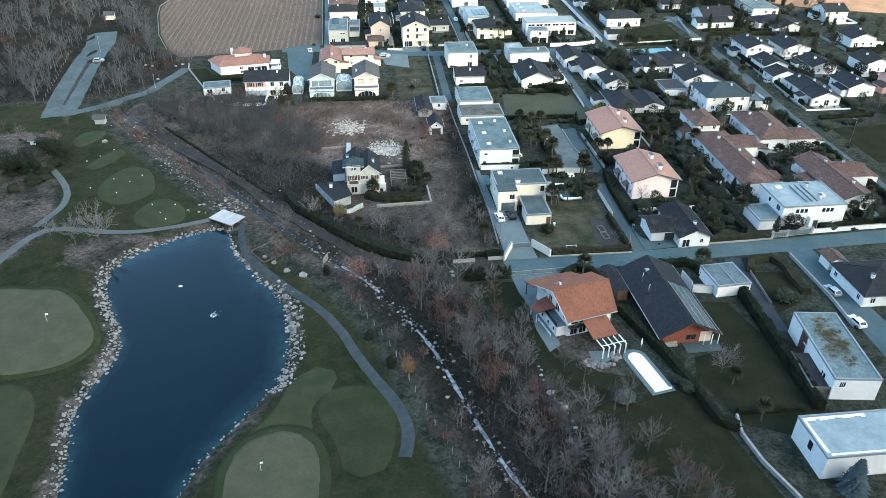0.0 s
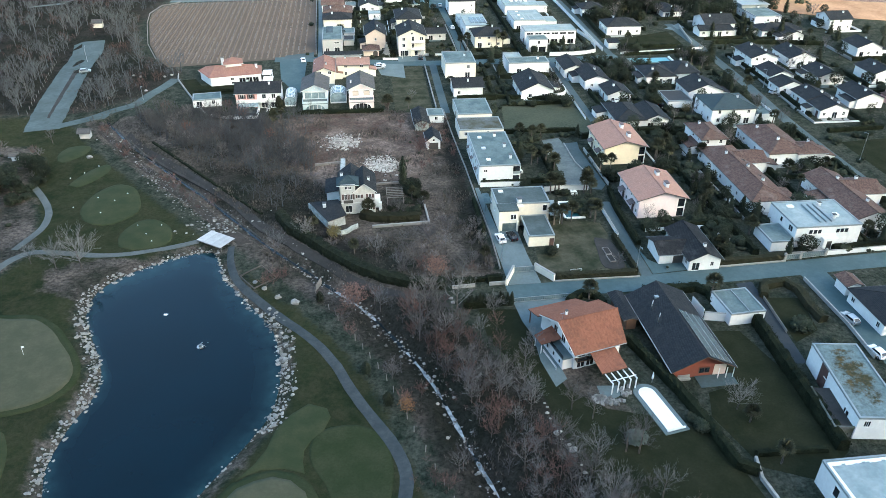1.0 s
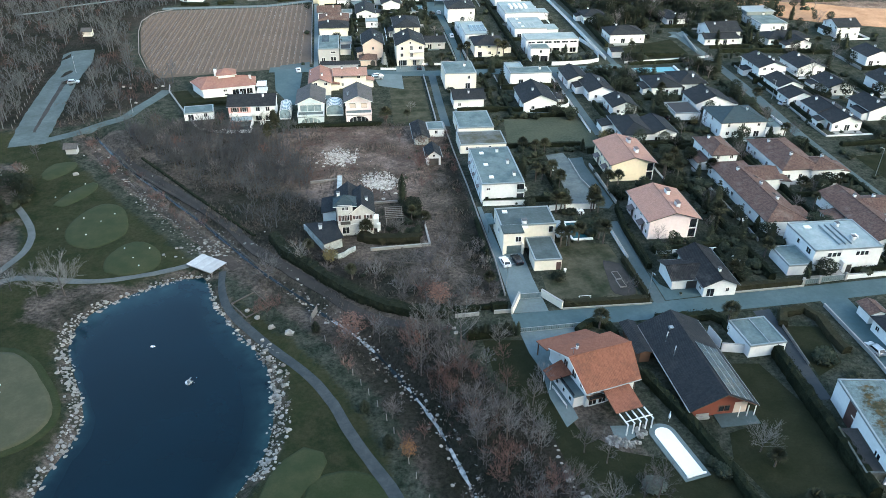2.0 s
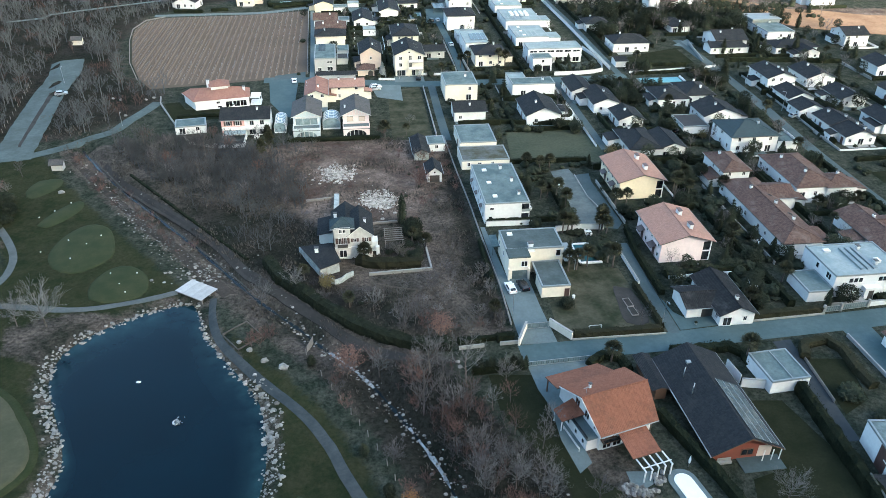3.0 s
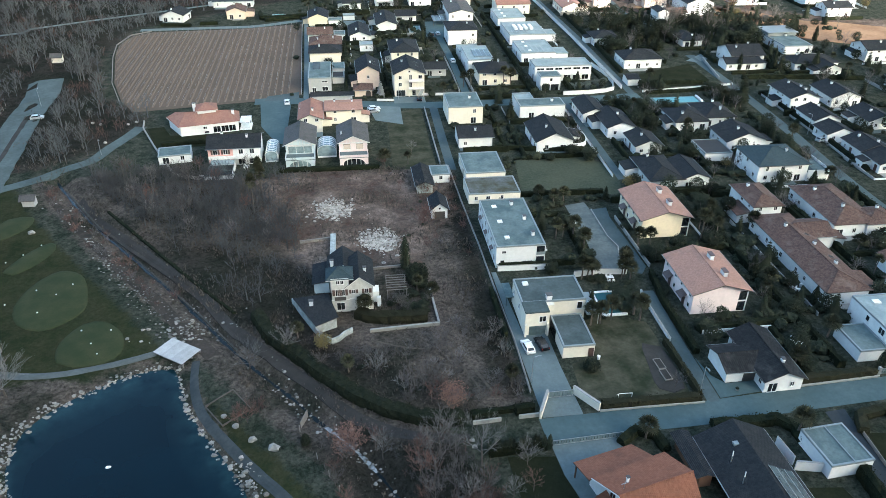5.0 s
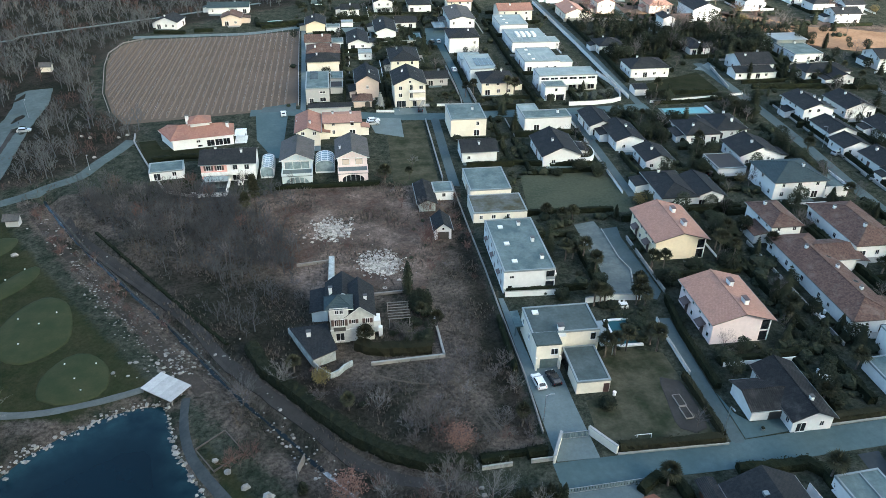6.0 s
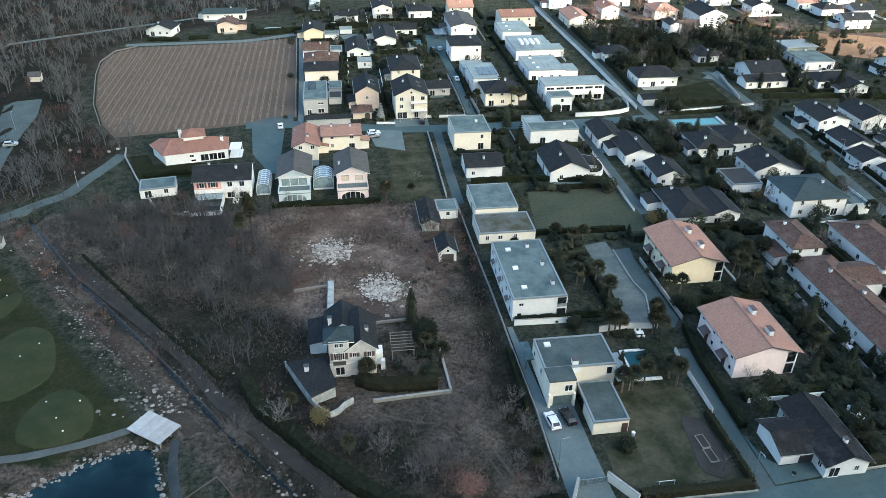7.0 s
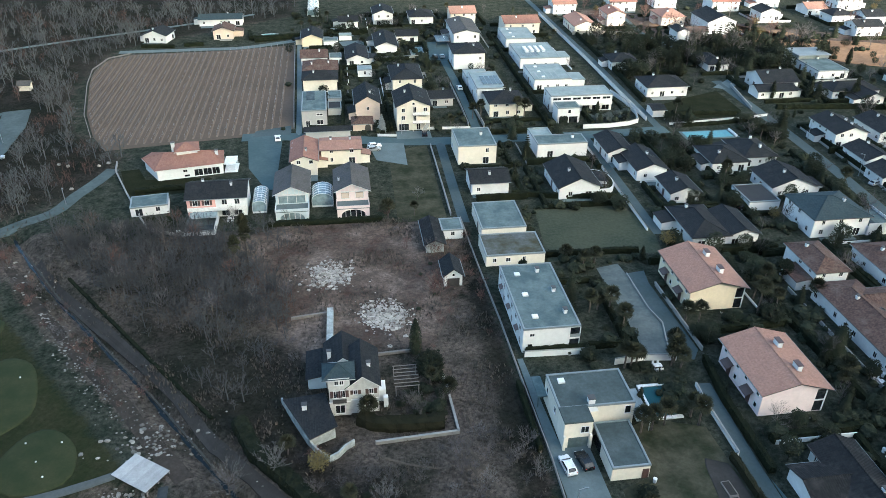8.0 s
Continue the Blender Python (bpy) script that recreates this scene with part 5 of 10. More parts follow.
def spruce(seed, h, r, mat):
    rng = random.Random(seed)
    s = Shape()
    tiers = 11
    for k in range(tiers):
        t = k / tiers
        rad, z = r * (1 - t) ** 0.85 + 0.1, 0.35 + t * h * 0.95
        m = int(9 + 9 * (1 - t))
        for i in range(m):
            a = TAU * i / m + rng.uniform(-0.15, 0.15) + k
            q = Vector((math.cos(a), math.sin(a), 0))
            p, e = Vector((0, 0, z + 0.25 * rad)), q * rad * rng.uniform(0.8, 1.1) + Vector((0, 0, z - 0.18 * rad))
            o = Vector((-q.y, q.x, 0)) * rad * 0.26
            mid = (p + e) / 2
            s.face((p, mid - o, e, mid + o))
            leaf_cloud(s, rng, [p + (e - p) * rng.uniform(0.3, 1) + o * rng.uniform(-1, 1) for _ in range(7)], 0.17, flat=0.8)
    s.tube((0, 0, h * 0.9), (0, 0, h * 1.04), 0.07, 0.01, 5)
    return [("trunk", Shape().tube((0, 0, -0.3), (0, 0, h * 0.9), 0.16, 0.04).mesh("trunk", BARK)), ("crown", s.mesh("crown", mat))]


proto("cypress", "cypress", "tall slim dark-green cypress", "tree", cypress(95, 8.5, 1.1, BUSH, 900))
proto("column", "columnar_conifer", "slim dark columnar conifer", "tree", cypress(96, 6.5, 1.0, BUSH, 700))
proto("smallcone", "small_conifer", "small dark cone-shaped conifer on grass", "tree", cypress(97, 2.6, 0.85, BUSH, 350))
proto("spruce", "spruce", "dark green garden spruce", "tree", spruce(98, 9, 2.4, BUSH))
proto("palecone", "silver_conifer", "pale silvery garden conifer by a street", "tree", spruce(94, 6.2, 2.0, PALE_NEEDLE))
proto("bluespruce", "spruce", "blue-grey spruce beside a white house", "tree", spruce(99, 7.5, 3.0, SPRUCE))


def palm(seed, h, fans, size):
    rng = random.Random(seed)
    t, s = Shape(), Shape()
    p = Vector((0, 0, -0.3))
    for k in range(5):
        q = Vector((rng.uniform(-.08, .08), rng.uniform(-.08, .08), h * (k + 1) / 5))
        t.tube(p, q, 0.20 - 0.01 * k, 0.19 - 0.01 * k, 7, caps=False)
        p = q
    top = p
    for i in range(fans):
        a = i * 2.4 + rng.uniform(-0.3, 0.3)
        e = 1.45 - 1.95 * (i / fans) + rng.uniform(-0.2, 0.2)
        w = Vector((math.cos(a) * math.cos(e), math.sin(a) * math.cos(e), math.sin(e)))
        base = top + w * size * rng.uniform(0.32, 0.5)
        s.tube(top, base, 0.03, 0.02, 3, caps=False)
        o = Vector((-math.sin(a), math.cos(a), 0))
        n = w.cross(o)
        for j in range(9):
            b = -1.5 + 3.0 * j / 8
            r = w * math.cos(b) + o * math.sin(b)
            tip = base + r * size * (0.66 - 0.08 * abs(b)) + Vector((0, 0, -0.07 * size)) + n * rng.uniform(-.05, .05)
            side = (o * math.cos(b) - w * math.sin(b)) * size * 0.06
            mid = base + r * size * 0.36
            s.face((base, mid - side, tip, mid + side))
    return [("trunk", t.mesh("trunk", BARK)), ("fronds", s.mesh("fronds", PALM))]


for i, (h, f, z) in enumerate(((4.4, 30, 1.95), (3.0, 28, 1.85), (6.0, 30, 1.95))):
    proto(f"palm{i}", "fan_palm", "fan palm with a shaggy slim trunk", "palm", palm(110 + i, h, f, z))


# ---------------------------------------------------------------- street things
def street_lamp(x, y, turn=0, h=6.5):
    L = thing("street_lamp", "grey steel street lamp with a short arm", "lamp", pose(x, y, land_at(x, y), 0, 0, turn), "street lamps")
    part("pole", Shape().tube((0, 0, -0.5), (0, 0, h), 0.085, 0.05, 8).tube((0, 0, 0), (0, 0, 0.8), 0.11, 0.11, 8), STEEL, L)
    part("arm", Shape().tube((0, 0, h - 0.05), (0.9, 0, h + 0.18), 0.045, 0.04, 6), STEEL, L)
    part("head", Shape().prism([(0.75, -0.14), (1.45, -0.10), (1.5, 0), (1.45, 0.10), (0.75, 0.14)], h + 0.14, h + 0.27), PARAPET, L)
    return L


def car(label, x, y, turn, paint, kind="hatch"):
    C = thing("car", label, "car", pose(x, y, land_at(x, y) + 0.08, 0, 0, turn), "parked cars")
    L, W = 4.3, 1.78
    side = [(-2.1, 0.32), (2.08, 0.32), (2.15, 0.62), (2.0, 0.80), (1.05, 0.95), (0.35, 1.42), (-1.45, 1.46), (-2.02, 1.02), (-2.15, 0.70)]
    s = Shape()
    n = len(side)
    for y0, k in ((-W / 2, 0.0), (-W / 2 + 0.06, 0.03), (W / 2 - 0.06, 0.03), (W / 2, 0.0)):
        for px, pz in side:
            tuck = 0.16 * max(0.0, pz - 0.95) / 0.5
            s.v.append((px, y0 - math.copysign(tuck, y0), pz + (k if pz > 0.9 else 0)))
    for r in range(3):
        for i in range(n):
            j = (i + 1) % n
            s.f.append((r * n + j, r * n + i, (r + 1) * n + i, (r + 1) * n + j))
    s.f += [tuple(range(n)), tuple(3 * n + i for i in reversed(range(n)))]
    s.m = [0] * len(s.f)
    part("body", s, paint, C)
    part("windscreen", Shape().face([(1.06, -0.72, 0.985), (1.06, 0.72, 0.985), (0.40, 0.60, 1.425), (0.40, -0.60, 1.425)]), PANE, C)
    part("rear_window", Shape().face([(-2.0, 0.66, 1.07), (-2.0, -0.66, 1.07), (-1.52, -0.58, 1.44), (-1.52, 0.58, 1.44)]), PANE, C)
    for sy in (-1, 1):
        part("side_window", Shape().face([(0.85, sy * 0.885, 1.0), (-1.75, sy * 0.885, 1.03), (-1.4, sy * 0.755, 1.39), (0.30, sy * 0.765, 1.37)][::sy]), PANE, C)
        part("headlight", Shape().box(1.98, sy * 0.62 - 0.16, 0.62, 2.14, sy * 0.62 + 0.16, 0.76), TRIM, C)
        part("tail_light", Shape().box(-2.14, sy * 0.72 - 0.07, 0.78, -2.02, sy * 0.72 + 0.07, 0.94), LAMP_RED, C)
        part("mirror", Shape().box(0.72, sy * 0.97 - 0.09, 0.95, 0.86, sy * 0.97 + 0.09, 1.08), paint, C)
        for px in (-1.3, 1.32):
            w = part("wheel", Shape().tube((px, sy * 0.72, 0.31), (px, sy * 0.91, 0.31), 0.31, 0.31, 14), RUBBER, C)
            part("rim", Shape().tube((px, sy * 0.905, 0.31), (px, sy * 0.925, 0.31), 0.20, 0.18, 10), STEEL, w)
    return C

# ---------------------------------------------------------------- houses
# the middle column beside the field
Y = house("cream-yellow flat-roofed modern villa with a carport", 40.5, 175.9, 13.6, 8.8, 5.8, "flat", wall="cream", chimneys=0, sides="", skylights=0, dress=False, deck=DECK_SLATE)
part("porch_block", Shape().box(-6.8, -8.0, -1.0, -1.9, -4.4, 5.55), WALLS["cream"], Y)
part("porch_roof", Shape().box(-6.86, -8.06, 5.55, -1.84, -4.2, 5.86), DECK_SLATE, Y)
part("garage_door", Shape().box(-5.9, -8.06, 0.0, -2.4, -8.0, 2.3), DECK, Y, "grey garage door")
for x in (-6.7, -2.1):
    part("pillar", Shape().box(x - 0.2, -8.6, -0.3, x + 0.2, -8.0, 3.0), WALLS["cream"], Y)
add_window(Y, pose(-3.2, -8.0, 4.0), 1.3, 1.3, 1)
add_window(Y, pose(5.6, -4.4, 4.2), 1.0, 1.6, 0)
chimney(Y, -0.9, -3.4, 5.7, 1.1, 1.1, 0.8)
q = part("skylight", Shape().box(-0.6, -0.6, 0, 0.6, 0.6, 0.3), TRIM, Y, at=pose(-4.6, 2.4, 5.68))
part("pane", Shape().box(-0.5, -0.5, 0.3, 0.5, 0.5, 0.36), COVER, q)
for u in (-2.6, 2.4):
    add_window(Y, side_pose("W", 13.6, 8.8, u, 3.6), 0.8, 1.2, 0)
part("stair_tower", Shape().box(-2.0, -5.6, -0.5, -0.2, -4.4, 5.5), WALLS["cream"], Y)
part("side_roof", Shape().box(-8.6, 2.2, 2.5, -6.86, 7.6, 2.75).box(-8.5, 2.4, -0.5, -8.35, 2.55, 2.5), DECK, Y)
part("terrace_roof", Shape().box(6.86, -6.0, 2.6, 9.6, 2.0, 2.8).box(9.4, -5.9, -0.5, 9.55, -5.75, 2.6), PARAPET, Y)
port = house("flat-roofed cream carport wing of a villa", 42.8, 165.1, 6.4, 10.3, 3.0, "flat", wall="cream", chimneys=0, name="carport", dress=False, deck=DECK_SLATE)
add_door(port, side_pose("S", 6.4, 10.3, 2.5, 0), 0.9, 2.0)
# dark glass slab on the closed wall stands for the shade inside the bay
part("bay_shade", Shape().box(-3.23, 0.5, 0.0, -3.2, 4.6, 2.5), PANE, port, "dark panel for the shade of an open bay")

W2 = house("long white two-storey flat-roofed terrace house", 38.6, 205.6, 11.6, 23.4, 5.8, "flat", chimneys=3, skylights=3, sides="", dress=False)
for i in range(6):
    add_window(W2, side_pose("W", 11.6, 23.4, -9.5 + i * 3.7, 4.3), 1.2, 1.3, 1)
    add_window(W2, side_pose("W", 11.6, 23.4, -9.2 + i * 3.7, 1.4), 1.2, 1.6, 1)
for i in range(3):
    part("awning", Shape().face([(-0.95, 0, 0), (0.95, 0, 0), (0.95, -0.8, -0.35), (-0.95, -0.8, -0.35)]).face([(-0.95, -0.8, -0.42), (0.95, -0.8, -0.42), (0.95, 0, -0.07), (-0.95, 0, -0.07)]), SHUTTER, W2, "dark projecting canopy", at=side_pose("W", 11.6, 23.4, -7.5 + i * 7.4, 3.3))
add_window(W2, side_pose("S", 11.6, 23.4, -4.0, 4.2), 0.9, 0.6, 1)
add_window(W2, side_pose("S", 11.6, 23.4, -4.3, 1.2), 0.9, 1.6, 0)
part("loggia", Shape().box(3.6, -11.78, 2.75, 5.85, -9.5, 2.95).box(3.6, -11.76, 0.1, 3.75, -11.6, 5.4).box(5.75, -11.76, 0.1, 5.9, -11.6, 5.4), TRIM, W2)
for k in (0, 1):
    part("loggia_glass", Shape().box(3.8, -11.73, 0.3 + k * 2.8, 5.7, -11.70, 2.5 + k * 2.8), PANE, W2)
    part("railing", Shape().box(3.8, -11.82, 0.2 + k * 2.8, 5.9, -11.78, 1.0 + k * 2.8), PARAPET, W2)

house("low flat-roofed cream outbuilding with mossy roof", 38.8, 231.2, 14.2, 10.0, 3.0, "flat", wall="cream", deck=DECK_MOSS, chimneys=0, sides="S")
house("low flat-roofed cream bungalow", 38.6, 245.6, 11.4, 14.0, 3.3, "flat", wall="cream", deck=DECK, chimneys=0, sides="WE")
house("small white house with a dark tiled roof", 40.0, 268.0, 11.6, 10.4, 3.6, "gable_x", sides="SW")
house("white two-storey flat-roofed house", 40.0, 290.6, 11.6, 14.0, 6.0, "flat", wall="cream", chimneys=1, sides="SW", density=4)
TL = house("white flat-roofed house with a high parapet", 67.0, 289.2, 15.8, 7.0, 4.6, "flat", deck=DECK, chimneys=1, sides="S", density=5)
part("upper_block", Shape().box(-8.0, 3.4, -0.5, -1.6, 9.4, 4.3), WALLS["white"], TL)
part("upper_rim", Shape().box(-8.06, 9.1, 4.3, -1.54, 9.46, 4.75).box(-8.06, 3.5, 4.3, -7.7, 9.1, 4.75).box(-1.9, 3.5, 4.3, -1.54, 9.1, 4.75), PARAPET, TL)
part("upper_roof", Shape().box(-7.7, 3.5, 4.3, -1.9, 9.1, 4.4), DECK_PALE, TL)
house("white house under a dark gabled roof", 64.0, 265.6, 12.6, 16.8, 3.6, "gable_y", rise=2.6, sides="SW", density=4)

RT = thing("roof_terrace", "curved white-walled planted terrace beside a gabled house", "terrace", pose(72.6, 270, 0))
arc = [(3.6 * math.cos(a), -4 + 6.5 * math.sin(a)) for a in np.linspace(-math.pi / 2, math.pi / 2, 10)]
part("base", Shape().prism([(-2.6, -10.5)] + arc + [(-2.6, 2.5)], -0.5, 1.5), WALLS["white"], RT)
part("planting", Shape().prism([(-2.3, -10.1)] + [(x * 0.92, -4 + (y + 4) * 0.92) for x, y in arc] + [(-2.3, 2.1)], 1.5, 1.62), LAWN, RT)
# houses behind the cross street
G = house("grey rendered cubic house with a flat roof", -8.7, 328.2, 8.2, 19.2, 5.9, "flat", wall="grey", deck=DECK, chimneys=0, sides="", dress=False)
for u, z, w, h in ((-2.2, 1.2, 1.3, 2.0), (1.8, 1.7, 2.0, 1.5), (1.8, 4.4, 1.9, 0.6)):
    add_window(G, side_pose("S", 8.2, 19.2, u, z), w, h, 1)
for k in range(3):
    part("solar_panel", slab([(-1.4, -0.9, 0.1), (1.4, -0.9, 0.1), (1.4, 0.9, 0.9), (-1.4, 0.9, 0.9)], 0.08), SOLAR, G, at=pose(-1.2, 1.5 + k * 2.4, 5.8))
house("dark open carport beside a grey house", -1.9, 332.5, 4.6, 7.0, 2.5, "flat", wall="grey", deck=surface("tar_felt", (0.03, 0.032, 0.035), (0.05, 0.052, 0.055), None), chimneys=0, sides="", name="carport", dress=False)
house("dark open carport behind a grey house", -1.7, 343.0, 4.8, 8.0, 2.7, "flat", wall="grey", deck=DECK, chimneys=0, sides="", name="carport", dress=False)
house("long low shed with a dark roof", -4.4, 310.6, 15.4, 4.6, 2.5, "gable_x", rise=0.6, wall="grey", sides="", name="shed", chimneys=0, dress=False)
house("peach two-storey house with a steep dark gable", 9.3, 329.9, 9.3, 15.8, 6.2, "gable_y", rise=2.4, wall="peach", sides="S", skylights=2, density=4, dress=True)
AP = house("peach arched porch with a dark red roof", 7.0, 316.6, 7.4, 7.0, 2.6, "hip", rise=1.3, wall="peach", tiles="brown", sides="", dress=False, chimneys=0)
arch = [(-0.95, 0.0), (0.95, 0.0)] + [(0.95 * math.cos(a), 1.25 + 0.95 * math.sin(a)) for a in np.linspace(0, math.pi, 10)]
# flat dark faces on the solid wall imitate the shade within the arch
part("archway", Shape().face([(1.7 + u, -2.98, v) for u, v in arch]).face([(1.7 + u, -2.97, v) for u, v in reversed(arch)]), TRIM_DARK, AP, "dark panel for the shade of an open arch")
TC = house("tall cream house with a grey gable and balconies", 23.8, 319.8, 12.0, 16.0, 8.4, "gable_y", rise=2.4, wall="cream", storeys=3, sides="", skylights=2, dress=False)
for u, z, w, h in ((-3.4, 4.4, 1.0, 1.3), (-3.4, 7.0, 1.0, 1.2), (-3.2, 1.2, 3.2, 2.2), (0.4, 4.3, 0.9, 2.0), (0.4, 7.0, 0.9, 2.0), (1.6, 1.2, 1.2, 2.0), (3.9, 7.1, 1.2, 1.2)):
    add_window(TC, pose(u, -7.45, z), w, h, 1)
add_window(TC, pose(0, -7.45, 9.2), 0.7, 0.7, 0)
for z in (2.9, 5.7):
    ledge = part("balcony", Shape().box(-0.4, -8.8, z - 0.18, 5.2, -7.45, z), CONCRETE, TC)
    part("railing", Shape().box(-0.4, -8.8, z, 5.2, -8.74, z + 0.95), TRIM, ledge)
part("outer_stair", slab([(2.2, -9.8, 0.2), (3.6, -9.8, 0.2), (5.2, -8.9, 2.8), (4.0, -8.9, 2.8)], 0.3), CONCRETE, TC)
for x in (-0.3, 5.1):
    part("balcony_post", Shape().box(x - 0.1, -8.75, -0.4, x + 0.1, -8.55, 8.2), WALLS["cream"], TC)
house("cream house under a hipped dark roof", 25.4, 357.8, 12.2, 18.0, 5.4, "hip", wall="cream", sides="SW", tiles="dark", density=4)
house("low dark-roofed house behind a hedge", 35.8, 337.6, 10.0, 8.6, 3.0, "gable_x", wall="grey", sides="S")
house("white house with a pyramid roof and chimney", 57.4, 327.0, 13.4, 13.2, 5.0, "hip", sides="SW", wall="cream", density=3.5)
HP = house("white modern house with roof glazing", 54.2, 343.6, 10.2, 19.0, 6.0, "flat", deck=DECK_PALE, chimneys=0, sides="SW")
for i in range(4):
    for j in range(3):
        part("roof_panel", Shape().box(-2.2 + i * 1.75, -5.5 + j * 3.2, 5.95, -0.6 + i * 1.75, -2.6 + j * 3.2, 6.12), SOLAR, HP)
BB = house("white two-storey block with a long balcony", 84.6, 328.2, 22.4, 9.6, 6.0, "flat", deck=DECK_PALE, chimneys=0, sides="W")
for i in range(6):
    add_window(BB, side_pose("S", 22.4, 9.6, -9 + i * 3.6, 4.75), 2.8, 0.8, 1)
    add_window(BB, side_pose("S", 22.4, 9.6, -9 + i * 3.6, 1.3), 2.6, 1.9, 1)
part("balcony", Shape().box(-10.5, -6.4, 2.7, 10.8, -5.0, 2.9).box(-10.5, -6.4, 2.9, 10.8, -6.3, 3.75), TRIM, BB)
BX = house("white cube raised on pillars", 77.0, 316.2, 7.8, 6.0, 5.4, "flat", base=0.0, wall="white", deck=DECK, chimneys=0, sides="", storeys=1, dress=False)
add_window(BX, side_pose("S", 7.8, 6.0, 0.2, 4.0), 0.9, 1.1, 0)
# the wall reaches the ground; this dark panel paints the shade below the cube
part("undercroft", Shape().box(-3.7, -3.02, -0.2, 3.7, -3.0, 2.2), PANE, BX, "dark panel for the shade of an open undercroft")
for x in (-3.4, 0.0, 3.4):
    part("pillar", Shape().box(x - 0.15, -3.2, -0.2, x + 0.15, -3.03, 2.25), TRIM, BX)
J = house("low white flat-roofed patio house", 80.6, 355.6, 14.4, 18.6, 4.4, "flat", deck=DECK_PALE, chimneys=0, sides="SW", skylights=3)
part("wing_wall", Shape().box(7.22, -7.5, -0.5, 13.0, 1.0, 3.1), WALLS["white"], J)
part("wing_roof", Shape().box(7.23, -7.7, 3.1, 13.2, 1.2, 3.3), DECK_PALE, J)
for k in range(5):
    part("roof_slat", Shape().box(-5.5 + k * 2.0, -7.6, 4.29, -5.1 + k * 2.0, 1.0, 4.36), PARAPET, J)
K = house("low white flat-roofed patio house with roof tubes", 82.6, 384.2, 16.8, 22.0, 4.4, "flat", deck=DECK_PALE, chimneys=0, sides="SW")
part("wing_wall", Shape().box(8.42, -7.5, -0.5, 13.4, 1.0, 3.1), WALLS["white"], K)
part("wing_roof", Shape().box(8.43, -7.7, 3.1, 13.6, 1.2, 3.3), DECK_PALE, K)
for i in range(3):
    part("roof_frame", Shape().box(-8.0 + i * 3.4, -7.6, 4.3, -7.7 + i * 3.4, -3.6, 4.6).box(-6.6 + i * 3.4, -7.6, 4.3, -6.3 + i * 3.4, -3.6, 4.6), PARAPET, K)
for i in range(4):
    part("roof_box", Shape().box(-4.5 + i * 2.4, -3.0, 4.3, -3.2 + i * 2.4, 3.6, 5.2), TRIM, K)
house("low white flat-roofed patio house", 81.2, 411.5, 13.4, 18.5, 4.4, "flat", deck=DECK_PALE, chimneys=0, sides="SW", skylights=3)
house("pale two-storey house with an orange tiled roof", 86.6, 430.0, 17.6, 15.0, 5.6, "gable_x", rise=1.8, wall="cream", tiles="red", sides="S", density=4)
house("low white flat-roofed wing", 53.0, 359.0, 8.8, 9.6, 3.6, "flat", deck=DECK_PALE, chimneys=0, sides="W")
house("white three-storey house with a dark hipped roof", 53.3, 382.3, 13.8, 15.5, 6.6, "hip", sides="SW", rise=1.8, density=3.4)
house("white house with a grey roof and courtyard", 57.6, 419.0, 12.6, 25.0, 6.0, "gable_y", rise=1.4, tiles="grey", sides="SW")
house("pale house with brown tiles", 62.5, 452.0, 13.4, 12.0, 5.0, "gable_x", wall="cream", tiles="pink", sides="S")
house("white house with a low dark gable", 21.4, 409.6, 10.2, 21.0, 3.4, "gable_y", sides="S")
house("low white wing with a dark roof", 32.0, 420.6, 10.8, 9.4, 3.0, "gable_x", sides="S", chimneys=0)
house("white two-storey house with a dark gable", 23.4, 453.5, 10.4, 15.0, 5.6, "gable_y", sides="SE", balcony=True)
house("small white house with a dark pyramid roof", 42.2, 453.8, 12.6, 13.0, 3.6, "hip", sides="SW")
house("small yellow house with a dark gable", -10.4, 420.2, 9.8, 14.4, 3.8, "gable_y", wall="yellow", sides="SE")
house("low white house with a brown roof", -9.2, 391.2, 11.6, 10.4, 3.3, "gable_x", tiles="brown", sides="S", dress=False)
house("low white wing with a flat roof", -0.6, 391.6, 5.0, 6.6, 2.5, "flat", deck=DECK, chimneys=0, sides="", dress=False)
house("low white shed behind a yellow house", -2.2, 415.6, 6.4, 5.0, 2.6, "flat", deck=DECK, chimneys=0, sides="", name="shed", dress=False)
house("low white shed on a paved yard", 4.4, 424.4, 5.6, 4.2, 2.3, "flat", deck=DECK_PALE, chimneys=0, sides="", name="shed", dress=False)
house("cream house with a dark hipped roof", -6.8, 357.9, 13.6, 10.6, 5.0, "hip", wall="cream", sides="S", density=4, dress=False)
house("cream rear house with a brown pyramid roof", -6.6, 370.2, 14.0, 12.4, 5.0, "hip", wall="cream", tiles="brown", sides="", dress=False, chimneys=2)
house("low dark-roofed house between trees", 8.2, 392.6, 9.6, 18.4, 3.0, "gable_y", sides="SE")
house("small white house behind a hedge", 10.6, 372.4, 5.6, 5.6, 2.9, "flat", deck=DECK_PALE, chimneys=0, sides="S", door=False)
house("low dark-roofed house among gardens", 6.5, 448.0, 10.0, 9.0, 3.0, "gable_x", sides="S")

# the sunny houses on the far slope
house("large white house with a dark roof", 181.6, 424.5, 15.0, 20.0, 6.0, "gable_y", rise=2.8, sides="S", density=5, skylights=2)
house("white house with a dark gable", 219.0, 443.0, 11.5, 12.0, 4.2, "gable_y", sides="SW")
house("low house with pale tiles in the sun", 250.0, 452.0, 12.0, 12.0, 3.2, "gable_x", tiles="pink", sides="S")
house("white house with a dark roof", 253.0, 434.0, 13.0, 12.0, 4.2, "hip", sides="SW")
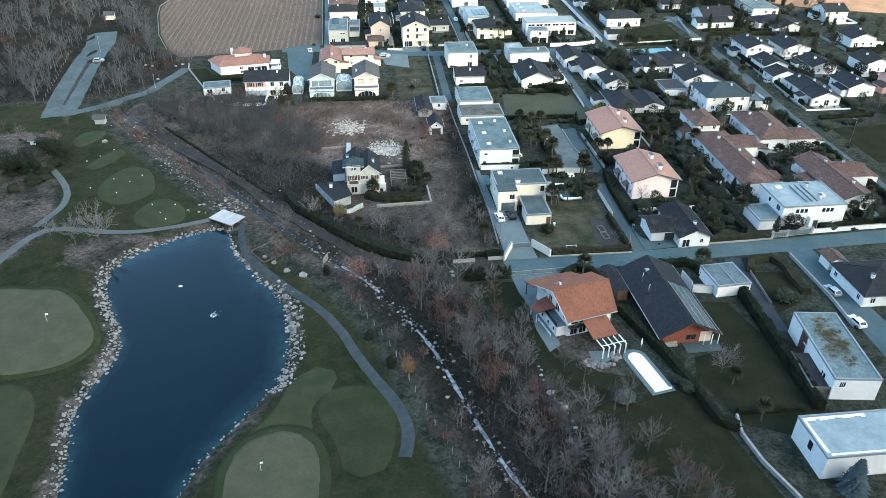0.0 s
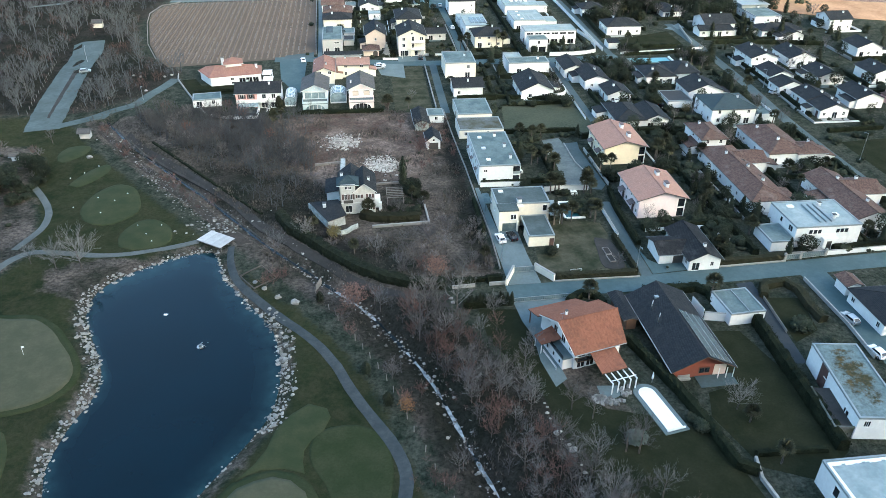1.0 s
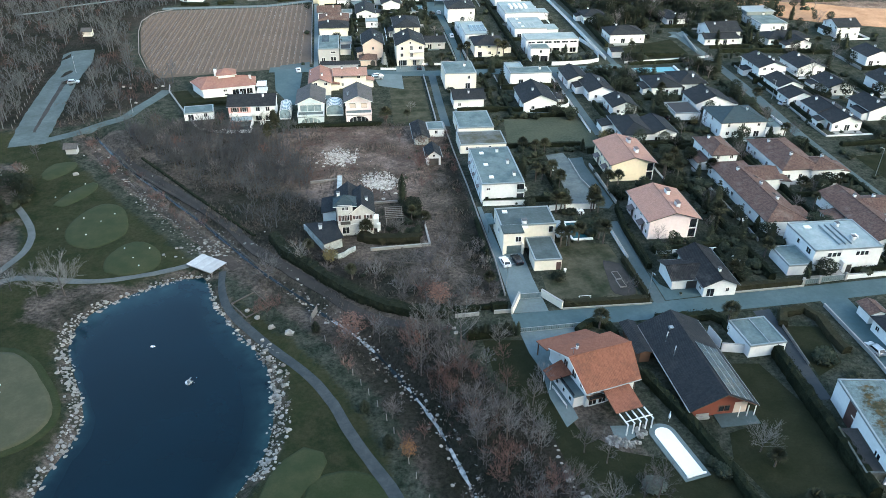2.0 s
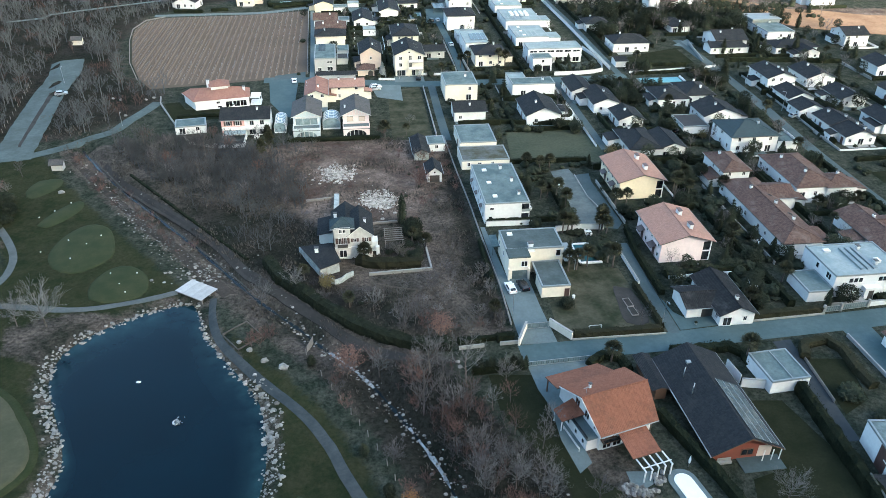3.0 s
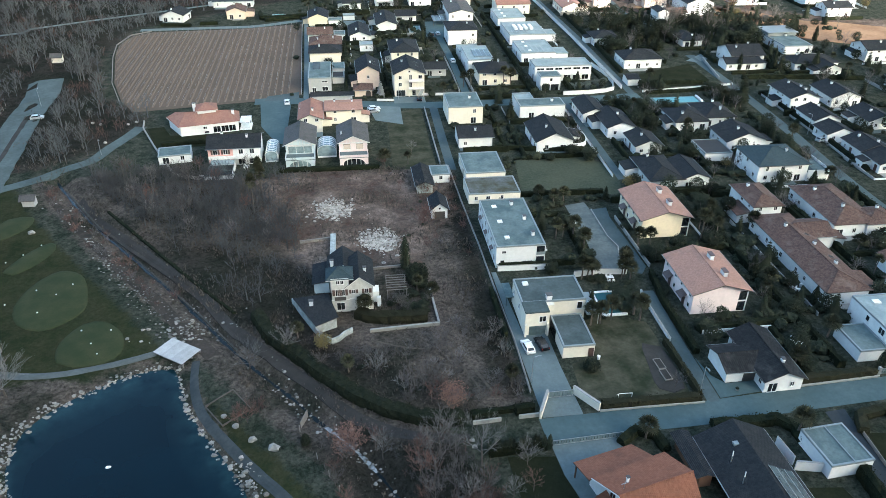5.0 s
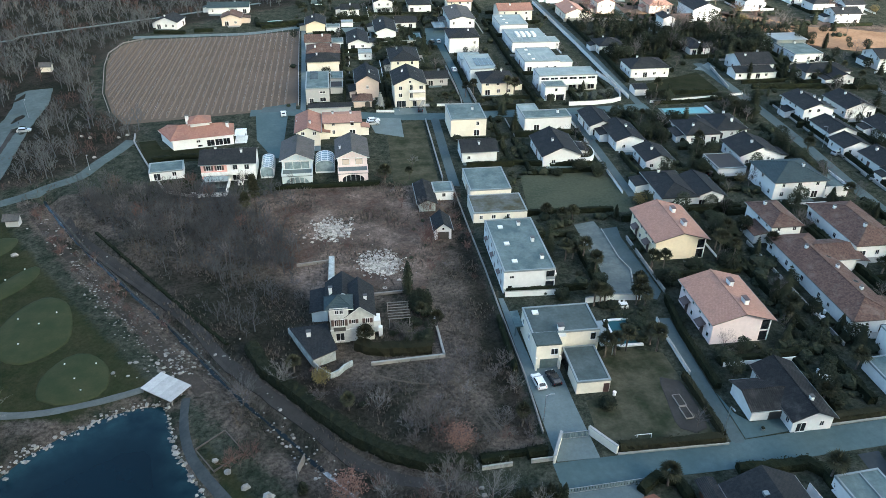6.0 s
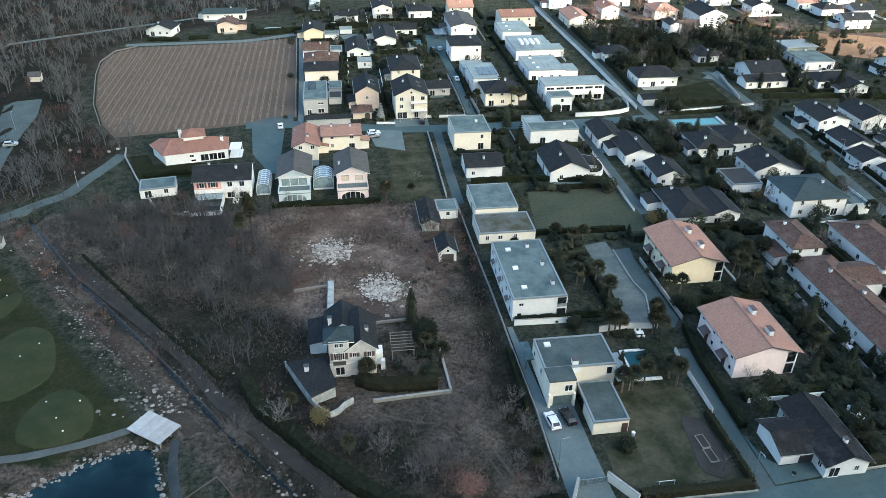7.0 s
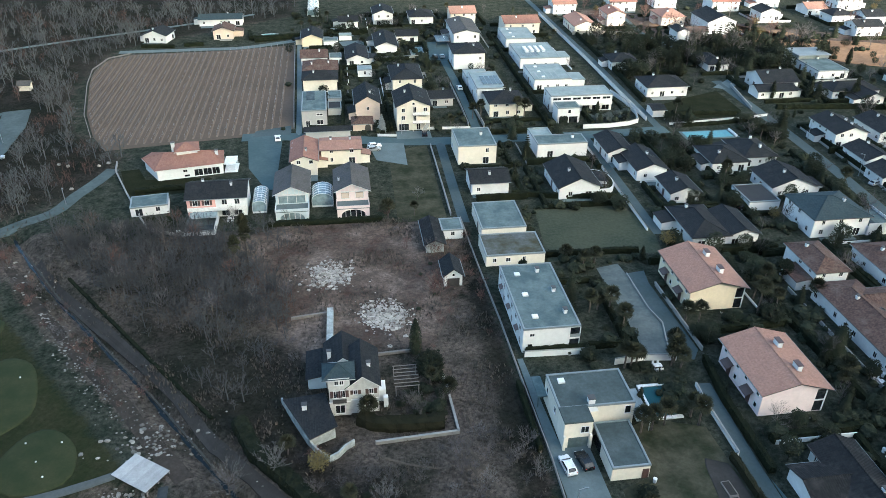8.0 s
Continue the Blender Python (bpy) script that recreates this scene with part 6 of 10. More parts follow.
house("white house with a dark roof on the slope", 250.5, 409.0, 14.5, 11.5, 5.0, "gable_x", sides="SW")
house("white house with a dark roof on the slope", 268.0, 430.0, 12.0, 12.0, 4.2, "gable_x", sides="SW")
LF = house("low long flat-roofed house", 196.6, 360.6, 13.0, 26.0, 3.5, "flat", deck=DECK, chimneys=1, sides="SW")
part("upper_block", Shape().box(-6.0, 3.0, 3.4, 7.6, 13.6, 4.7).box(-6.4, 2.4, 4.7, 8.2, 14.0, 5.0), PARAPET, LF)
house("wide grey-roofed house with chimneys", 166.4, 341.2, 15.2, 14.6, 4.2, "gable_x", tiles="dark", sides="SW", chimneys=2)
house("low wing with a dark roof", 162.0, 332.2, 16.0, 8.4, 2.8, "gable_x", tiles="dark", sides="S", chimneys=0)
house("white house with a dark hipped roof on a lawn", 121.4, 340.8, 16.8, 13.2, 3.9, "hip", sides="SW", density=3)
house("white house with a dark hipped roof", 116.6, 372.6, 12.0, 11.6, 3.6, "hip", sides="SW")
house("small dark house between conifers", 154.0, 369.4, 8.6, 16.0, 3.0, "hip", sides="S")
house("narrow white two-storey house", 157.6, 408.5, 6.8, 10.0, 5.0, "gable_y", sides="SW", dress=False)
house("low house with pale brown tiles", 166.6, 413.0, 12.0, 9.0, 3.0, "gable_x", tiles="brown", sides="S", chimneys=0)
house("pale house with an orange roof", 165.0, 440.0, 13.0, 16.0, 4.4, "hip", tiles="pink", wall="peach", sides="SW")
house("rust-walled house by the street", 136.0, 440.0, 10.0, 14.0, 6.0, "gable_y", wall="peach", tiles="red", sides="SW")
house("pale house with brown tiles in the sun", 117.0, 431.0, 12.0, 20.0, 4.0, "gable_y", wall="cream", tiles="pink", sides="SW")
house("white two-storey house in low sunlight", 205.0, 464.0, 16.0, 13.0, 5.0, "gable_x", tiles="red", sides="SW")
house("white house with tiled roof in low sunlight", 232.0, 470.0, 14.0, 13.0, 5.0, "hip", tiles="red", sides="SW")
house("white house with tiled roof in low sunlight", 150.0, 468.0, 15.0, 12.0, 5.0, "gable_x", tiles="red", sides="SW")
house("white house with tiled roof in low sunlight", 176.0, 474.0, 13.0, 12.0, 5.0, "hip", tiles="pink", sides="SW")
house("white house with tiled roof in low sunlight", 275.0, 462.0, 15.0, 12.0, 5.0, "gable_x", tiles="dark", sides="SW")
house("white house with tiled roof in low sunlight", 118.0, 466.0, 13.0, 12.0, 5.0, "gable_x", tiles="red", sides="SW")

# the rows east of the long street
house("white house with a dark gable and three chimneys", 161.1, 289.4, 12.0, 15.6, 5.0, "gable_y", rise=1.9, sides="SW", chimneys=3)
house("white house with a dark gable", 178.8, 291.6, 12.2, 15.0, 3.6, "gable_y", sides="SW")
house("low white house with a dark gable", 159.8, 271.0, 10.6, 12.4, 3.4, "gable_y", sides="SW")
house("low white wing with a dark gable", 157.8, 258.4, 10.4, 9.0, 3.1, "gable_y", sides="SW", chimneys=0)
house("low white house with a dark roof", 178.2, 269.0, 11.0, 13.0, 3.2, "gable_y", sides="SW")
house("low white house with a dark gable", 160.6, 245.4, 11.0, 11.4, 3.4, "gable_y", sides="SW", chimneys=2)
house("low white wing with a dark gable", 160.8, 235.4, 11.4, 9.4, 3.1, "gable_y", sides="SW", chimneys=2)
house("white house with a dark gable", 178.5, 245.0, 11.0, 13.5, 3.6, "gable_y", sides="SW", chimneys=2)
house("white two-storey house with a dark gable", 224.5, 339.5, 12.0, 13.0, 5.0, "gable_x", sides="SW")
house("white house with a low dark hipped roof", 191.6, 330.0, 20.0, 11.0, 3.2, "hip", sides="S")
house("white gabled front wing with a dark roof", 193.4, 321.0, 9.0, 9.0, 3.2, "gable_y", sides="SW", chimneys=0)
house("white house with a dark gable", 214.0, 300.0, 12.0, 12.0, 4.0, "gable_y", sides="SW")
house("white house with a dark gable", 200.0, 268.0, 12.0, 13.0, 4.0, "gable_y", sides="SW")
house("rose two-storey house with brown tiles", 197.0, 243.0, 14.0, 12.0, 5.2, "gable_x", tiles="brown", wall="rose", sides="SW")
house("white house with a brown roof", 222.0, 262.0, 12.0, 12.0, 4.4, "hip", tiles="brown", sides="SW")
house("dark-roofed bungalow beside a pool", 114.0, 275.8, 12.4, 13.8, 3.2, "hip", tiles="dark", sides="S", chimneys=1)
house("white wing with a dark hipped roof", 125.0, 279.0, 11.6, 14.6, 3.2, "hip", sides="S", chimneys=2)
house("white house with a low dark gable", 123.8, 257.2, 13.8, 12.8, 3.6, "gable_y", sides="SW")
house("black flat-roofed double carport", 111.9, 250.3, 8.8, 10.4, 2.8, "flat", deck=surface("bitumen", (0.035, 0.036, 0.038), (0.05, 0.05, 0.052), None), sides="", chimneys=0, name="carport", dress=False)
T = house("white two-storey house with a slate-blue hipped roof", 123.8, 236.4, 16.2, 14.8, 5.4, "hip", tiles="teal", sides="SW", density=4)
part("terrace", Shape().box(7.6, -7.4, -0.5, 14.6, 3.0, 2.6).box(7.6, -7.4, 2.6, 14.6, -7.25, 3.4).box(14.45, -7.25, 2.6, 14.6, 3.0, 3.4), WALLS["white"], T)
part("terrace_floor", Shape().box(7.6, -7.24, 2.6, 14.44, 3.0, 2.68), DECK, T)
house("white bungalow with a dark hipped roof", 88.4, 236.0, 10.6, 17.0, 3.4, "hip", sides="SW", density=3.2)
house("white gabled wing of a bungalow", 97.0, 234.4, 9.0, 13.6, 3.3, "gable_y", sides="S", chimneys=0)
house("small white house with a dark hipped roof", 92.1, 256.8, 9.4, 11.4, 3.3, "gable_y", sides="SW")
house("white house with a long dark gable", 88.4, 273.8, 10.0, 15.6, 3.5, "gable_y", sides="SW", skylights=1)
house("white house with a dark gable", 83.6, 286.4, 9.0, 14.6, 3.5, "gable_y", sides="SW", chimneys=0)

# the near east
YG = house("pale yellow two-storey house with a red tiled gable", 77.8, 211.2, 13.8, 17.6, 5.4, "gable_y", rise=1.9, wall="yellow", tiles="pink", sides="", chimneys=0, over=0.7, dress=False)
PG = house("pale pink two-storey house with a faded tiled gable", 77.0, 178.6, 13.8, 16.8, 5.4, "gable_y", rise=1.9, wall="pink", tiles="pink", sides="", chimneys=0, over=0.7, dress=False)
for H, w, d in ((YG, 12.4, 16.2), (PG, 12.4, 15.4)):
    for i in range(2):
        c = chimney(H, 2.0, -3.6 + i * 6.8, 5.4 + 1.9 * (1 - 2.0 / 6.2), 0.9, 1.7, 1.2, cap=False)
        part("chimney_lid", Shape().box(-0.55, -0.95, 1.35, 0.55, 0.95, 1.45).box(-0.4, -0.8, 1.2, 0.4, 0.8, 1.35), SHUTTER, c)
        part("porch_canopy", Shape().face([(-1.3, 0, 0.35), (1.3, 0, 0.35), (1.3, -1.5, -0.3), (-1.3, -1.5, -0.3)]).face([(-1.3, -1.5, -0.42), (1.3, -1.5, -0.42), (1.3, 0, 0.23), (-1.3, 0, 0.23)]), SHUTTER, H, "brown tiled door canopy", at=side_pose("W", w, d, -3.9 + 7.6 * i, 2.9))
        add_door(H, side_pose("W", w, d, -3.9 + 7.6 * i, 0), 1.0, 2.1)
        for k, u in enumerate((-6.2, -1.4, 1.8, 6.2)):
            if k % 2 == i:
                add_window(H, side_pose("W", w, d, u, 4.2), 0.8, 0.9, 0)
                add_window(H, side_pose("W", w, d, u, 1.5), 0.8, 1.0, 0)
    part("loggia_post", Shape().box(5.9, -d / 2 - 0.04, 0, 6.2, -d / 2 + 0.2, 5.2).box(4.1, -d / 2 - 0.05, 2.65, 6.2, -d / 2 + 0.1, 2.9), TRIM, H)
    for k in (0, 1):
        part("loggia_glass", Shape().box(4.2, -d / 2 - 0.03, 0.15 + 2.75 * k, 5.9, -d / 2 - 0.01, 2.5 + 2.7 * k), PANE, H)
        for i in range(4):
            add_window(H, side_pose("E", w, d, -6 + i * 4, 1.4 + 2.7 * k), 2.0, 2.0, 1)
house("white two-storey house with brown tiles", 106.8, 213.2, 8.8, 13.8, 5.2, "hip", tiles="brown", sides="SW", chimneys=1)
house("long white house with a worn brown tiled roof", 106.4, 187.6, 11.0, 35.4, 3.7, "hip", rise=1.8, tiles="brown", sides="WS", chimneys=3, skylights=2)
house("white wing with worn brown tiles", 112.6, 197.2, 9.4, 9.4, 3.7, "gable_x", rise=1.5, tiles="brown", sides="E", chimneys=0)
house("low white house with a dark speckled gable roof", 78.0, 153.0, 8.6, 15.6, 3.0, "gable_y", rise=1.7, tiles="speckled", sides="SW", chimneys=1)
DW = house("lower west wing with a dark speckled roof", 72.4, 153.0, 9.0, 8.6, 2.7, "gable_x", rise=1.2, tiles="speckled", sides="", chimneys=0, dress=False)
# closed wall with a dark slab painted for the shade inside the garage
part("garage_shade", Shape().box(-0.6, -3.79, 0.0, 2.6, -3.76, 2.3), TRIM_DARK, DW, "dark panel for the shade of an open garage")
FW = house("white two-storey cube with a pale flat roof", 112.0, 159.4, 16.8, 12.8, 5.7, "flat", deck=DECK_PALE, chimneys=2, sides="", dress=False)
for u in (-4.6, -3.4, -2.3, 2.4, 3.5, 4.6):
    add_window(FW, side_pose("S", 16.8, 12.8, u, 4.2), 0.9, 1.1, 0)
add_window(FW, side_pose("W", 16.8, 12.8, 4.0, 4.2), 1.6, 1.4, 1)
add_window(FW, side_pose("W", 16.8, 12.8, -0.5, 4.2), 0.9, 1.2, 0)
part("entrance", Shape().box(-1.5, -7.9, -0.5, 2.2, -6.41, 2.8), WALLS["white"], FW)
part("entrance_door", Shape().box(-0.6, -7.96, 0.0, 0.6, -7.9, 2.2), TRIM_DARK, FW)
for k in range(3):
    part("roof_rack", Shape().box(-1.6 + k * 1.5, -4.6, 5.6, -1.5 + k * 1.5, 4.4, 5.95).box(-1.6 + k * 1.5, -4.6, 5.95, -0.7 + k * 1.5, 4.4, 6.0), PARAPET, FW, "grey steel rack on the roof")
part("roof_hatch", Shape().box(3.6, -2.2, 5.55, 4.8, -0.8, 6.1).box(-5.6, 3.2, 5.55, -4.0, 4.4, 5.9), TRIM, FW)
part("steps", Shape().box(-5.8, -9.6, -0.2, -1.6, -6.3, 0.5).box(-5.4, -10.2, -0.2, -2.0, -9.6, 0.25), CONCRETE, FW)
house("low white garage with a flat grey roof", 100.3, 156.0, 6.0, 8.4, 2.8, "flat", deck=DECK, chimneys=0, sides="", name="garage", dress=False)
house("long white house with a brown tiled roof", 128.0, 171.6, 10.6, 26.4, 3.5, "gable_y", rise=1.8, tiles="brown", sides="SW", chimneys=2)
house("white wing with brown tiles", 134.0, 176.5, 11.0, 10.0, 3.4, "gable_x", rise=1.6, tiles="brown", sides="S", chimneys=1)
house("white house with wide brown tiled roof", 126.2, 208.7, 12.8, 22.4, 3.8, "hip", tiles="brown", sides="SW", chimneys=2)
house("low wing with worn brown tiles", 133.4, 201.6, 9.6, 9.2, 3.6, "hip", tiles="brown", sides="S", chimneys=1)
house("white house with a dark hipped roof by the road", 110.5, 124.5, 13.6, 13.4, 3.2, "hip", tiles="dark", sides="SW", chimneys=1)
house("small porch with a brown roof", 106.5, 134.5, 4.4, 5.0, 2.8, "gable_y", tiles="brown", sides="", chimneys=0, dress=False)
house("white house at the end of the side road", 114.0, 98.0, 11.0, 12.0, 4.0, "gable_x", tiles="dark", sides="SW")
GM = house("white flat-roofed house with a mossy roof", 87.2, 101.6, 8.4, 19.8, 5.0, "flat", deck=mossy_deck(), turn=-7.5, sides="", chimneys=0, dress=False)
for u, z, w, h in ((6.5, 2.6, 0.8, 1.2), (5.6, 2.6, 0.5, 1.2), (-2.5, 3.4, 0.9, 1.2)):
    add_window(GM, side_pose("W", 8.4, 19.8, u, z), w, h, 0)
add_window(GM, side_pose("S", 8.4, 19.8, -2.6, 3.6), 1.0, 1.2, 2)
part("dark_bay", Shape().box(-4.28, 2.2, 0.0, -4.2, 4.8, 4.6), SHUTTER, GM, "dark brown recessed bay")
part("terrace_roof", Shape().box(-7.6, -9.6, -0.5, -4.2, 0.5, 2.2).box(-7.7, -9.7, 2.2, -7.4, 0.5, 2.6).box(-7.4, -9.7, 2.2, -4.22, -9.4, 2.6), DECK_MOSS, GM)
part("court_floor", Shape().box(-7.3, -9.3, 2.2, -4.3, 0.4, 2.26), DIRT, GM, "dark littered court")
NW = house("white flat-roofed house with a torn white roof edge", 79.6, 79.6, 18.6, 9.2, 5.0, "flat", deck=DECK_PALE, sides="", chimneys=0, dress=False)
rng = random.Random(5)
for k, (a, b) in enumerate((((-8.9, 3.9), (2.0, 4.0)), ((-8.7, 3.6), (-8.5, -3.6)), ((-8.4, -4.0), (4.0, -4.1)))):
    s = Shape()
    a, b = Vector(a), Vector(b)
    m = 16
    o = Vector((-(b - a).y, (b - a).x)).normalized()
    for i in range(m):
        p, q = a + (b - a) * (i / m), a + (b - a) * ((i + 1) / m)
        w1 = 0.28 + 0.4 * rng.random()
        s.prism([tuple(p - o * w1), tuple(q - o * w1 * 0.9), tuple(q + o * 0.15), tuple(p + o * 0.15)][::1], 4.89, 4.97 + 0.03 * rng.random())
    part("roof_edging", s, SNOW, NW, "torn white sheet along the roof edge")
add_window(NW, side_pose("W", 18.6, 9.2, 0.2, 3.1), 1.2, 1.9, 0)
part("loggia_glass", Shape().box(4.5, -4.66, 0.4, 9.0, -4.62, 4.3), PANE, NW)

# west cluster
O = thing("house", "low white house with a red roof and a square lantern tower", "house", pose(-45, 288, 0))
TAKEN.append((-59, 281, -34, 296))
eave = [(-8.2, -6.3), (10.7, -2.7), (9.6, 6.5), (-11.5, 7.6), (-13.6, 3.3)]
ridge_l, ridge_r = (-6.6, 1.6, 5.5), (6.2, 2.2, 5.5)
roof_s = Shape()
E5 = [(x, y, 3.35) for x, y in eave]
for q in ((E5[0], E5[1], ridge_r, ridge_l), (E5[1], E5[2], ridge_r), (E5[2], E5[3], ridge_l, ridge_r), (E5[3], E5[4], ridge_l), (E5[4], E5[0], ridge_l)):
    roof_s.face(q)
roof_s.prism(eave, 3.12, 3.34, 1)
top = part("roof", roof_s, [ROOFS["red"], TRIM], O)
for a, b in ((ridge_l, ridge_r), (E5[0], ridge_l), (E5[1], ridge_r), (E5[2], ridge_r), (E5[3], ridge_l), (E5[4], ridge_l)):
    part("ridge_cap", Shape().tube(a, b, 0.12, 0.12, 5), ROOFS["red"], top)
part("wall", Shape().prism([(x * 0.94, y * 0.9) for x, y in eave], -1.0, 3.15), WALLS["white"], O)
turn_s = math.degrees(math.atan2(3.6 * 0.9, 18.9 * 0.94))
for u, w, h, z, b in ((0.62, 2.2, 2.0, 1.3, 1), (0.76, 2.2, 2.0, 1.3, 1), (0.89, 2.0, 2.0, 1.3, 1), (0.42, 1.1, 0.7, 2.2, 1), (0.44, 1.4, 0.6, 0.7, 0)):
    add_window(O, pose(-8.2 * 0.94 + 18.9 * 0.94 * u, -6.3 * 0.9 + 3.6 * 0.9 * u, z, 0, 0, turn_s), w, h, b)
lt = part("lantern", Shape().box(-2.9, -2.6, 3.4, 2.9, 2.6, 6.3), WALLS["white"], O, at=pose(-0.4, 3.4, 0, 0, 0, 10))
part("lantern_roof", Shape().face([(-3.6, -3.3, 6.3), (3.6, -3.3, 6.3), (0, 0, 8.0)]).face([(3.6, -3.3, 6.3), (3.6, 3.3, 6.3), (0, 0, 8.0)]).face([(3.6, 3.3, 6.3), (-3.6, 3.3, 6.3), (0, 0, 8.0)]).face([(-3.6, 3.3, 6.3), (-3.6, -3.3, 6.3), (0, 0, 8.0)]).box(-3.6, -3.3, 6.12, 3.6, 3.3, 6.29, 1), [ROOFS["red"], TRIM], lt)
chimney(O, -4.2, 3.6, 5.4, 0.9, 0.9, 2.2)
chimney(O, 8.2, 1.5, 4.4, 0.8, 0.8, 1.2)
part("side_porch", Shape().box(10.2, -2.0, -0.4, 14.0, 4.0, 0.1).box(10.4, -1.9, 2.5, 13.8, 3.8, 2.65).box(13.5, -1.8, 0.1, 13.7, -1.6, 2.5).box(13.5, 3.5, 0.1, 13.7, 3.7, 2.5), TRIM, O)
RW = house("two-storey house, half rose and half white, with a dark roof", -33.4, 264.0, 16.0, 11.4, 5.5, "gable_x", rise=2.0, wall="white", sides="", chimneys=2, dress=False)
part("awning", slab([(-6.6, -9.6, 2.2), (0.2, -9.6, 2.2), (0.2, -6.9, 2.5), (-6.6, -6.9, 2.5)], 0.08), [DECK_PALE, TRIM], RW, "pale grey terrace awning")
part("terrace", Shape().box(-7.8, -14.6, -0.4, 0.2, -5.2, 0.1), PAVING, RW)
part("terrace_wall", Shape().box(-7.9, -14.8, -0.4, 0.3, -14.6, 0.9).box(0.1, -14.6, -0.4, 0.3, -6.0, 1.8).box(-9.6, -13.0, -0.4, -7.9, -12.8, 0.8), WALLS["white"], RW)
part("plunge_pool", Shape().box(-6.4, -14.0, 0.1, -0.4, -10.2, 0.35), SOLAR, RW, "dark pool cover")
part("rose_wall", Shape().box(-7.5, -5.19, 0.0, -0.3, -5.14, 5.4), WALLS["rose"], RW)
for i, u in enumerate((-5.4, -2.4, 2.0, 5.2)):
    add_window(RW, pose(u, -5.19 if u < 0 else -5.15, 4.2), 1.2, 1.4, 1, u < 0)
    add_window(RW, pose(u, -5.19 if u < 0 else -5.15, 1.3), 1.9, 2.1, 1)
part("balcony", Shape().box(-7.2, -6.9, 2.6, 7.2, -5.2, 2.8).box(-7.2, -6.9, 2.8, 7.2, -6.82, 3.7), TRIM, RW)
def twin_house(label, x, wall, wide_glass):
    """A gabled house with a timbered gable, a glazed loggia and an arched garden porch under its balcony."""
    H = thing("house", label, "house", pose(x, 258.7, 0))
    TAKEN.append((x - 4.9, 254.0, x + 4.9, 272.5))
    along = pose(0, 6.5, 0, 0, 0, 90)
    part("wall", gable_body(13.0, 8.4, 5.8, 1.9, False), WALLS[wall], H, at=along)
    shape, z0, caps = pitched(13.0, 8.4, 5.8, 1.9, 0.75, False)
    top = part("roof", shape, [ROOFS["grey"], TRIM], H, at=along)
    for c in caps:
        part("ridge_cap", c, ROOFS["grey"], top)
    lattice = Shape().box(-4.5, -0.7, 5.62, 4.5, -0.58, 5.8)
    for k in range(-4, 5):
        u = k * 0.95
        lattice.box(u - 0.06, -0.69, 5.8, u + 0.06, -0.59, 5.75 + max(0.1, 1.9 * (1 - abs(u) / 4.2)))
    part("gable_timber", lattice, TRIM, H, "white timber lattice in the gable")
    arch = [(3.1 * math.cos(math.pi * i / 12), 0.7 + 1.5 * math.sin(math.pi * i / 12)) for i in range(13)]
    front = Shape()
    for (u0, v0), (u1, v1) in zip(arch[:-1], arch[1:]):
        front.face([(u1, -4.3, v1), (u0, -4.3, v0), (u0, -4.3, 2.45), (u1, -4.3, 2.45)])
        front.face([(u0, -4.05, v0), (u1, -4.05, v1), (u1, -4.3, v1), (u0, -4.3, v0)][::-1])
    for a, b in ((-4.2, -3.1), (3.1, 4.2)):
        front.box(a, -4.3, -0.5, b, -4.05, 2.45)
    for e in (-4.2, 3.95):
        front.box(e, -4.05, -0.5, e + 0.25, 0.0, 2.45)
    porch = part("porch", front, WALLS[wall], H, "rendered porch with a wide arch")
    part("porch_glass", Shape().box(-3.3, -3.9, 0.0, 3.3, -3.86, 2.3), PANE if not wide_glass else GREENHOUSE, porch)
    for u in (-2.0, -0.7, 0.7, 2.0):
        part("glazing_bar", Shape().box(u - 0.06, -4.0, 0.0, u + 0.06, -3.92, 2.2), TRIM, porch)
    part("balcony", Shape().box(-4.3, -4.4, 2.45, 4.3, -0.01, 2.65), PAVING, H)
    part("parapet", Shape().box(-4.3, -4.4, 2.65, 4.3, -4.22, 3.35).box(-4.3, -4.22, 2.65, -4.12, -0.05, 3.35).box(4.12, -4.22, 2.65, 4.3, -0.05, 3.35), WALLS[wall], H)
    if wide_glass:
        w = part("loggia_frame", Shape().box(-3.6, -0.14, 2.9, -3.45, 0.02, 5.2).box(3.45, -0.14, 2.9, 3.6, 0.02, 5.2).box(-3.45, -0.14, 5.05, 3.45, 0.02, 5.2).box(-1.2, -0.14, 2.9, -1.1, 0.02, 5.05).box(1.1, -0.14, 2.9, 1.2, 0.02, 5.05), TRIM, H)
        part("loggia_glass", Shape().box(-3.45, -0.06, 2.9, 3.45, 0.01, 5.05), GREENHOUSE, w, "pale glazing of a loggia")
    else:
        for u in (-1.9, 1.9):
            w = add_window(H, pose(u, 0, 4.3), 2.0, 1.7, 0)
            part("blind", Shape().box(-0.95, -0.05, -0.8, 0.95, -0.03, 0.7), WALLS["peach"], w, "lowered peach blind")
    for e, m in (("W", -90), ("E", 90)):
        for v in (3.0, 6.5, 10.0):
            add_window(H, pose(-4.2 if e == "W" else 4.2, v, 4.2, 0, 0, m), 0.9, 1.2, 0)
    return H


twin_house("pale blue-white two-storey house with a grey gable", -14.1, "blue", True)
PK = twin_house("pale pink two-storey house with a grey gable", 1.7, "pink", False)
chimney(PK, -3.4, 5.0, 6.3, 0.5, 0.5, 0.9)
house("cream house with a red tiled roof", -11.4, 288.5, 8.4, 16.0, 4.8, "gable_y", rise=1.5, wall="cream", tiles="red", sides="SW")
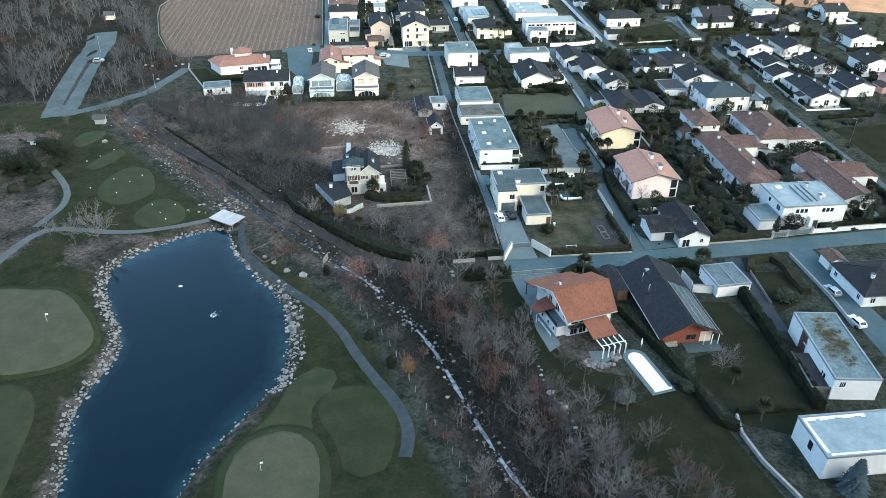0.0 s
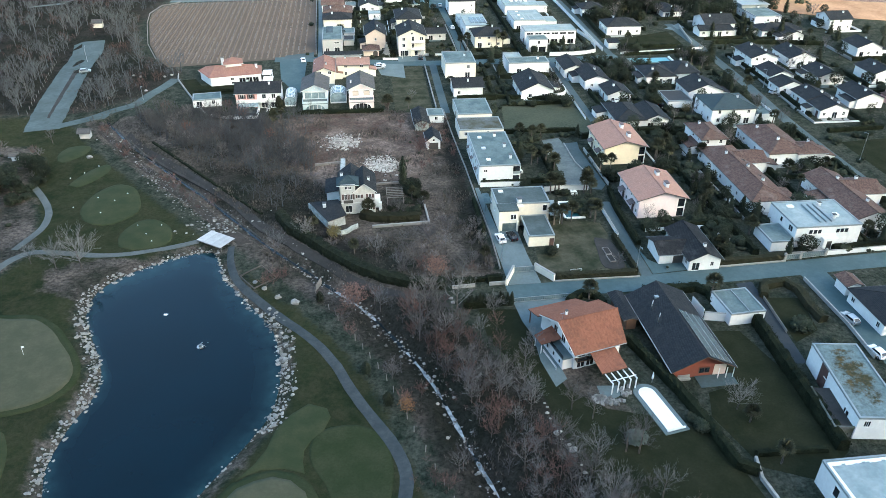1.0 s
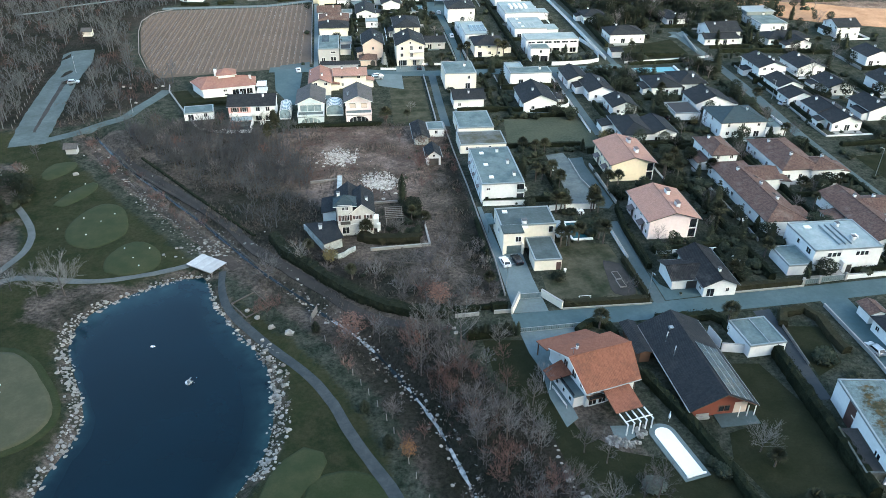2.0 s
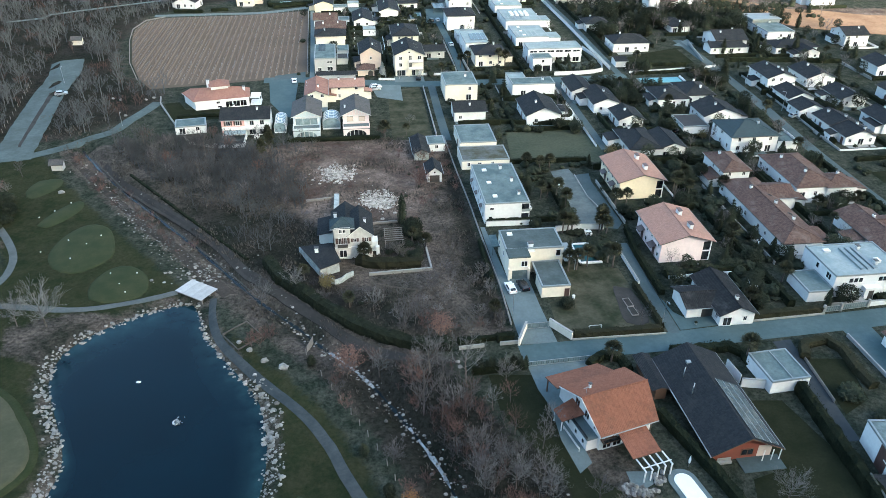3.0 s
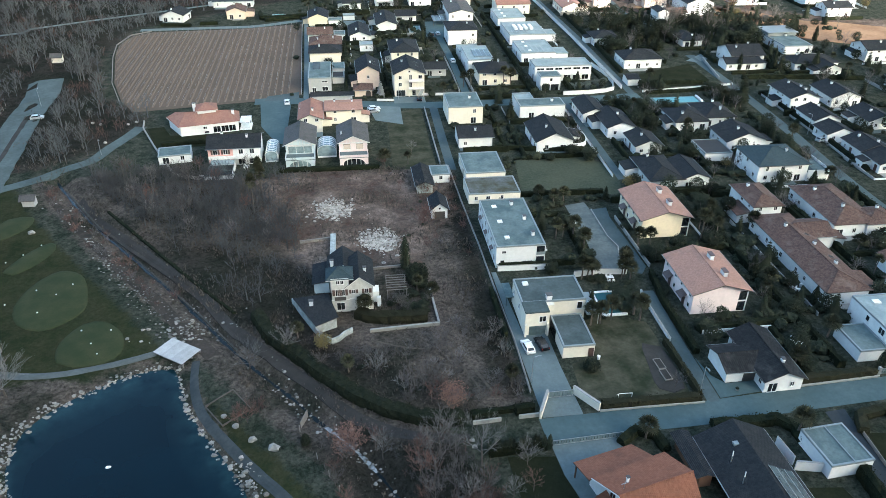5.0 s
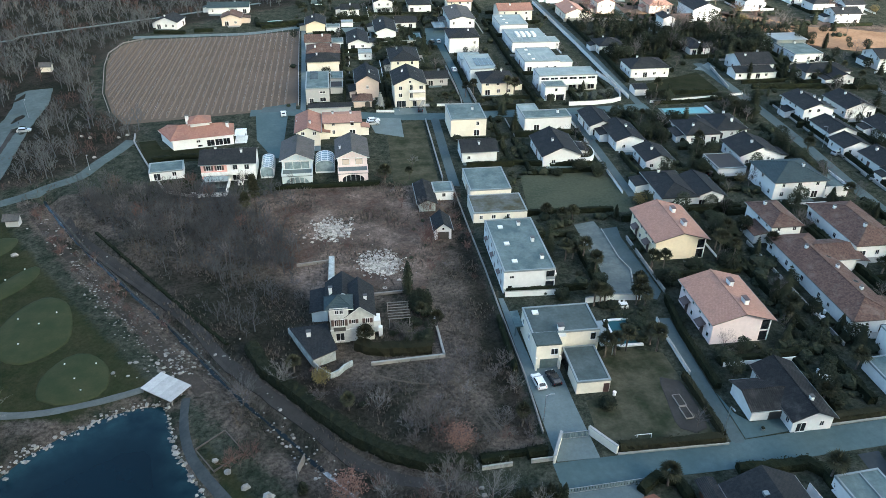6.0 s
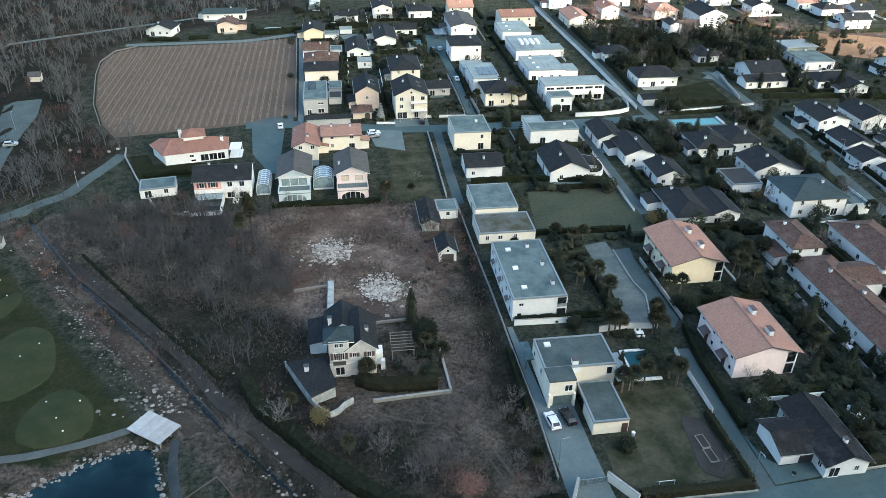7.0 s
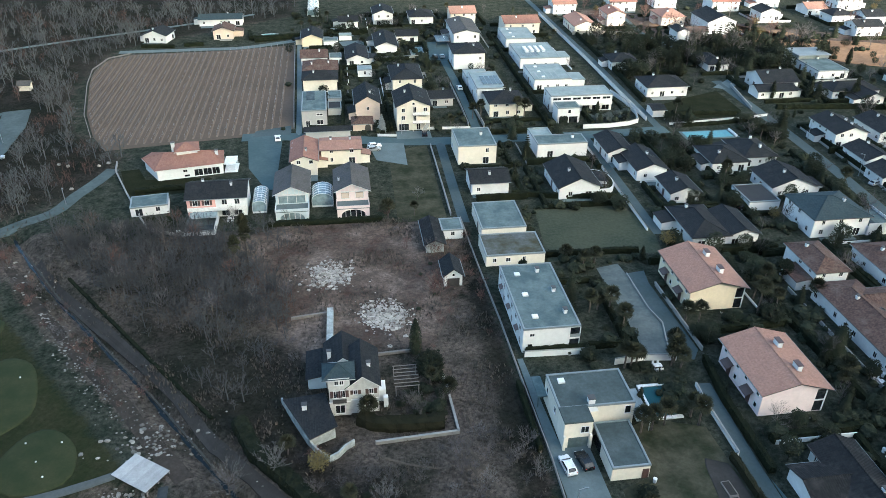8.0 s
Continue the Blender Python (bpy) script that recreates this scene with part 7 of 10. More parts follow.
house("cream wing with a flat red-edged roof", -0.6, 292.5, 12.8, 10.0, 4.8, "gable_x", rise=0.8, wall="cream", tiles="pink", sides="S", chimneys=2, density=4)
house("low flat-roofed outbuilding with a grey roof", -51.6, 265.0, 9.4, 6.6, 2.7, "flat", deck=DECK, chimneys=0, sides="S", name="shed", turn=8)
def barrel(x, y, w, d, h, label):
    """A glazed barrel vault on white hoops."""
    C = thing("conservatory", label, "conservatory", pose(x, y, land_at(x, y)))
    part("base", Shape().box(-w / 2, -d / 2, -0.5, w / 2, d / 2, 0.5), WALLS["white"], C)
    arc = [(w / 2 * math.cos(math.pi * i / 10), h + (w * 0.32) * math.sin(math.pi * i / 10)) for i in range(11)]
    s = Shape()
    prof = [(w / 2, 0.5)] + arc + [(-w / 2, 0.5)]
    for (a0, b0), (a1, b1) in zip(prof[:-1], prof[1:]):
        s.face([(a0, -d / 2, b0), (a0, d / 2, b0), (a1, d / 2, b1), (a1, -d / 2, b1)])
    s.face([(u, -d / 2, v) for u, v in reversed(prof)]).face([(u, d / 2, v) for u, v in prof])
    part("glazing", s, GREENHOUSE, C)
    for k in range(int(d / 1.2) + 1):
        yy = -d / 2 - 0.03 + k * (d + 0.06) / int(d / 1.2)
        hoop = Shape()
        for a0, b0 in prof:
            out = Vector((a0, max(b0 - h, 0.0))).normalized() * 0.07
            for e, dy in ((-0.4, -0.06), (1, -0.06), (1, 0.06), (-0.4, 0.06)):
                hoop.v.append((a0 + out.x * e, yy + dy, b0 + out.y * e))
        hoop.f = [(4 * i + j, 4 * i + (j + 1) % 4, 4 * i + 4 + (j + 1) % 4, 4 * i + 4 + j) for i in range(len(prof) - 1) for j in range(4)]
        hoop.m = [0] * len(hoop.f)
        part("hoop", hoop, TRIM, C)
    for i in (0, 2, 4, 6, 8, 10):
        part("glazing_bar", Shape().tube((arc[i][0], -d / 2, arc[i][1]), (arc[i][0], d / 2, arc[i][1]), 0.05, 0.05, 4), TRIM, C)
    return C


barrel(-6.3, 264.6, 5.6, 7.0, 2.2, "white-framed barrel-vaulted conservatory between two houses")
barrel(-22.8, 264.0, 3.6, 9.0, 2.4, "white-framed glazed canopy beside a house")
barrel(-10.4, 479, 5.6, 24.0, 1.8, "long white barrel-vaulted greenhouse behind gardens")
house("white house with a dark roof behind the vineyard", -78.5, 431.0, 11.5, 11.0, 3.4, "gable_y", turn=-12, sides="SE")
house("peach house with a red roof", -50.2, 434.0, 9.8, 10.5, 3.8, "gable_y", wall="peach", tiles="brown", sides="S")
house("long white house with a grey roof", -54.0, 457.0, 21.0, 9.0, 3.2, "gable_x", tiles="teal", sides="S")

# villa on the field
V = thing("house", "old white villa with a low tower and dark slate roofs", "house", pose(0, 180.9, 0))
TAKEN.append((-14, 171, 6, 198))
SLATE = [ROOFS["dark"], TRIM]
part("wall", gable_body(10.0, 5.5, 6.3, 2.2, False), WALLS["old"], V, at=pose(0.75, 5.1, 0, 0, 0, 90))
r, z0, _ = pitched(10.0, 5.5, 6.3, 2.2, 0.5, False)
part("roof", r, SLATE, V, at=pose(0.75, 5.1, 0, 0, 0, 90))
part("tower", Shape().box(-5.2, -0.2, -1, -1.5, 4.4, 8.5), WALLS["old"], V)
r, z0, caps = pitched(3.7, 4.6, 8.5, 1.5, 0.6, True)
tr = part("tower_roof", r, [ROOFS["teal"], TRIM], V, at=pose(-3.35, 2.1, 0, 0, 0, 90))
for c in caps:
    part("ridge_cap", c, ROOFS["teal"], tr)
part("back_wing", gable_body(7.4, 6.4, 5.2, 2.4, False), WALLS["old"], V, at=pose(-2.5, 10.4, 0, 0, 0, 90))
r, z0, _ = pitched(7.4, 6.4, 5.2, 2.4, 0.5, False)
part("back_roof", r, SLATE, V, at=pose(-2.5, 10.4, 0, 0, 0, 90))
part("low_wing", Shape().box(-9.2, 7.4, -0.8, -5.9, 15.0, 2.6), WALLS["blue"], V)
part("low_roof", slab([(-9.6, 7.0, 2.7), (-5.8, 7.0, 3.4), (-5.8, 15.4, 3.4), (-9.6, 15.4, 2.7)], 0.16), [ROOFS["dark"], TRIM_DARK], V)
for x, y, z, w, h in ((-0.6, 0.1, 4.9, 0.6, 0.9), (-4.0, -0.2, 5.0, 0.7, 1.5), (-2.8, -0.2, 5.0, 0.7, 1.5), (-3.8, -0.2, 7.6, 0.6, 0.8), (-2.9, -0.2, 7.6, 0.6, 0.8), (-3.4, -0.2, 1.5, 1.6, 1.8), (2.2, 0.1, 1.6, 0.8, 1.3), (2.2, 0.1, 4.9, 0.7, 1.1)):
    add_window(V, pose(x, y, z), w, h, 1, z < 6 and w < 1)
part("tower_balcony", Shape().box(-4.6, -1.1, 3.6, -2.2, -0.2, 3.75).box(-4.6, -1.1, 3.75, -2.2, -1.05, 4.5), TRIM_DARK, V)
for k in (0, 1):
    add_window(V, pose(3.5, 2.4 + k * 3.0, 4.9, 0, 0, 90), 0.8, 1.2, 1, True)
chimney(V, -5.0, 9.0, 6.0, 0.7, 0.6, 1.3)
chimney(V, 2.0, 3.8, 7.3, 0.6, 0.6, 1.0)
part("cornice", Shape().box(-5.3, -0.3, 3.1, -1.4, -0.19, 3.3).box(-1.5, 0.0, 3.1, 3.6, 0.09, 3.3), TRIM, V)
part("bay", Shape().box(3.5, 2.6, -0.5, 4.9, 5.2, 2.7).box(4.4, 0.9, -0.5, 5.2, 1.8, 2.2), WALLS["white"], V)
AN = thing("annexe", "low annexe with a dark slate lean-to roof", "house", pose(0, 0, 0))
part("wall", Shape().prism([(-13.2, 183.2), (-8.7, 173.4), (-4.4, 175.4), (-6.4, 183.6)], -0.8, 2.3), WALLS["weathered"], AN)
part("roof", slab([(-13.6, 183.4, 2.5), (-8.6, 172.9, 2.5), (-3.9, 175.2, 2.8), (-6.1, 183.9, 2.8)], 0.16), [ROOFS["dark"], TRIM_DARK], AN)
chimney(AN, -9.6, 180.3, 2.5, 0.8, 0.7, 1.1)
garden_wall([(-13.9, 185.2), (-11.7, 180.1), (-9.1, 174.4), (-7.2, 171.5), (-5.4, 169.9), (-4.0, 170.7), (-2.8, 172.2), (-1.4, 173.2)], 1.3, 0.3, WALLS["weathered"], "curved weathered white wall round an annexe", coping=False)
garden_wall([(2.3, 172.9), (16.8, 173.7), (16.4, 185), (15.6, 192)], 0.7, 0.35, WALLS["stone"], "grey stone terrace wall")
garden_wall([(-5.2, 197), (-4.9, 211.8)], 1.2, 1.3, WALLS["weathered"], "broad old wall on the field", coping=False)
garden_wall([(-13.1, 210.6), (-5.8, 211.6)], 0.7, 0.4, TIMBER, "old low stone wall on the field", coping=False)
garden_wall([(3.9, 196.6), (10.6, 197.0)], 0.6, 0.4, TIMBER, "old low stone wall on the field", coping=False)
GH = house("small white garden house with a dark gable", 22.8, 222.4, 4.9, 7.4, 2.9, "gable_y", rise=1.6, sides="", chimneys=0, over=0.4, name="garden_hut", dress=False)
# not a door leaf: a dark slab stands for the shaded opening
part("garage_door", Shape().box(-1.4, -3.36, 0, 1.4, -3.3, 2.1), TRIM_DARK, GH)
add_window(GH, pose(0, -3.3, 3.0), 0.5, 0.6, 0)
house("old low shed with a mossy grey roof", 20.6, 240.0, 5.4, 13.0, 2.5, "gable_y", rise=1.0, tiles="speckled", wall="weathered", sides="", chimneys=0, name="shed", dress=False)
house("small grey-green shed beside the golf course", -86, 241, 4.2, 3.4, 2.2, "gable_x", rise=0.7, wall="grey", tiles="grey", sides="", chimneys=0, name="shed", dress=False)
house("small white hut beside the golf course", -102, 225.6, 2.6, 2.2, 2.0, "gable_x", rise=0.5, wall="white", tiles="grey", sides="", chimneys=0, name="shed", dress=False)
house("small pale hut by the parking lane", -115.2, 367.5, 5, 4, 2.4, "gable_x", rise=0.9, wall="cream", tiles="grey", sides="S", chimneys=0, name="shed", dress=False)
house("small pale flat-roofed outbuilding", 25.8, 243.0, 5.4, 6.0, 2.7, "flat", wall="white", deck=DECK, sides="S", chimneys=0, name="shed")

# chalet by the road
CH = thing("house", "white chalet with a broad orange tiled roof", "house", pose(42.6, 121.35, 0, 0, 0, 13.4))
TAKEN.append((32, 105, 53, 134))
body = Shape()
for x0 in (-5.3, 4.6):
    q = [(x0, -5.2, -1), (x0, -5.2, 5.55), (x0, -0.85, 8.45), (x0, 5.0, 6.35), (x0, 5.0, -1)]
    body.face(q if x0 < 0 else q[::-1])
body.face([(-5.3, -5.2, -1), (4.6, -5.2, -1), (4.6, -5.2, 5.55), (-5.3, -5.2, 5.55)]).face([(4.6, 5.0, -1), (-5.3, 5.0, -1), (-5.3, 5.0, 6.35), (4.6, 5.0, 6.35)])
part("wall", body, WALLS["white"], CH)
CHALET = [ROOFS["chalet"], WALLS["wood"]]
part("front_roof", slab([(-6.3, -6.75, 4.85), (5.0, -6.55, 4.85), (5.85, -0.85, 8.8), (-7.1, -0.85, 8.8)]), CHALET, CH)
part("rear_roof", slab([(-7.1, -0.85, 8.8), (5.85, -0.85, 8.8), (5.7, 5.7, 6.5), (-7.8, 5.1, 6.5)]), CHALET, CH)
part("carport_roof", slab([(-8.1, 5.3, 5.9), (4.1, 5.8, 5.9), (3.8, 11.3, 3.4), (-7.2, 11.2, 3.4)]), CHALET, CH)
for x in (-6.8, -1.6, 3.4):
    part("carport_post", Shape().box(x - 0.1, 10.7, -0.5, x + 0.1, 10.9, 3.4), WALLS["wood"], CH)
part("carport_wall", Shape().box(-5.3, 5.0, -0.5, 3.4, 8.6, 3.9), WALLS["white"], CH)
part("ridge_cap", Shape().tube((-7.1, -0.85, 8.82), (5.85, -0.85, 8.82), 0.16, 0.16, 6), ROOFS["chalet"], CH)
part("gutter", Shape().tube((-6.3, -6.84, 4.75), (5.0, -6.64, 4.75), 0.09, 0.09, 6), PARAPET, CH)
part("verge_board", Shape().tube((-6.35, -6.7, 4.7), (-7.15, -0.85, 8.62), 0.09, 0.09, 4).tube((-7.15, -0.85, 8.62), (-7.85, 5.1, 6.35), 0.09, 0.09, 4), TRIM, CH)
part("porch_roof", slab([(-2.8, -11.2, 3.1), (2.6, -11.2, 3.1), (2.6, -5.2, 4.6), (-2.8, -5.2, 4.6)], 0.18), CHALET, CH)
for i in range(5):
    part("pergola_beam", Shape().box(-2.1 + i * 1.25, -14.0, 2.5, -1.92 + i * 1.25, -11.0, 2.72).box(-2.1 + i * 1.25, -13.9, 0, -1.92 + i * 1.25, -13.72, 2.5), TRIM, CH)
part("pergola_rail", Shape().box(-2.3, -13.3, 2.72, 3.2, -13.15, 2.86), TRIM, CH)
part("side_canopy", slab([(-9.4, 0.6, 2.7), (-5.3, 0.0, 3.6), (-5.3, 4.4, 3.6), (-9.4, 3.8, 2.7)], 0.15), CHALET, CH)
for y in (0.9, 3.5):
    part("canopy_post", Shape().box(-9.2, y, 0, -9.05, y + 0.15, 2.6), TRIM, CH)
part("balcony_railing", Shape().box(-7.45, -4.6, 2.55, -7.4, 0.6, 3.3), PANE, CH, "dark glass balcony front")
part("south_balcony", Shape().box(-5.3, -6.4, 2.5, -2.3, -5.2, 2.7), WALLS["wood"], CH, "dark wooden balcony")
part("south_railing", Shape().box(-5.3, -6.4, 2.7, -2.3, -6.32, 3.4), PANE, CH, "dark glass balcony front")
for u in (-3.6, -0.6, 2.6):
    add_window(CH, pose(-5.3, u, 4.1, 0, 0, -90), 1.3, 1.7, 1)
for u in (-3.8, -1.8):
    add_window(CH, pose(u, -5.2, 3.8), 1.5, 2.0, 1)
    add_window(CH, pose(u, -5.2, 1.2), 1.5, 2.0, 1)
add_window(CH, pose(2.4, -5.2, 1.2), 2.6, 2.0, 2)
add_window(CH, pose(4.6, -3.4, 1.5, 0, 0, 90), 1.0, 1.6, 0)
part("corner_pipe", Shape().tube((4.75, -5.3, 0), (4.75, -5.3, 5.2), 0.07, 0.07, 6), SHUTTER, CH)
chimney(CH, -4.0, 1.6, 7.7, 0.35, 0.35, 1.0, TRIM)
part("aerial", Shape().tube((-5.6, 0.2, 8.2), (-5.6, 0.2, 10.0), 0.05, 0.04, 5).box(-6.2, 0.16, 9.6, -5.0, 0.24, 9.68), STEEL, CH)
part("lower_storey", Shape().box(-7.4, -4.6, -0.8, -5.3, 4.6, 2.4), WALLS["white"], CH)
part("side_terrace", Shape().box(-7.5, -4.7, 2.4, -5.3, 4.7, 2.55), PAVING, CH)
for u in (-3.4, -1.0, 1.6, 3.6):
    add_window(CH, pose(-7.4, u, 1.3, 0, 0, -90), 0.7, 0.9, 0)
part("terrace_rail", Shape().box(-8.6, -4.4, 0.5, -8.52, 1.2, 0.6).box(-8.6, -4.4, 0, -8.5, -4.3, 0.9).box(-8.6, 1.1, 0, -8.5, 1.2, 0.9).box(-8.6, -4.4, 0.85, -8.52, 1.2, 0.93), TRIM, CH)

# long house with solar panels
B = thing("house", "long dark-roofed house with solar panels and an orange gable", "house", pose(61.8, 121.6, 0, 0, 0, 1.5))
TAKEN.append((52, 107, 70, 138))
part("wall", gable_body(22.6, 10.2, 3.1, 2.55, False), WALLS["orange"], B, at=pose(0, 0.3, 0, 0, 0, 90))
r, z0, _ = pitched(22.6, 10.2, 3.1, 2.55, 1.35, False, 0.22)
part("roof", r, [ROOFS["dark"], WALLS["wood"]], B, at=pose(0, 0.3, 0, 0, 0, 90))
for sx in (-1, 1):
    part("gutter", Shape().tube((sx * 6.52, -12.3, z0 + 0.06), (sx * 6.52, 12.9, z0 + 0.06), 0.09, 0.09, 6), STEEL, B)
a = math.degrees(math.atan2(2.55, 5.1))
for i in range(9):
    for j in range(3):
        part("solar_panel", Shape().box(0, 0, 0, 1.66, 1.58, 0.06), SOLAR, B, at=pose(0.75, -12.0 + i * 1.64, 3.1 + 2.55 * (1 - 0.75 / 5.1) + 0.33, 0, a, 0) @ pose(j * 1.72, 0, 0))
for j in range(4):
    part("panel_rail", Shape().box(-0.04, 0, 0.05, 0.05, 14.7, 0.09), PARAPET, B, at=pose(0.75, -12.0, 3.1 + 2.55 * (1 - 0.75 / 5.1) + 0.33, 0, a, 0) @ pose(j * 1.72 - 0.03, 0, 0))
bw = part("window", Shape().box(-0.45, -11.12, 0.8, 1.75, -11.0, 2.2), WALLS["wood"], B, "dark wooden window in an orange gable")
for k in (0, 1):
    part("pane", Shape().box(-0.3 + k * 1.05, -11.15, 0.95, 0.6 + k * 1.05, -11.11, 2.05), PANE, bw)
part("veranda_wall", Shape().box(2.6, -11.06, 0, 5.05, -11.01, 2.6), WALLS["peach"], B)
for x in (3.0, 4.6, 6.0):
    part("veranda_post", Shape().box(x, -12.2, 0, x + 0.13, -12.07, 2.6), TRIM, B)
part("bench", Shape().box(-4.6, -11.9, 0.0, -2.2, -11.4, 0.45).box(-4.6, -11.4, 0.0, -2.2, -11.3, 0.95), CONCRETE, B)
part("terrace", Shape().box(-1.0, -14.2, -0.6, 6.4, -11.0, 0.12), ASPHALT_OLD, B)
for x, y in ((-3.9, 1.2), (-3.7, 5.5)):
    part("flue", Shape().tube((x, y, 3.6), (x, y, 5.4), 0.11, 0.11, 8).tube((x, y, 5.3), (x + 0.35, y + 0.5, 5.9), 0.1, 0.1, 8), STEEL, B)
part("snow_guard", Shape().box(-2.1, 7.8, 4.75, -0.9, 8.6, 5.25), PARAPET, B)
part("wing_wall", Shape().box(-9.0, 4.6, -0.5, -6.9, 13.6, 2.5), WALLS["wood"], B)
part("wing_roof", slab([(-9.9, 4.2, 2.6), (-8.1, 4.2, 3.1), (-8.1, 14.4, 3.1), (-9.9, 14.4, 2.6)], 0.15), [ROOFS["dark"], TRIM_DARK], B)
part("wing_roof", slab([(-8.1, 4.2, 3.1), (-6.6, 4.2, 2.6), (-6.6, 14.4, 2.6), (-8.1, 14.4, 3.1)], 0.15), [ROOFS["dark"], TRIM_DARK], B)
GB = house("white flat-roofed double garage", 78.2, 129.4, 7.8, 8.4, 3.0, "flat", deck=DECK, chimneys=0, sides="", name="garage", turn=4, dress=False)
part("roof_seam", Shape().box(0.2, -4.2, 2.88, 0.4, 4.2, 3.1), PARAPET, GB)
garden_wall([(69.9, 133.2), (70.4, 128.5)], 2.0, 0.15, WALLS["white"], "white screen panel")
garden_wall([(70.2, 127.5), (74.2, 126.6)], 2.0, 0.3, WALLS["white"], "white screen wall")

# ---------------------------------------------------------------- walls, hedges, gates
WHITE = WALLS["white"]
garden_wall([(29.4, 250), (29.9, 224.6), (30.6, 204.5), (30.8, 186.4), (31.3, 165), (31.0, 151)], 0.7, 0.2, WALLS["stone"], "long low stone wall beside the field", coping=False)
garden_wall([(33.0, 192.5), (45.5, 192)], 1.4, 0.25, WHITE, "white wall between two gardens")
garden_wall([(50, 188), (56, 188.6), (62.5, 187.8)], 1.5, 0.25, WHITE, "white wall beside a pool")
garden_wall([(62.9, 162.5), (62.9, 176), (63.2, 180)], 0.9, 0.25, WHITE, "white wall along the lane")
garden_wall([(63.7, 219), (63.6, 205), (64.6, 199.6), (61.9, 189.2)], 0.45, 0.25, CONCRETE, "low kerb wall between two courts", coping=False)
garden_wall([(68.6, 214), (69.0, 190)], 0.9, 0.25, CONCRETE, "kerb wall of a court")
garden_wall([(33.8, 149.4), (31.2, 144.2)], 1.9, 0.4, WALLS["cream"], "cream slanting gate wall")
garden_wall([(38.9, 150.0), (42.2, 145.0)], 1.8, 0.4, WALLS["cream"], "cream slanting gate wall")
garden_wall([(19.0, 144.2), (24.0, 144.5)], 0.85, 0.3, CONCRETE, "low grey wall at the road's end", coping=False)
garden_wall([(27.4, 144.7), (31.0, 144.8)], 0.85, 0.3, CONCRETE, "low grey wall at the road's end", coping=False)
hedge([(19, 146), (23.6, 146.3)], 1.6, 1.3, "loose dark hedge behind a wall")
hedge([(27.0, 146.4), (30.4, 146.6)], 1.8, 1.5, "loose dark hedge behind a wall")
garden_wall([(42.4, 144.6), (62.1, 144.5)], 0.3, 0.25, CONCRETE, "low kerb wall under a hedge")
garden_wall([(81, 146.4), (98.8, 147.2)], 0.3, 0.25, CONCRETE, "low kerb wall under a hedge")
hedge([(82, 147.5), (98.4, 148.2)], 1.6, 1.5, "brownish clipped hedge along a road", HEDGE_BROWN)
garden_wall([(110, 148.9), (122, 149.5), (146, 150.5)], 1.2, 0.25, WHITE, "white wall along the road")
garden_wall([(99.2, 139.5), (99.4, 122), (98.6, 112)], 0.8, 0.25, CONCRETE, "low wall along the side road")
garden_wall([(63, 89.8), (62, 85.5), (62.7, 79.1), (64.5, 73.1), (65.4, 69.7), (66, 60)], 0.8, 0.45, ROCK_WALL, "old garden wall of pale rough stones", coping=False)
hedge([(63.6, 90.5), (70, 90.5), (76, 90.2)], 0.9, 1.0)
garden_wall([(104.6, 312), (104.6, 330), (105.0, 383), (104.2, 460)], 1.5, 0.25, WHITE, "long white wall along the street")
garden_wall([(80.6, 307.4), (90, 307.4), (97, 308.6), (101, 310.6), (103, 317.5), (103.2, 330), (101.4, 340.5)], 1.5, 0.25, WHITE, "curved white wall round a shrub garden")
for x, y in ((85.3, 315.6), (89.0, 316.1), (92.7, 316.7), (96.7, 318.2), (100.1, 319.8), (87, 313), (92, 313.2), (97, 314)):
    plant("olive", x, y, 1.7, label="rounded grey-green shrub behind a white wall")
garden_wall([(11.5, 308.4), (17.6, 307.6)], 0.8, 0.2, WHITE, "low white street wall")
garden_wall([(-11, 308.0), (3.4, 306.8)], 0.5, 0.2, CONCRETE, "low pale street wall", coping=False)
hedge([(112, 305.4), (126, 306), (140, 307.6)], 1.2, 1.1)
garden_wall([(111, 307.2), (122, 308.0), (141, 310.2), (149, 311.5)], 0.9, 0.2, WHITE, "white street wall")
garden_wall([(152, 232), (153.6, 262), (154.5, 300)], 0.6, 0.2, CONCRETE, "low grey street wall")
hedge([(153.4, 233), (154.8, 262), (155.6, 299)], 1.3, 1.6, "loose dark hedge behind a street wall")
house("small white garage with a dark lean-to roof", 110.2, 317.8, 5.4, 7.0, 2.6, "gable_x", rise=0.7, sides="", name="garage", chimneys=0, dress=False)
garden_wall([(27.2, 252), (27.6, 298)], 1.0, 0.2, CONCRETE)
garden_wall([(-15.6, 318), (-16.4, 345), (-17.2, 380), (-18, 417)], 0.9, 0.2, CONCRETE, "pale wall at the vineyard's edge", coping=False)
garden_wall([(15, 391.0), (37.2, 393.0)], 1.1, 0.25, CONCRETE, "pale garden wall")
garden_wall([(38.2, 394), (39.6, 414)], 1.2, 0.2, WHITE, "pale garden wall")
garden_wall([(28.5, 312.4), (42.6, 311.4)], 0.9, 0.2, WHITE, "low white street wall")
garden_wall([(42.6, 314), (42.8, 332), (42.6, 356)], 1.0, 0.2, CONCRETE, "pale wall of a lane")
garden_wall([(47.6, 312), (47.2, 330)], 1.4, 0.2, CONCRETE, "pale wall of a lane")
hedge([(-4, 431.5), (5, 432), (15, 432.5)], 2.4, 2.6, "tall dark hedge across the gardens")
hedge([(15.2, 389.6), (30, 390.4)], 1.6, 1.4)
hedge([(38.4, 396), (38.8, 412)], 1.4, 2.2)
hedge([(14.4, 318), (14.8, 342)], 1.4, 1.8)
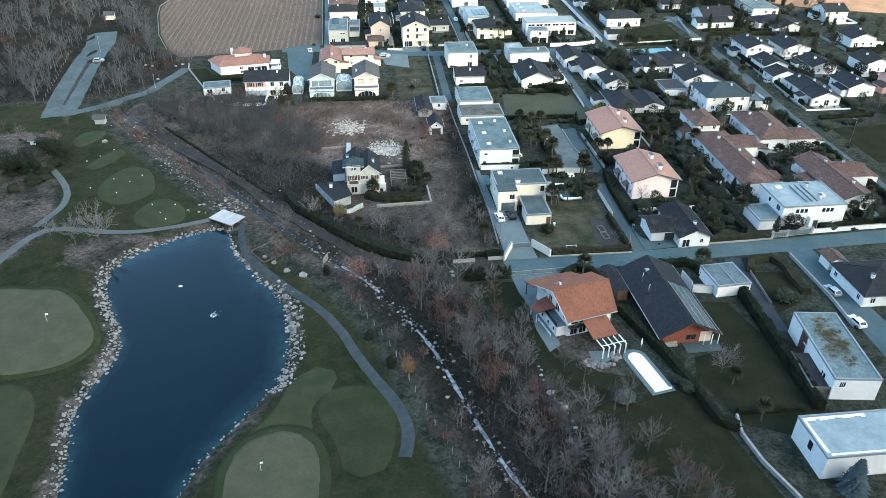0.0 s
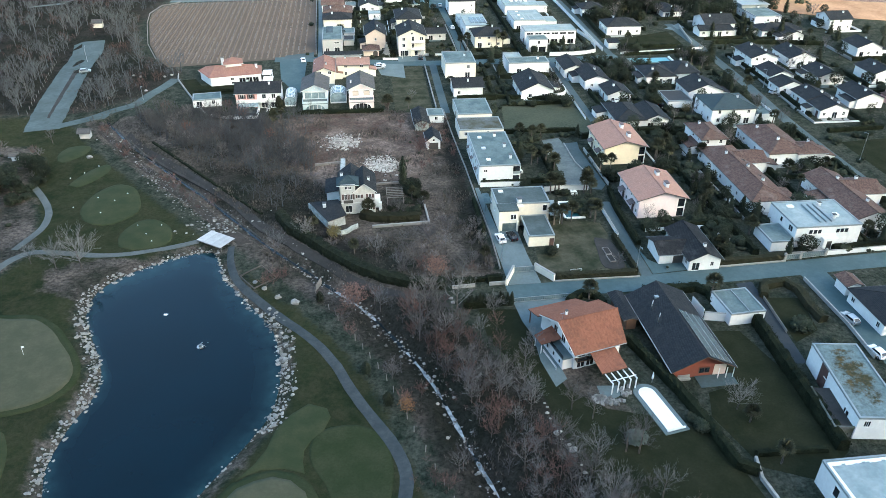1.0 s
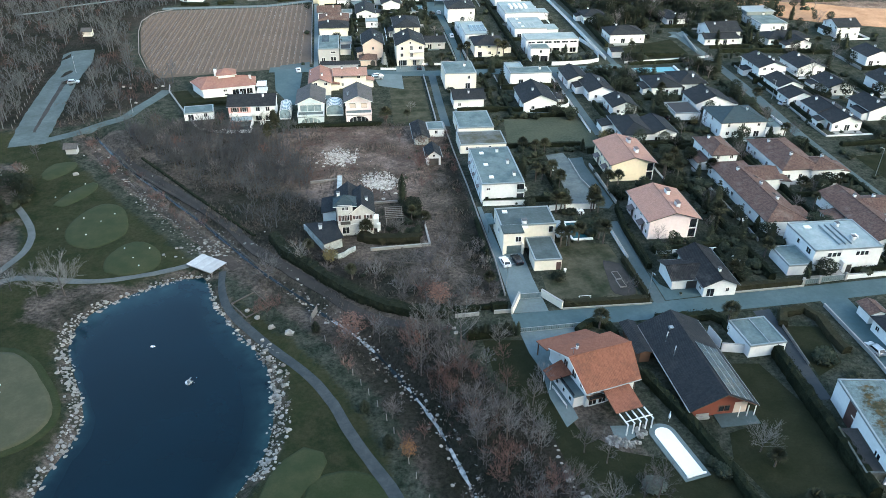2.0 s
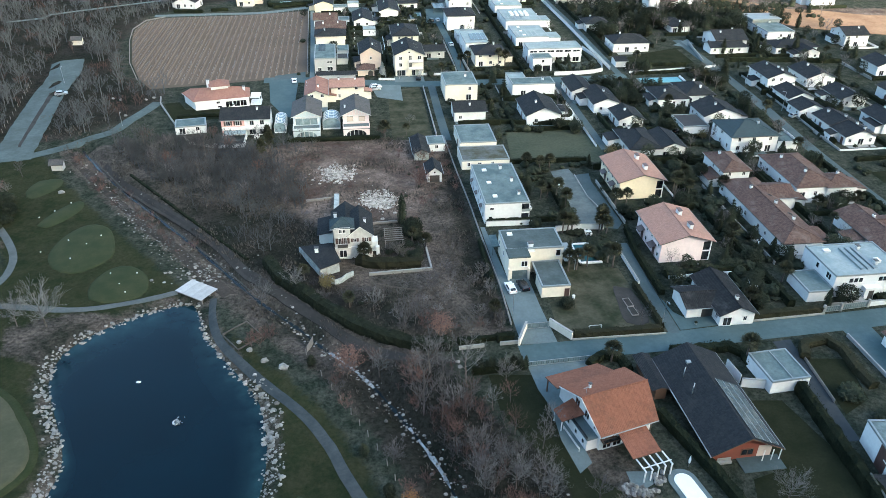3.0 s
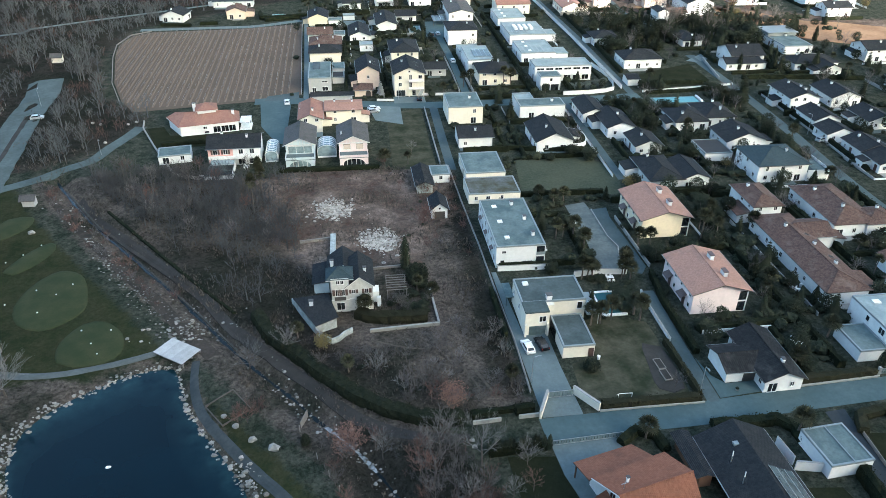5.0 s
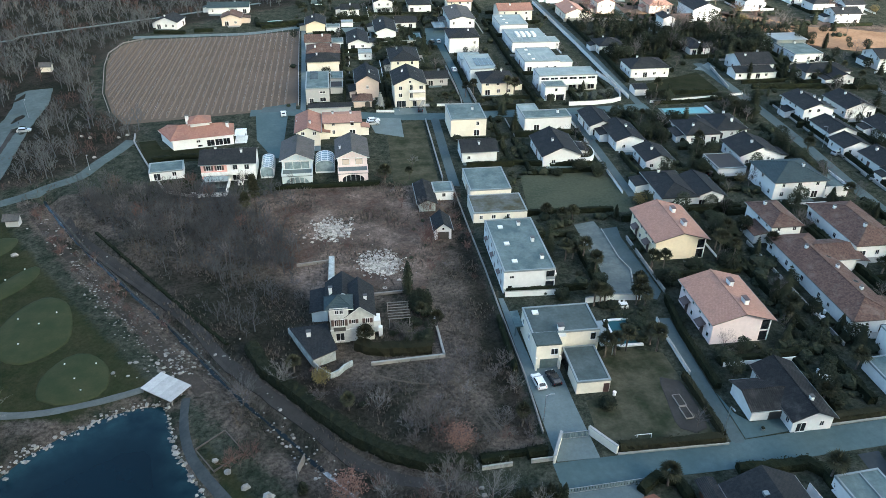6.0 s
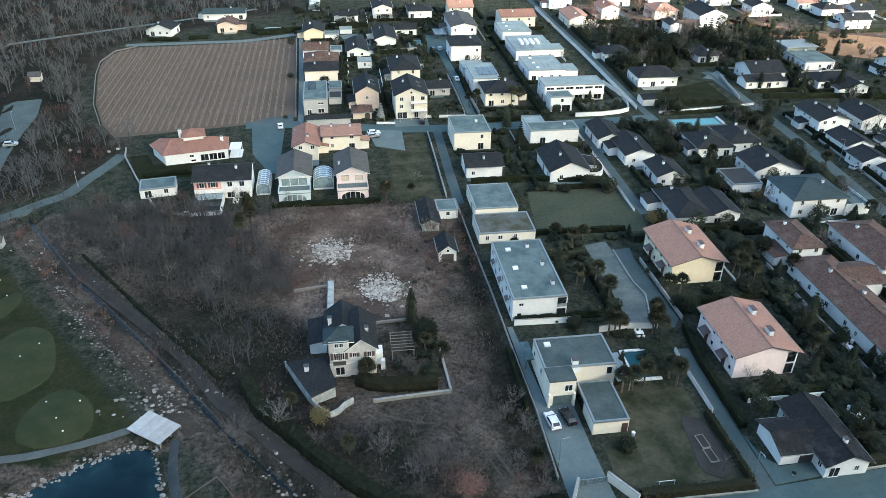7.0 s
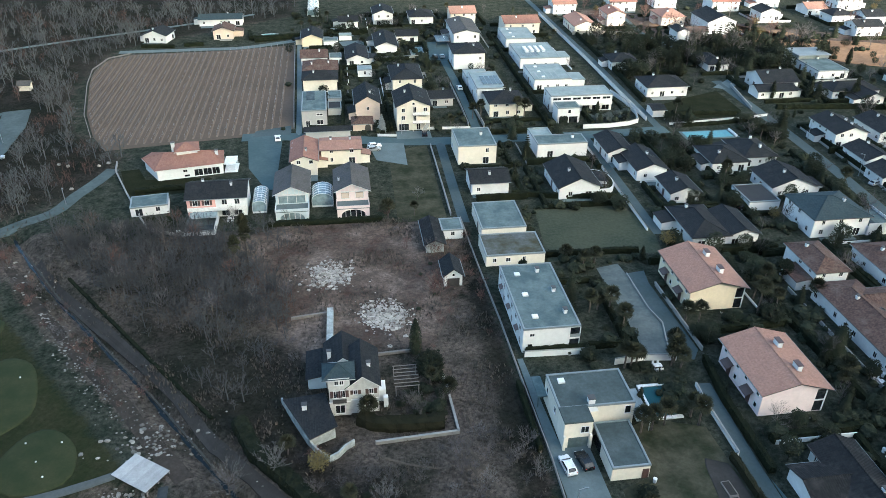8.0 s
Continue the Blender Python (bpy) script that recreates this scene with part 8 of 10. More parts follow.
hedge([(-17, 429), (-30, 426), (-38, 427), (-39, 436)], 1.8, 2.2, "tall dark hedge round a pool garden")
garden_wall([(110.6, 421.5), (125, 421), (140, 418.2)], 1.6, 0.3, WALLS["stone"], "old grey wall in the sun", coping=False)
garden_wall([(146.6, 318), (151.2, 343.5)], 1.1, 0.25, CONCRETE, "pale wall along a drive")
garden_wall([(76.2, 238), (76.6, 262), (77, 298)], 0.9, 0.2, WHITE, "pale wall of a lane")
garden_wall([(-67, 296), (-66.1, 289.9), (-59.8, 274.6), (-53.8, 260.9), (-50.2, 253.2), (-43.4, 249.9), (-33.6, 250.2)], 0.8, 0.25, CONCRETE, "grey boundary wall of a garden")


def gate(x0, y0, x1, y1, h=1.3, label="grey steel driveway gate"):
    a, b = Vector((x0, y0)), Vector((x1, y1))
    L = (b - a).length
    G = thing("gate", label, "gate", pose(x0, y0, land_at(x0, y0), 0, 0, math.degrees(math.atan2(y1 - y0, x1 - x0))))
    part("gate_frame", Shape().box(0, -0.03, 0.1, L, 0.03, 0.18).box(0, -0.03, h - 0.08, L, 0.03, h).box(0, -0.04, 0, 0.1, 0.04, h).box(L - 0.1, -0.04, 0, L, 0.04, h), STEEL, G)
    for i in range(int(L / 0.5)):
        part("slat", Shape().box(0.15 + i * 0.5, -0.015, 0.18, 0.55 + i * 0.5, 0.015, h - 0.08), GATE_GREY, G)
    return G


gate(31.6, 137.6, 44.4, 138.2, 1.2, "long low steel gate of a chalet")
gate(34.0, 149.2, 38.7, 149.3, 1.5)
gate(99.2, 147.8, 102.8, 148.0, 1.5)
gate(103.2, 148.1, 109.6, 148.6, 1.7)
for x, y in ((98.9, 147.7), (103.0, 148.0), (109.8, 148.7)):
    tagged(part("gate_pillar", Shape().box(-0.25, -0.25, -0.3, 0.25, 0.25, 2.0), CONCRETE, at=pose(x, y, 0)), "square grey concrete gate pillar", "pillar")

LAUREL = surface("laurel_leaf", (0.015, 0.020, 0.012), (0.034, 0.037, 0.022), (0.006, 0.008, 0.005), 0.9, 2.5, 0.85, 0.8, 0.15, vary=0.2, spec=0.05)
hedge([(43.0, 145.7), (53, 145.6), (61.6, 145.5)], 1.6, 1.4, "brownish clipped hedge on a kerb wall", HEDGE_BROWN)
hedge([(62.0, 146.4), (61.9, 153), (61.6, 162)], 1.0, 1.4, "brownish clipped hedge along a lane", HEDGE_BROWN)
hedge([(60.8, 138.5), (67.5, 138.1), (72.9, 138.4), (75.1, 136), (75, 132.6)], 2.0, 1.6, "dark dense laurel hedge curving round a yard")
hedge([(86.6, 133.6), (88.4, 137.4), (93.7, 138.3), (95.4, 134.9), (94.6, 128.5), (94.9, 124)], 1.8, 1.5, "loose brownish hedge round a lawn", HEDGE_BROWN)
hedge([(43.4, 136.4), (47, 138.9), (50, 137.4), (50.6, 134)], 1.6, 1.4)
GO = thing("football_goal", "small white garden football goal", "goal", pose(48.1, 147.6, 0.05))
part("frame", Shape().tube((-1.3, 0, 0), (-1.3, 0, 1.0), 0.05, 0.05, 6).tube((1.3, 0, 0), (1.3, 0, 1.0), 0.05, 0.05, 6).tube((-1.3, 0, 1.0), (1.3, 0, 1.0), 0.05, 0.05, 6).tube((-1.3, 0, 1.0), (-1.3, 0.8, 0), 0.03, 0.03, 5).tube((1.3, 0, 1.0), (1.3, 0.8, 0), 0.03, 0.03, 5), TRIM, GO)
hedge([(-21, 180), (-17.7, 172.6), (-12, 166), (-7.4, 160.1), (-1, 153), (4.6, 148.5), (10, 146), (17.5, 145.3)], 2.7, 2.0, "dense dark hedge of laurel beside a track", LAUREL, dense=16)
# thin hedge added to give the dark line of a ditch edge
hedge([(-63.5, 232.4), (-49.5, 213.6), (-36.4, 196), (-26, 182.5)], 0.7, 0.4, "low dark leafy strip in place of a ditch edge along a track", dense=5)
hedge([(20.5, 136.8), (31.0, 137.3)], 1.2, 1.6, "tall dark yew hedge beside a gate")
for k in range(13):
    plant("column", 20.6 + k * 0.85 + 0.15 * math.sin(k * 2.3), 137.0 + 0.1 * math.sin(k * 5.1), 0.5 + 0.05 * math.sin(k * 3.7), label="dark columnar yew in a tall hedge", group="yews of a hedge")
hedge([(19, 146.4), (30.5, 147)], 1.1, 1.0)
hedge([(-0.2, 179.0), (2.5, 177.2), (5, 176.6), (10, 176.2), (14.6, 176.2)], 2.6, 1.9, "thick clipped hedge behind a terrace wall", HEDGE_BROWN)
PG2 = thing("pergola", "bare timber pergola beside a villa", "pergola", pose(8.9, 187.4, 0))
for i in range(4):
    part("post", Shape().tube(((-2.1, 2.1)[i % 2], (-3, 2.8)[i // 2], 0), ((-2.1, 2.1)[i % 2], (-3, 2.8)[i // 2], 2.2), 0.08, 0.08, 6), TIMBER, PG2)
for i in range(7):
    part("beam", Shape().box(-2.3, -3 + i * 0.97, 2.2, 2.3, -2.9 + i * 0.97, 2.32), TIMBER, PG2)
for y in (152.6, 155.8):
    RB = thing("raised_bed", "long timber-edged vegetable bed on a lawn", "garden bed", pose(58.0, y, 0.05, 0, 0, 4))
    part("edging", Shape().box(-0.75, -1.5, 0, -0.65, 1.5, 0.3).box(0.65, -1.5, 0, 0.75, 1.5, 0.3).box(-0.65, -1.5, 0, 0.65, -1.4, 0.3).box(-0.65, 1.4, 0, 0.65, 1.5, 0.3), TIMBER, RB)
    part("earth", Shape().box(-0.65, -1.4, 0, 0.65, 1.4, 0.22), DIRT, RB)
hedge([(52.0, 122), (54.3, 113.6), (56.3, 106.8), (58.5, 96.1), (59.3, 88.5), (62, 86.8)], 1.5, 1.9, "tall dark hedge between two gardens")
hedge([(80.6, 125), (79.7, 110.7), (79.2, 99.3), (78.6, 90)], 2.0, 2.4, "tall clipped hedge between two gardens")
garden_wall([(86.5, 133.6), (85.4, 121.4)], 0.7, 0.12, TIMBER, "low timber fence beside a drive", "fence", False)
hedge([(66.6, 158), (66.8, 176), (68.2, 187)], 1.2, 1.5)
hedge([(70, 164.8), (80, 165.2), (92, 166)], 1.3, 1.6)
hedge([(93, 150.5), (92.6, 165), (92, 190), (91.5, 215)], 1.4, 1.8)
hedge([(70, 195), (80, 195.6), (90, 196)], 1.2, 1.6)
hedge([(46.5, 193.6), (54.5, 193.6), (55, 214)], 1.1, 1.5)
hedge([(46, 217), (55, 217)], 1.1, 1.4)
hedge([(56.2, 191), (56.4, 203)], 1.0, 1.2)
hedge([(46, 193.2), (33.5, 193.8)], 1.0, 1.4)
hedge([(46.5, 229), (66, 228.5), (70, 228)], 1.2, 1.5)
hedge([(46, 262), (60, 258.4), (75, 257)], 1.2, 1.5)
hedge([(81.4, 226), (100, 226.6)], 1.2, 1.6)
hedge([(81, 246), (100, 246.5)], 1.2, 1.6)
hedge([(116, 316.6), (139.5, 314.6)], 1.6, 1.5)
hedge([(139.6, 160), (140.6, 190), (140.4, 225)], 1.4, 1.8)
hedge([(118.5, 183), (118.2, 200), (117.5, 226)], 1.4, 1.8)
hedge([(113, 150.8), (126, 151.4), (138, 152)], 1.2, 1.5)
hedge([(132, 245), (138, 246), (139.6, 280)], 1.3, 1.6)
hedge([(106.6, 240), (107.6, 262), (108, 296)], 1.3, 1.6)
hedge([(96.5, 266), (97, 296)], 1.2, 1.5)
hedge([(154, 300), (172, 301)], 1.2, 1.4)
hedge([(152.4, 220), (172, 221)], 1.2, 1.4)
hedge([(168.8, 226), (169, 250), (169.4, 296)], 1.2, 1.5)
hedge([(-57.5, 275), (-50, 276.2), (-40, 276.6), (-33, 276.8)], 1.6, 1.3)
hedge([(45.5, 306.5), (68, 307)], 1.2, 1.5)
hedge([(47, 330), (47.4, 362)], 1.2, 1.6)
hedge([(16.5, 312), (16.8, 345)], 1.1, 1.5)
hedge([(0.5, 312), (1.2, 345), (1.5, 395)], 1.1, 1.5)
hedge([(70, 312), (70.4, 345), (71, 425)], 1.4, 2.0)
hedge([(110.6, 330), (112, 362), (112.4, 420)], 1.3, 1.7)
hedge([(112, 362), (138, 358)], 1.3, 1.7)
hedge([(156, 318), (180, 316), (204, 312)], 1.4, 1.8)
hedge([(180, 330), (184, 365)], 1.4, 1.8)
hedge([(-84, 420), (-70, 418)], 2.0, 1.4)
hedge([(-66, 420), (-58, 421)], 2.4, 1.6)
hedge([(-36, 424), (-22, 428)], 3.0, 1.6)

ROCK_DARK = surface("mossy_stone", (0.085, 0.085, 0.078), (0.055, 0.057, 0.05), (0.03, 0.03, 0.026), 0.6, 3.0)
garden_wall([(-79.5, 250.5), (-64.6, 227.6), (-48.6, 206.2), (-38.6, 192.8), (-32.8, 184.6), (-25, 173.4)], 0.25, 0.4, ROCK_DARK, "dark stone bank wall of the brook", "bank_wall", False)

# pools
P = thing("swimming_pool", "long narrow pool under a white cover with a pale stone rim", "pool", pose(51.3, 102.6, land_at(51, 103) + 0.02, 0, 0, 11.4))
rim = [(2.4 * math.cos(a), 4.6 + 2.4 * math.sin(a)) for a in np.linspace(0, math.pi, 12)] + [(-2.4, -5.8), (2.4, -5.8)]
lid = [(1.55 * math.cos(a), 4.4 + 1.55 * math.sin(a)) for a in np.linspace(0, math.pi, 12)] + [(-1.55, -4.9), (1.55, -4.9)]
part("rim", Shape().prism(rim, -0.4, 0.14), PAVING, P)
part("cover", Shape().prism(lid, 0.1, 0.24), COVER, P, "white pool cover")
part("roller", Shape().tube((-1.8, -5.2, 0.35), (1.8, -5.2, 0.35), 0.2, 0.2, 8), TRIM, P)
P = thing("swimming_pool", "small pool with a raised white rim beside palms", "pool", pose(54.7, 176.8, 0.0) @ Matrix.Diagonal((0.76, 1.04, 1, 1)))
part("rim", Shape().box(-3.6, -4.4, -0.3, 3.6, -3.8, 0.35).box(-3.6, 3.8, -0.3, 3.6, 4.4, 0.35).box(-3.6, -3.8, -0.3, -3.0, 3.8, 0.35).box(3.0, -3.8, -0.3, 3.6, 3.8, 0.35), TRIM, P)
part("water", Shape().box(-3.0, -3.8, -0.2, 3.0, 3.8, 0.18), POOL, P)
P = thing("swimming_pool", "pale blue pool under a cover behind a bungalow", "pool", pose(121.2, 297.6, land_at(121, 297)))
part("rim", Shape().box(-9.5, -3.4, -0.3, 9.0, 3.4, 0.12), PAVING, P)
part("cover", Shape().box(-8.6, -2.6, 0.0, 7.0, 2.6, 0.2), plain("pool_cover_blue", (0.11, 0.30, 0.34)), P)
part("roller", Shape().tube((8.0, -2.8, 0.45), (8.0, 2.8, 0.45), 0.4, 0.4, 10), TRIM, P)
P = thing("swimming_pool", "oval green garden pool with a rim", "pool", pose(-29.5, 432, land_at(-29, 432)))
part("rim", Shape().prism([(5.2 * math.cos(TAU * i / 24), 3.4 * math.sin(TAU * i / 24)) for i in range(24)], -0.3, 0.5), TRIM, P)
part("water", Shape().prism([(4.8 * math.cos(TAU * i / 24), 3.0 * math.sin(TAU * i / 24)) for i in range(24)], 0.0, 0.54), plain("pool_net_green", (0.10, 0.26, 0.20)), P)
P = thing("swimming_pool", "small pale pool in a walled garden", "pool", pose(34.7, 402, 0.0))
part("rim", Shape().box(-3.0, -6.0, -0.3, 3.0, 6.0, 0.2), PARAPET, P)
part("water", Shape().box(-2.2, -5.2, 0, 2.2, 5.2, 0.23), plain("pool_pale", (0.045, 0.12, 0.115)), P)
PE = thing("pergola", "dark steel pergola with a slatted roof", "pergola", pose(47.3, 412.2, 0.08))
part("frame", Shape().box(-3.2, -5.4, 2.4, 3.2, -5.2, 2.6).box(-3.2, 5.2, 2.4, 3.2, 5.4, 2.6).box(-3.2, -5.2, 2.4, -3.0, 5.2, 2.6).box(3.0, -5.2, 2.4, 3.2, 5.2, 2.6), TRIM_DARK, PE)
for x in (-3.1, 3.1):
    for y in (-5.3, 5.3):
        part("post", Shape().box(x - 0.08, y - 0.08, -0.1, x + 0.08, y + 0.08, 2.4), TRIM_DARK, PE)
for i in range(3):
    for j in range(4):
        part("panel", Shape().box(-2.9 + i * 2.0, -5.0 + j * 2.6, 2.42, -1.1 + i * 2.0, -2.7 + j * 2.6, 2.5), SOLAR, PE)

# umbrella, terrace of the chalet
U = thing("garden_umbrella", "closed white garden umbrella", "umbrella", pose(52.4, 109.8, land_at(52, 109)))
part("pole", Shape().tube((0, 0, 0), (0, 0, 2.6), 0.035, 0.035, 6), STEEL, U)
part("canopy", Shape().tube((0, 0, 1.0), (0, 0, 1.6), 0.16, 0.22, 8).tube((0, 0, 1.6), (0, 0, 2.65), 0.22, 0.03, 8), COVER, U)
rng = random.Random(3)
s = Shape()
for _ in range(60):
    a, r = rng.uniform(-2.8, 0.2), rng.uniform(2.0, 3.8)
    x, y = 43.6 + r * math.cos(a) * 1.1, 108.4 + r * math.sin(a)
    s.ball((x, y, land_at(x, y) + 0.15), rng.uniform(0.3, 0.6), rng.uniform(0.3, 0.6), 0.4, 0.3, 4, 6, rng=rng)
tagged(part("rockery", s, ROCK), "rockery of grey stones round a terrace", "rockery", kind="stuff")
sheet("terrace_chalet", [(41.8, 110), (41.8, 107.4), (43.3, 106.0), (45.4, 107.0), (46.0, 109.6)], PAVING, 0.08, label="paved chalet terrace", category="terrace")

# bridge deck at the pond
BR = thing("footbridge", "flat pale plank deck over the pond's outlet", "bridge", pose(-36.2, 172.0, -0.55, 0, 0, -36))
for i in range(15):
    part("plank", Shape().box(-3.9 + i * 0.52, -2.6, 0.12, -3.42 + i * 0.52, 2.6, 0.19), DECKING, BR)
for y in (-2.3, 0, 2.3):
    part("beam", Shape().box(-4.0, y - 0.15, -0.25, 4.0, y + 0.15, 0.12), TIMBER, BR)
for x in (-3.6, 3.6):
    for y in (-2.2, 2.2):
        part("post", Shape().tube((x, y, -2.2), (x, y, -0.2), 0.15, 0.15, 7), TIMBER, BR)

# fountain in the pond, flags, fence posts, boulders
F = thing("pond_fountain", "small pale floating pond aerator", "fountain", pose(-34.2, 132.4, WATER_Z))
part("float", Shape().tube((0, 0, -0.1), (0, 0, 0.2), 0.7, 0.6, 10), plain("float_grey", (0.5, 0.5, 0.5)), F)
s = Shape()
rng = random.Random(9)
for _ in range(60):
    a, r = rng.uniform(0, TAU), abs(rng.gauss(0, 0.55))
    s.ball((r * math.cos(a) * 0.7 + r * 0.5, r * math.sin(a), 0.15 + max(0, 0.7 - r) * rng.random()), 0.12, 0.12, 0.10, 0.3, 3, 5, rng=rng)
tagged(part("spray", s, FOAM, F), kind="stuff")
F = thing("pond_float", "small pale float on the pond", "float", pose(-43.2, 144.2, WATER_Z))
part("body", Shape().ball((0, 0, 0.05), 0.55, 0.3, 0.16, 0.2), TRIM, F)


def flag(x, y, colour):
    G = thing("golf_flag", "small pale flag on a golf green", "flag", pose(x, y, land_at(x, y) + 0.3))
    part("pole", Shape().tube((0, 0, 0), (0, 0, 2.1), 0.03, 0.025, 5), TRIM, G)
    part("cloth", Shape().face([(0, 0, 1.6), (0.5, 0.12, 1.68), (0.5, 0.12, 2.05), (0, 0, 2.1)]).face([(0, 0.01, 2.1), (0.5, 0.13, 2.05), (0.5, 0.13, 1.68), (0, 0.01, 1.6)]), colour, G)


flag(-67.6, 131.6, COVER)
flag(-19.6, 86.6, COVER)
rng = random.Random(12)
for i, p in enumerate(spline([(-11.3, 147.2), (-4.6, 133), (-1.3, 126.5), (3, 116.7), (7, 103.1), (9.8, 94.2), (12, 87.4), (14.4, 77.7), (17, 66)], 3.2)):
    tagged(part("fence_post", Shape().tube((0, 0, -0.4), (rng.uniform(-.12, .12), rng.uniform(-.12, .12), 1.5), 0.09, 0.08, 6), TIMBER, at=pose(p.x, p.y, land_at(p.x, p.y))), "weathered grey wooden fence post", "post", "posts beside the brook")
S = thing("sign_board", "weathered pale board beside the path", "sign", pose(-10.6, 149.6, land_at(-10.6, 149.6), 0, 0, 70))
part("board", Shape().box(-1.6, -0.05, 0.1, 1.6, 0.05, 1.8), TIMBER, S)
for x, y, r in ((-15.6, 143.6, 1.1), (-19.4, 146.2, 0.8), (-25, 152.6, 0.6), (-22.6, 149.8, 0.7), (18.2, 140.4, 0.5), (18.4, 138.8, 0.55), (-80.5, 224.8, 0.9)):
    rng = random.Random(int(x * 10))
    tagged(part("boulder", Shape().ball((0, 0, r * 0.35), r, r * 0.8, r * 0.6, 0.22, 5, 8, rng=rng), ROCK, at=pose(x, y, land_at(x, y))), "pale grey boulder on the grass", "boulder")
rng = random.Random(44)
for p in spline([(31.1, 106.5), (31.2, 102.6), (31.4, 99), (32.9, 96.2), (33.5, 93.6), (33.7, 90)], 1.3):
    x, y, r = p.x + rng.uniform(-0.3, 0.3), p.y, rng.choice((0.25, 0.35, 0.5, 0.7))
    tagged(part("boulder", Shape().ball((0, 0, r * 0.3), r * 1.2, r * 0.8, r * 0.6, 0.24, 5, 8, rng=rng), ROCK_WALL, at=pose(x, y, land_at(x, y))), "pale grey boulder at the edge of a lawn", "boulder")
garden_wall([(-20.4, 154.2), (-24.1, 159.6), (-28.6, 155.7), (-24.9, 150.4), (-20.6, 153.7)], 0.25, 0.15, BARK, "low timber edge of a planted bed", "bed_edging", False)

# stones round the pond
rng = random.Random(21)
STONES = []
for i in range(6):
    s = Shape().ball((0, 0, 0), 1, rng.uniform(0.7, 0.9), rng.uniform(0.45, 0.65), 0.24, 5, 7, rng=rng)
    STONES.append(s.mesh("stone", ROCK))
shore = thing("pond_shore", "belt of pale grey stones round the pond", "stone belt")
rest = Shape()
count = 0
pond = POND_LINE + [POND_LINE[0]]
for a, b in zip(pond[:-1], pond[1:]):
    mid = (a + b) / 2
    out = Vector(((b - a).y, -(b - a).x)).normalized()
    if inside(np.array(mid.x + out.x), np.array(mid.y + out.y), POND_LINE):
        out = -out
    east = mid.x > -30
    belt = 2.4 if (mid.x < -45 and mid.y < 160) else 3.4 if (mid.x > -30 and 108 < mid.y < 142) else 0.7 if (mid.x > -36 and mid.y < 108) else 1.1 if (mid.x > -36 and mid.y > 141) else 1.7
    thin = 0.55 + 0.75 * noise.noise(Vector((mid.x * 0.16, mid.y * 0.16, 5)))
    for _ in range(int((b - a).length * belt * 4.6 * max(0.3, thin + 0.3)) + 1):
        u, v = rng.random(), rng.triangular(-0.5, belt * 1.25, belt * 0.3)
        p = a + (b - a) * u + out * v
        r = rng.choice((0.07, 0.09, 0.11, 0.14, 0.17, 0.21, 0.26, 0.33, 0.42)) * rng.uniform(0.75, 1.2) * (0.75 if belt < 1 else 1)
        z = max(land_at(p.x, p.y), WATER_Z - 0.15) + 0.12 * r
        if 80 < mid.y and count < 300 and r > 0.27:
            part("stone", STONES[count % 6], None, shore, at=pose(p.x, p.y, z, 0, 0, rng.uniform(0, 360)) @ Matrix.Diagonal((r * rng.uniform(0.9, 1.4), r, r * rng.uniform(0.8, 1.2), 1)))
            count += 1
        else:
            rest.ball((p.x, p.y, z), r * rng.uniform(0.9, 1.5), r, r * 0.8, 0.25, 4, 6, rng=rng)
part("small_stones", rest, ROCK, shore)
rng = random.Random(22)
s = Shape()
for i, p in enumerate(STREAM_LINE):
    if p.y > 246 or p.y < 60:
        continue
    for _ in range(6 if p.y < 162 else 2):
        q = p + Vector((rng.gauss(0, 0.9), rng.gauss(0, 1.6)))
        r = rng.choice((0.08, 0.11, 0.15, 0.2, 0.3)) * (1.0 if p.y < 162 else 0.6)
        s.ball((q.x, q.y, land_at(q.x, q.y) + 0.2), r * 1.3, r, r * 0.8, 0.25, 4, 6, rng=rng)
for _ in range(260):
    k = rng.random()
    p = spline([(-66.5, 220), (-56.7, 204), (-46.5, 190.2), (-38.5, 180.5)], 0.7)[int(k * 60) % 60] + Vector((rng.gauss(0.7, 0.8 + k), rng.gauss(0.7, 0.8 + k)))
    r = rng.choice((0.07, 0.1, 0.14, 0.2)) * rng.uniform(0.8, 1.3)
    s.ball((p.x, p.y, land_at(p.x, p.y) + 0.05), r * 1.3, r, r * 0.7, 0.25, 3, 5, rng=rng)
for _ in range(120):
    x, y = rng.gauss(-35.5, 3.6), rng.gauss(179.5, 2.8)
    r = rng.choice((0.12, 0.18, 0.25, 0.34)) * rng.uniform(0.8, 1.2)
    s.ball((x, y, land_at(x, y) + 0.08), r * 1.3, r, r * 0.7, 0.25, 4, 6, rng=rng)
for _ in range(40):
    p = rng.choice(BROOK[6:34]) + Vector((rng.gauss(-3, 1.5), rng.gauss(-3, 1.5)))
    r = rng.uniform(0.1, 0.28)
    s.ball((p.x, p.y, land_at(p.x, p.y) + 0.08), r * 1.3, r, r * 0.7, 0.25, 4, 6, rng=rng)
tagged(part("brook_stones", s, ROCK), "grey stones along the brook", "stones", kind="stuff")

# vineyard
VINE = [(-93.8, 371.5), (-96.2, 389), (-93.5, 403), (-86, 408.9), (-47.3, 411.0), (-18.3, 417), (-15.6, 318), (-29.8, 312.8), (-54, 309), (-72.8, 306), (-79.1, 317.2), (-86.4, 338.1)]
rng = random.Random(31)
CANE = surface("vine_cane", (0.16, 0.115, 0.085), (0.12, 0.09, 0.07), None, 0.5, 3.0, 0.95, 0)
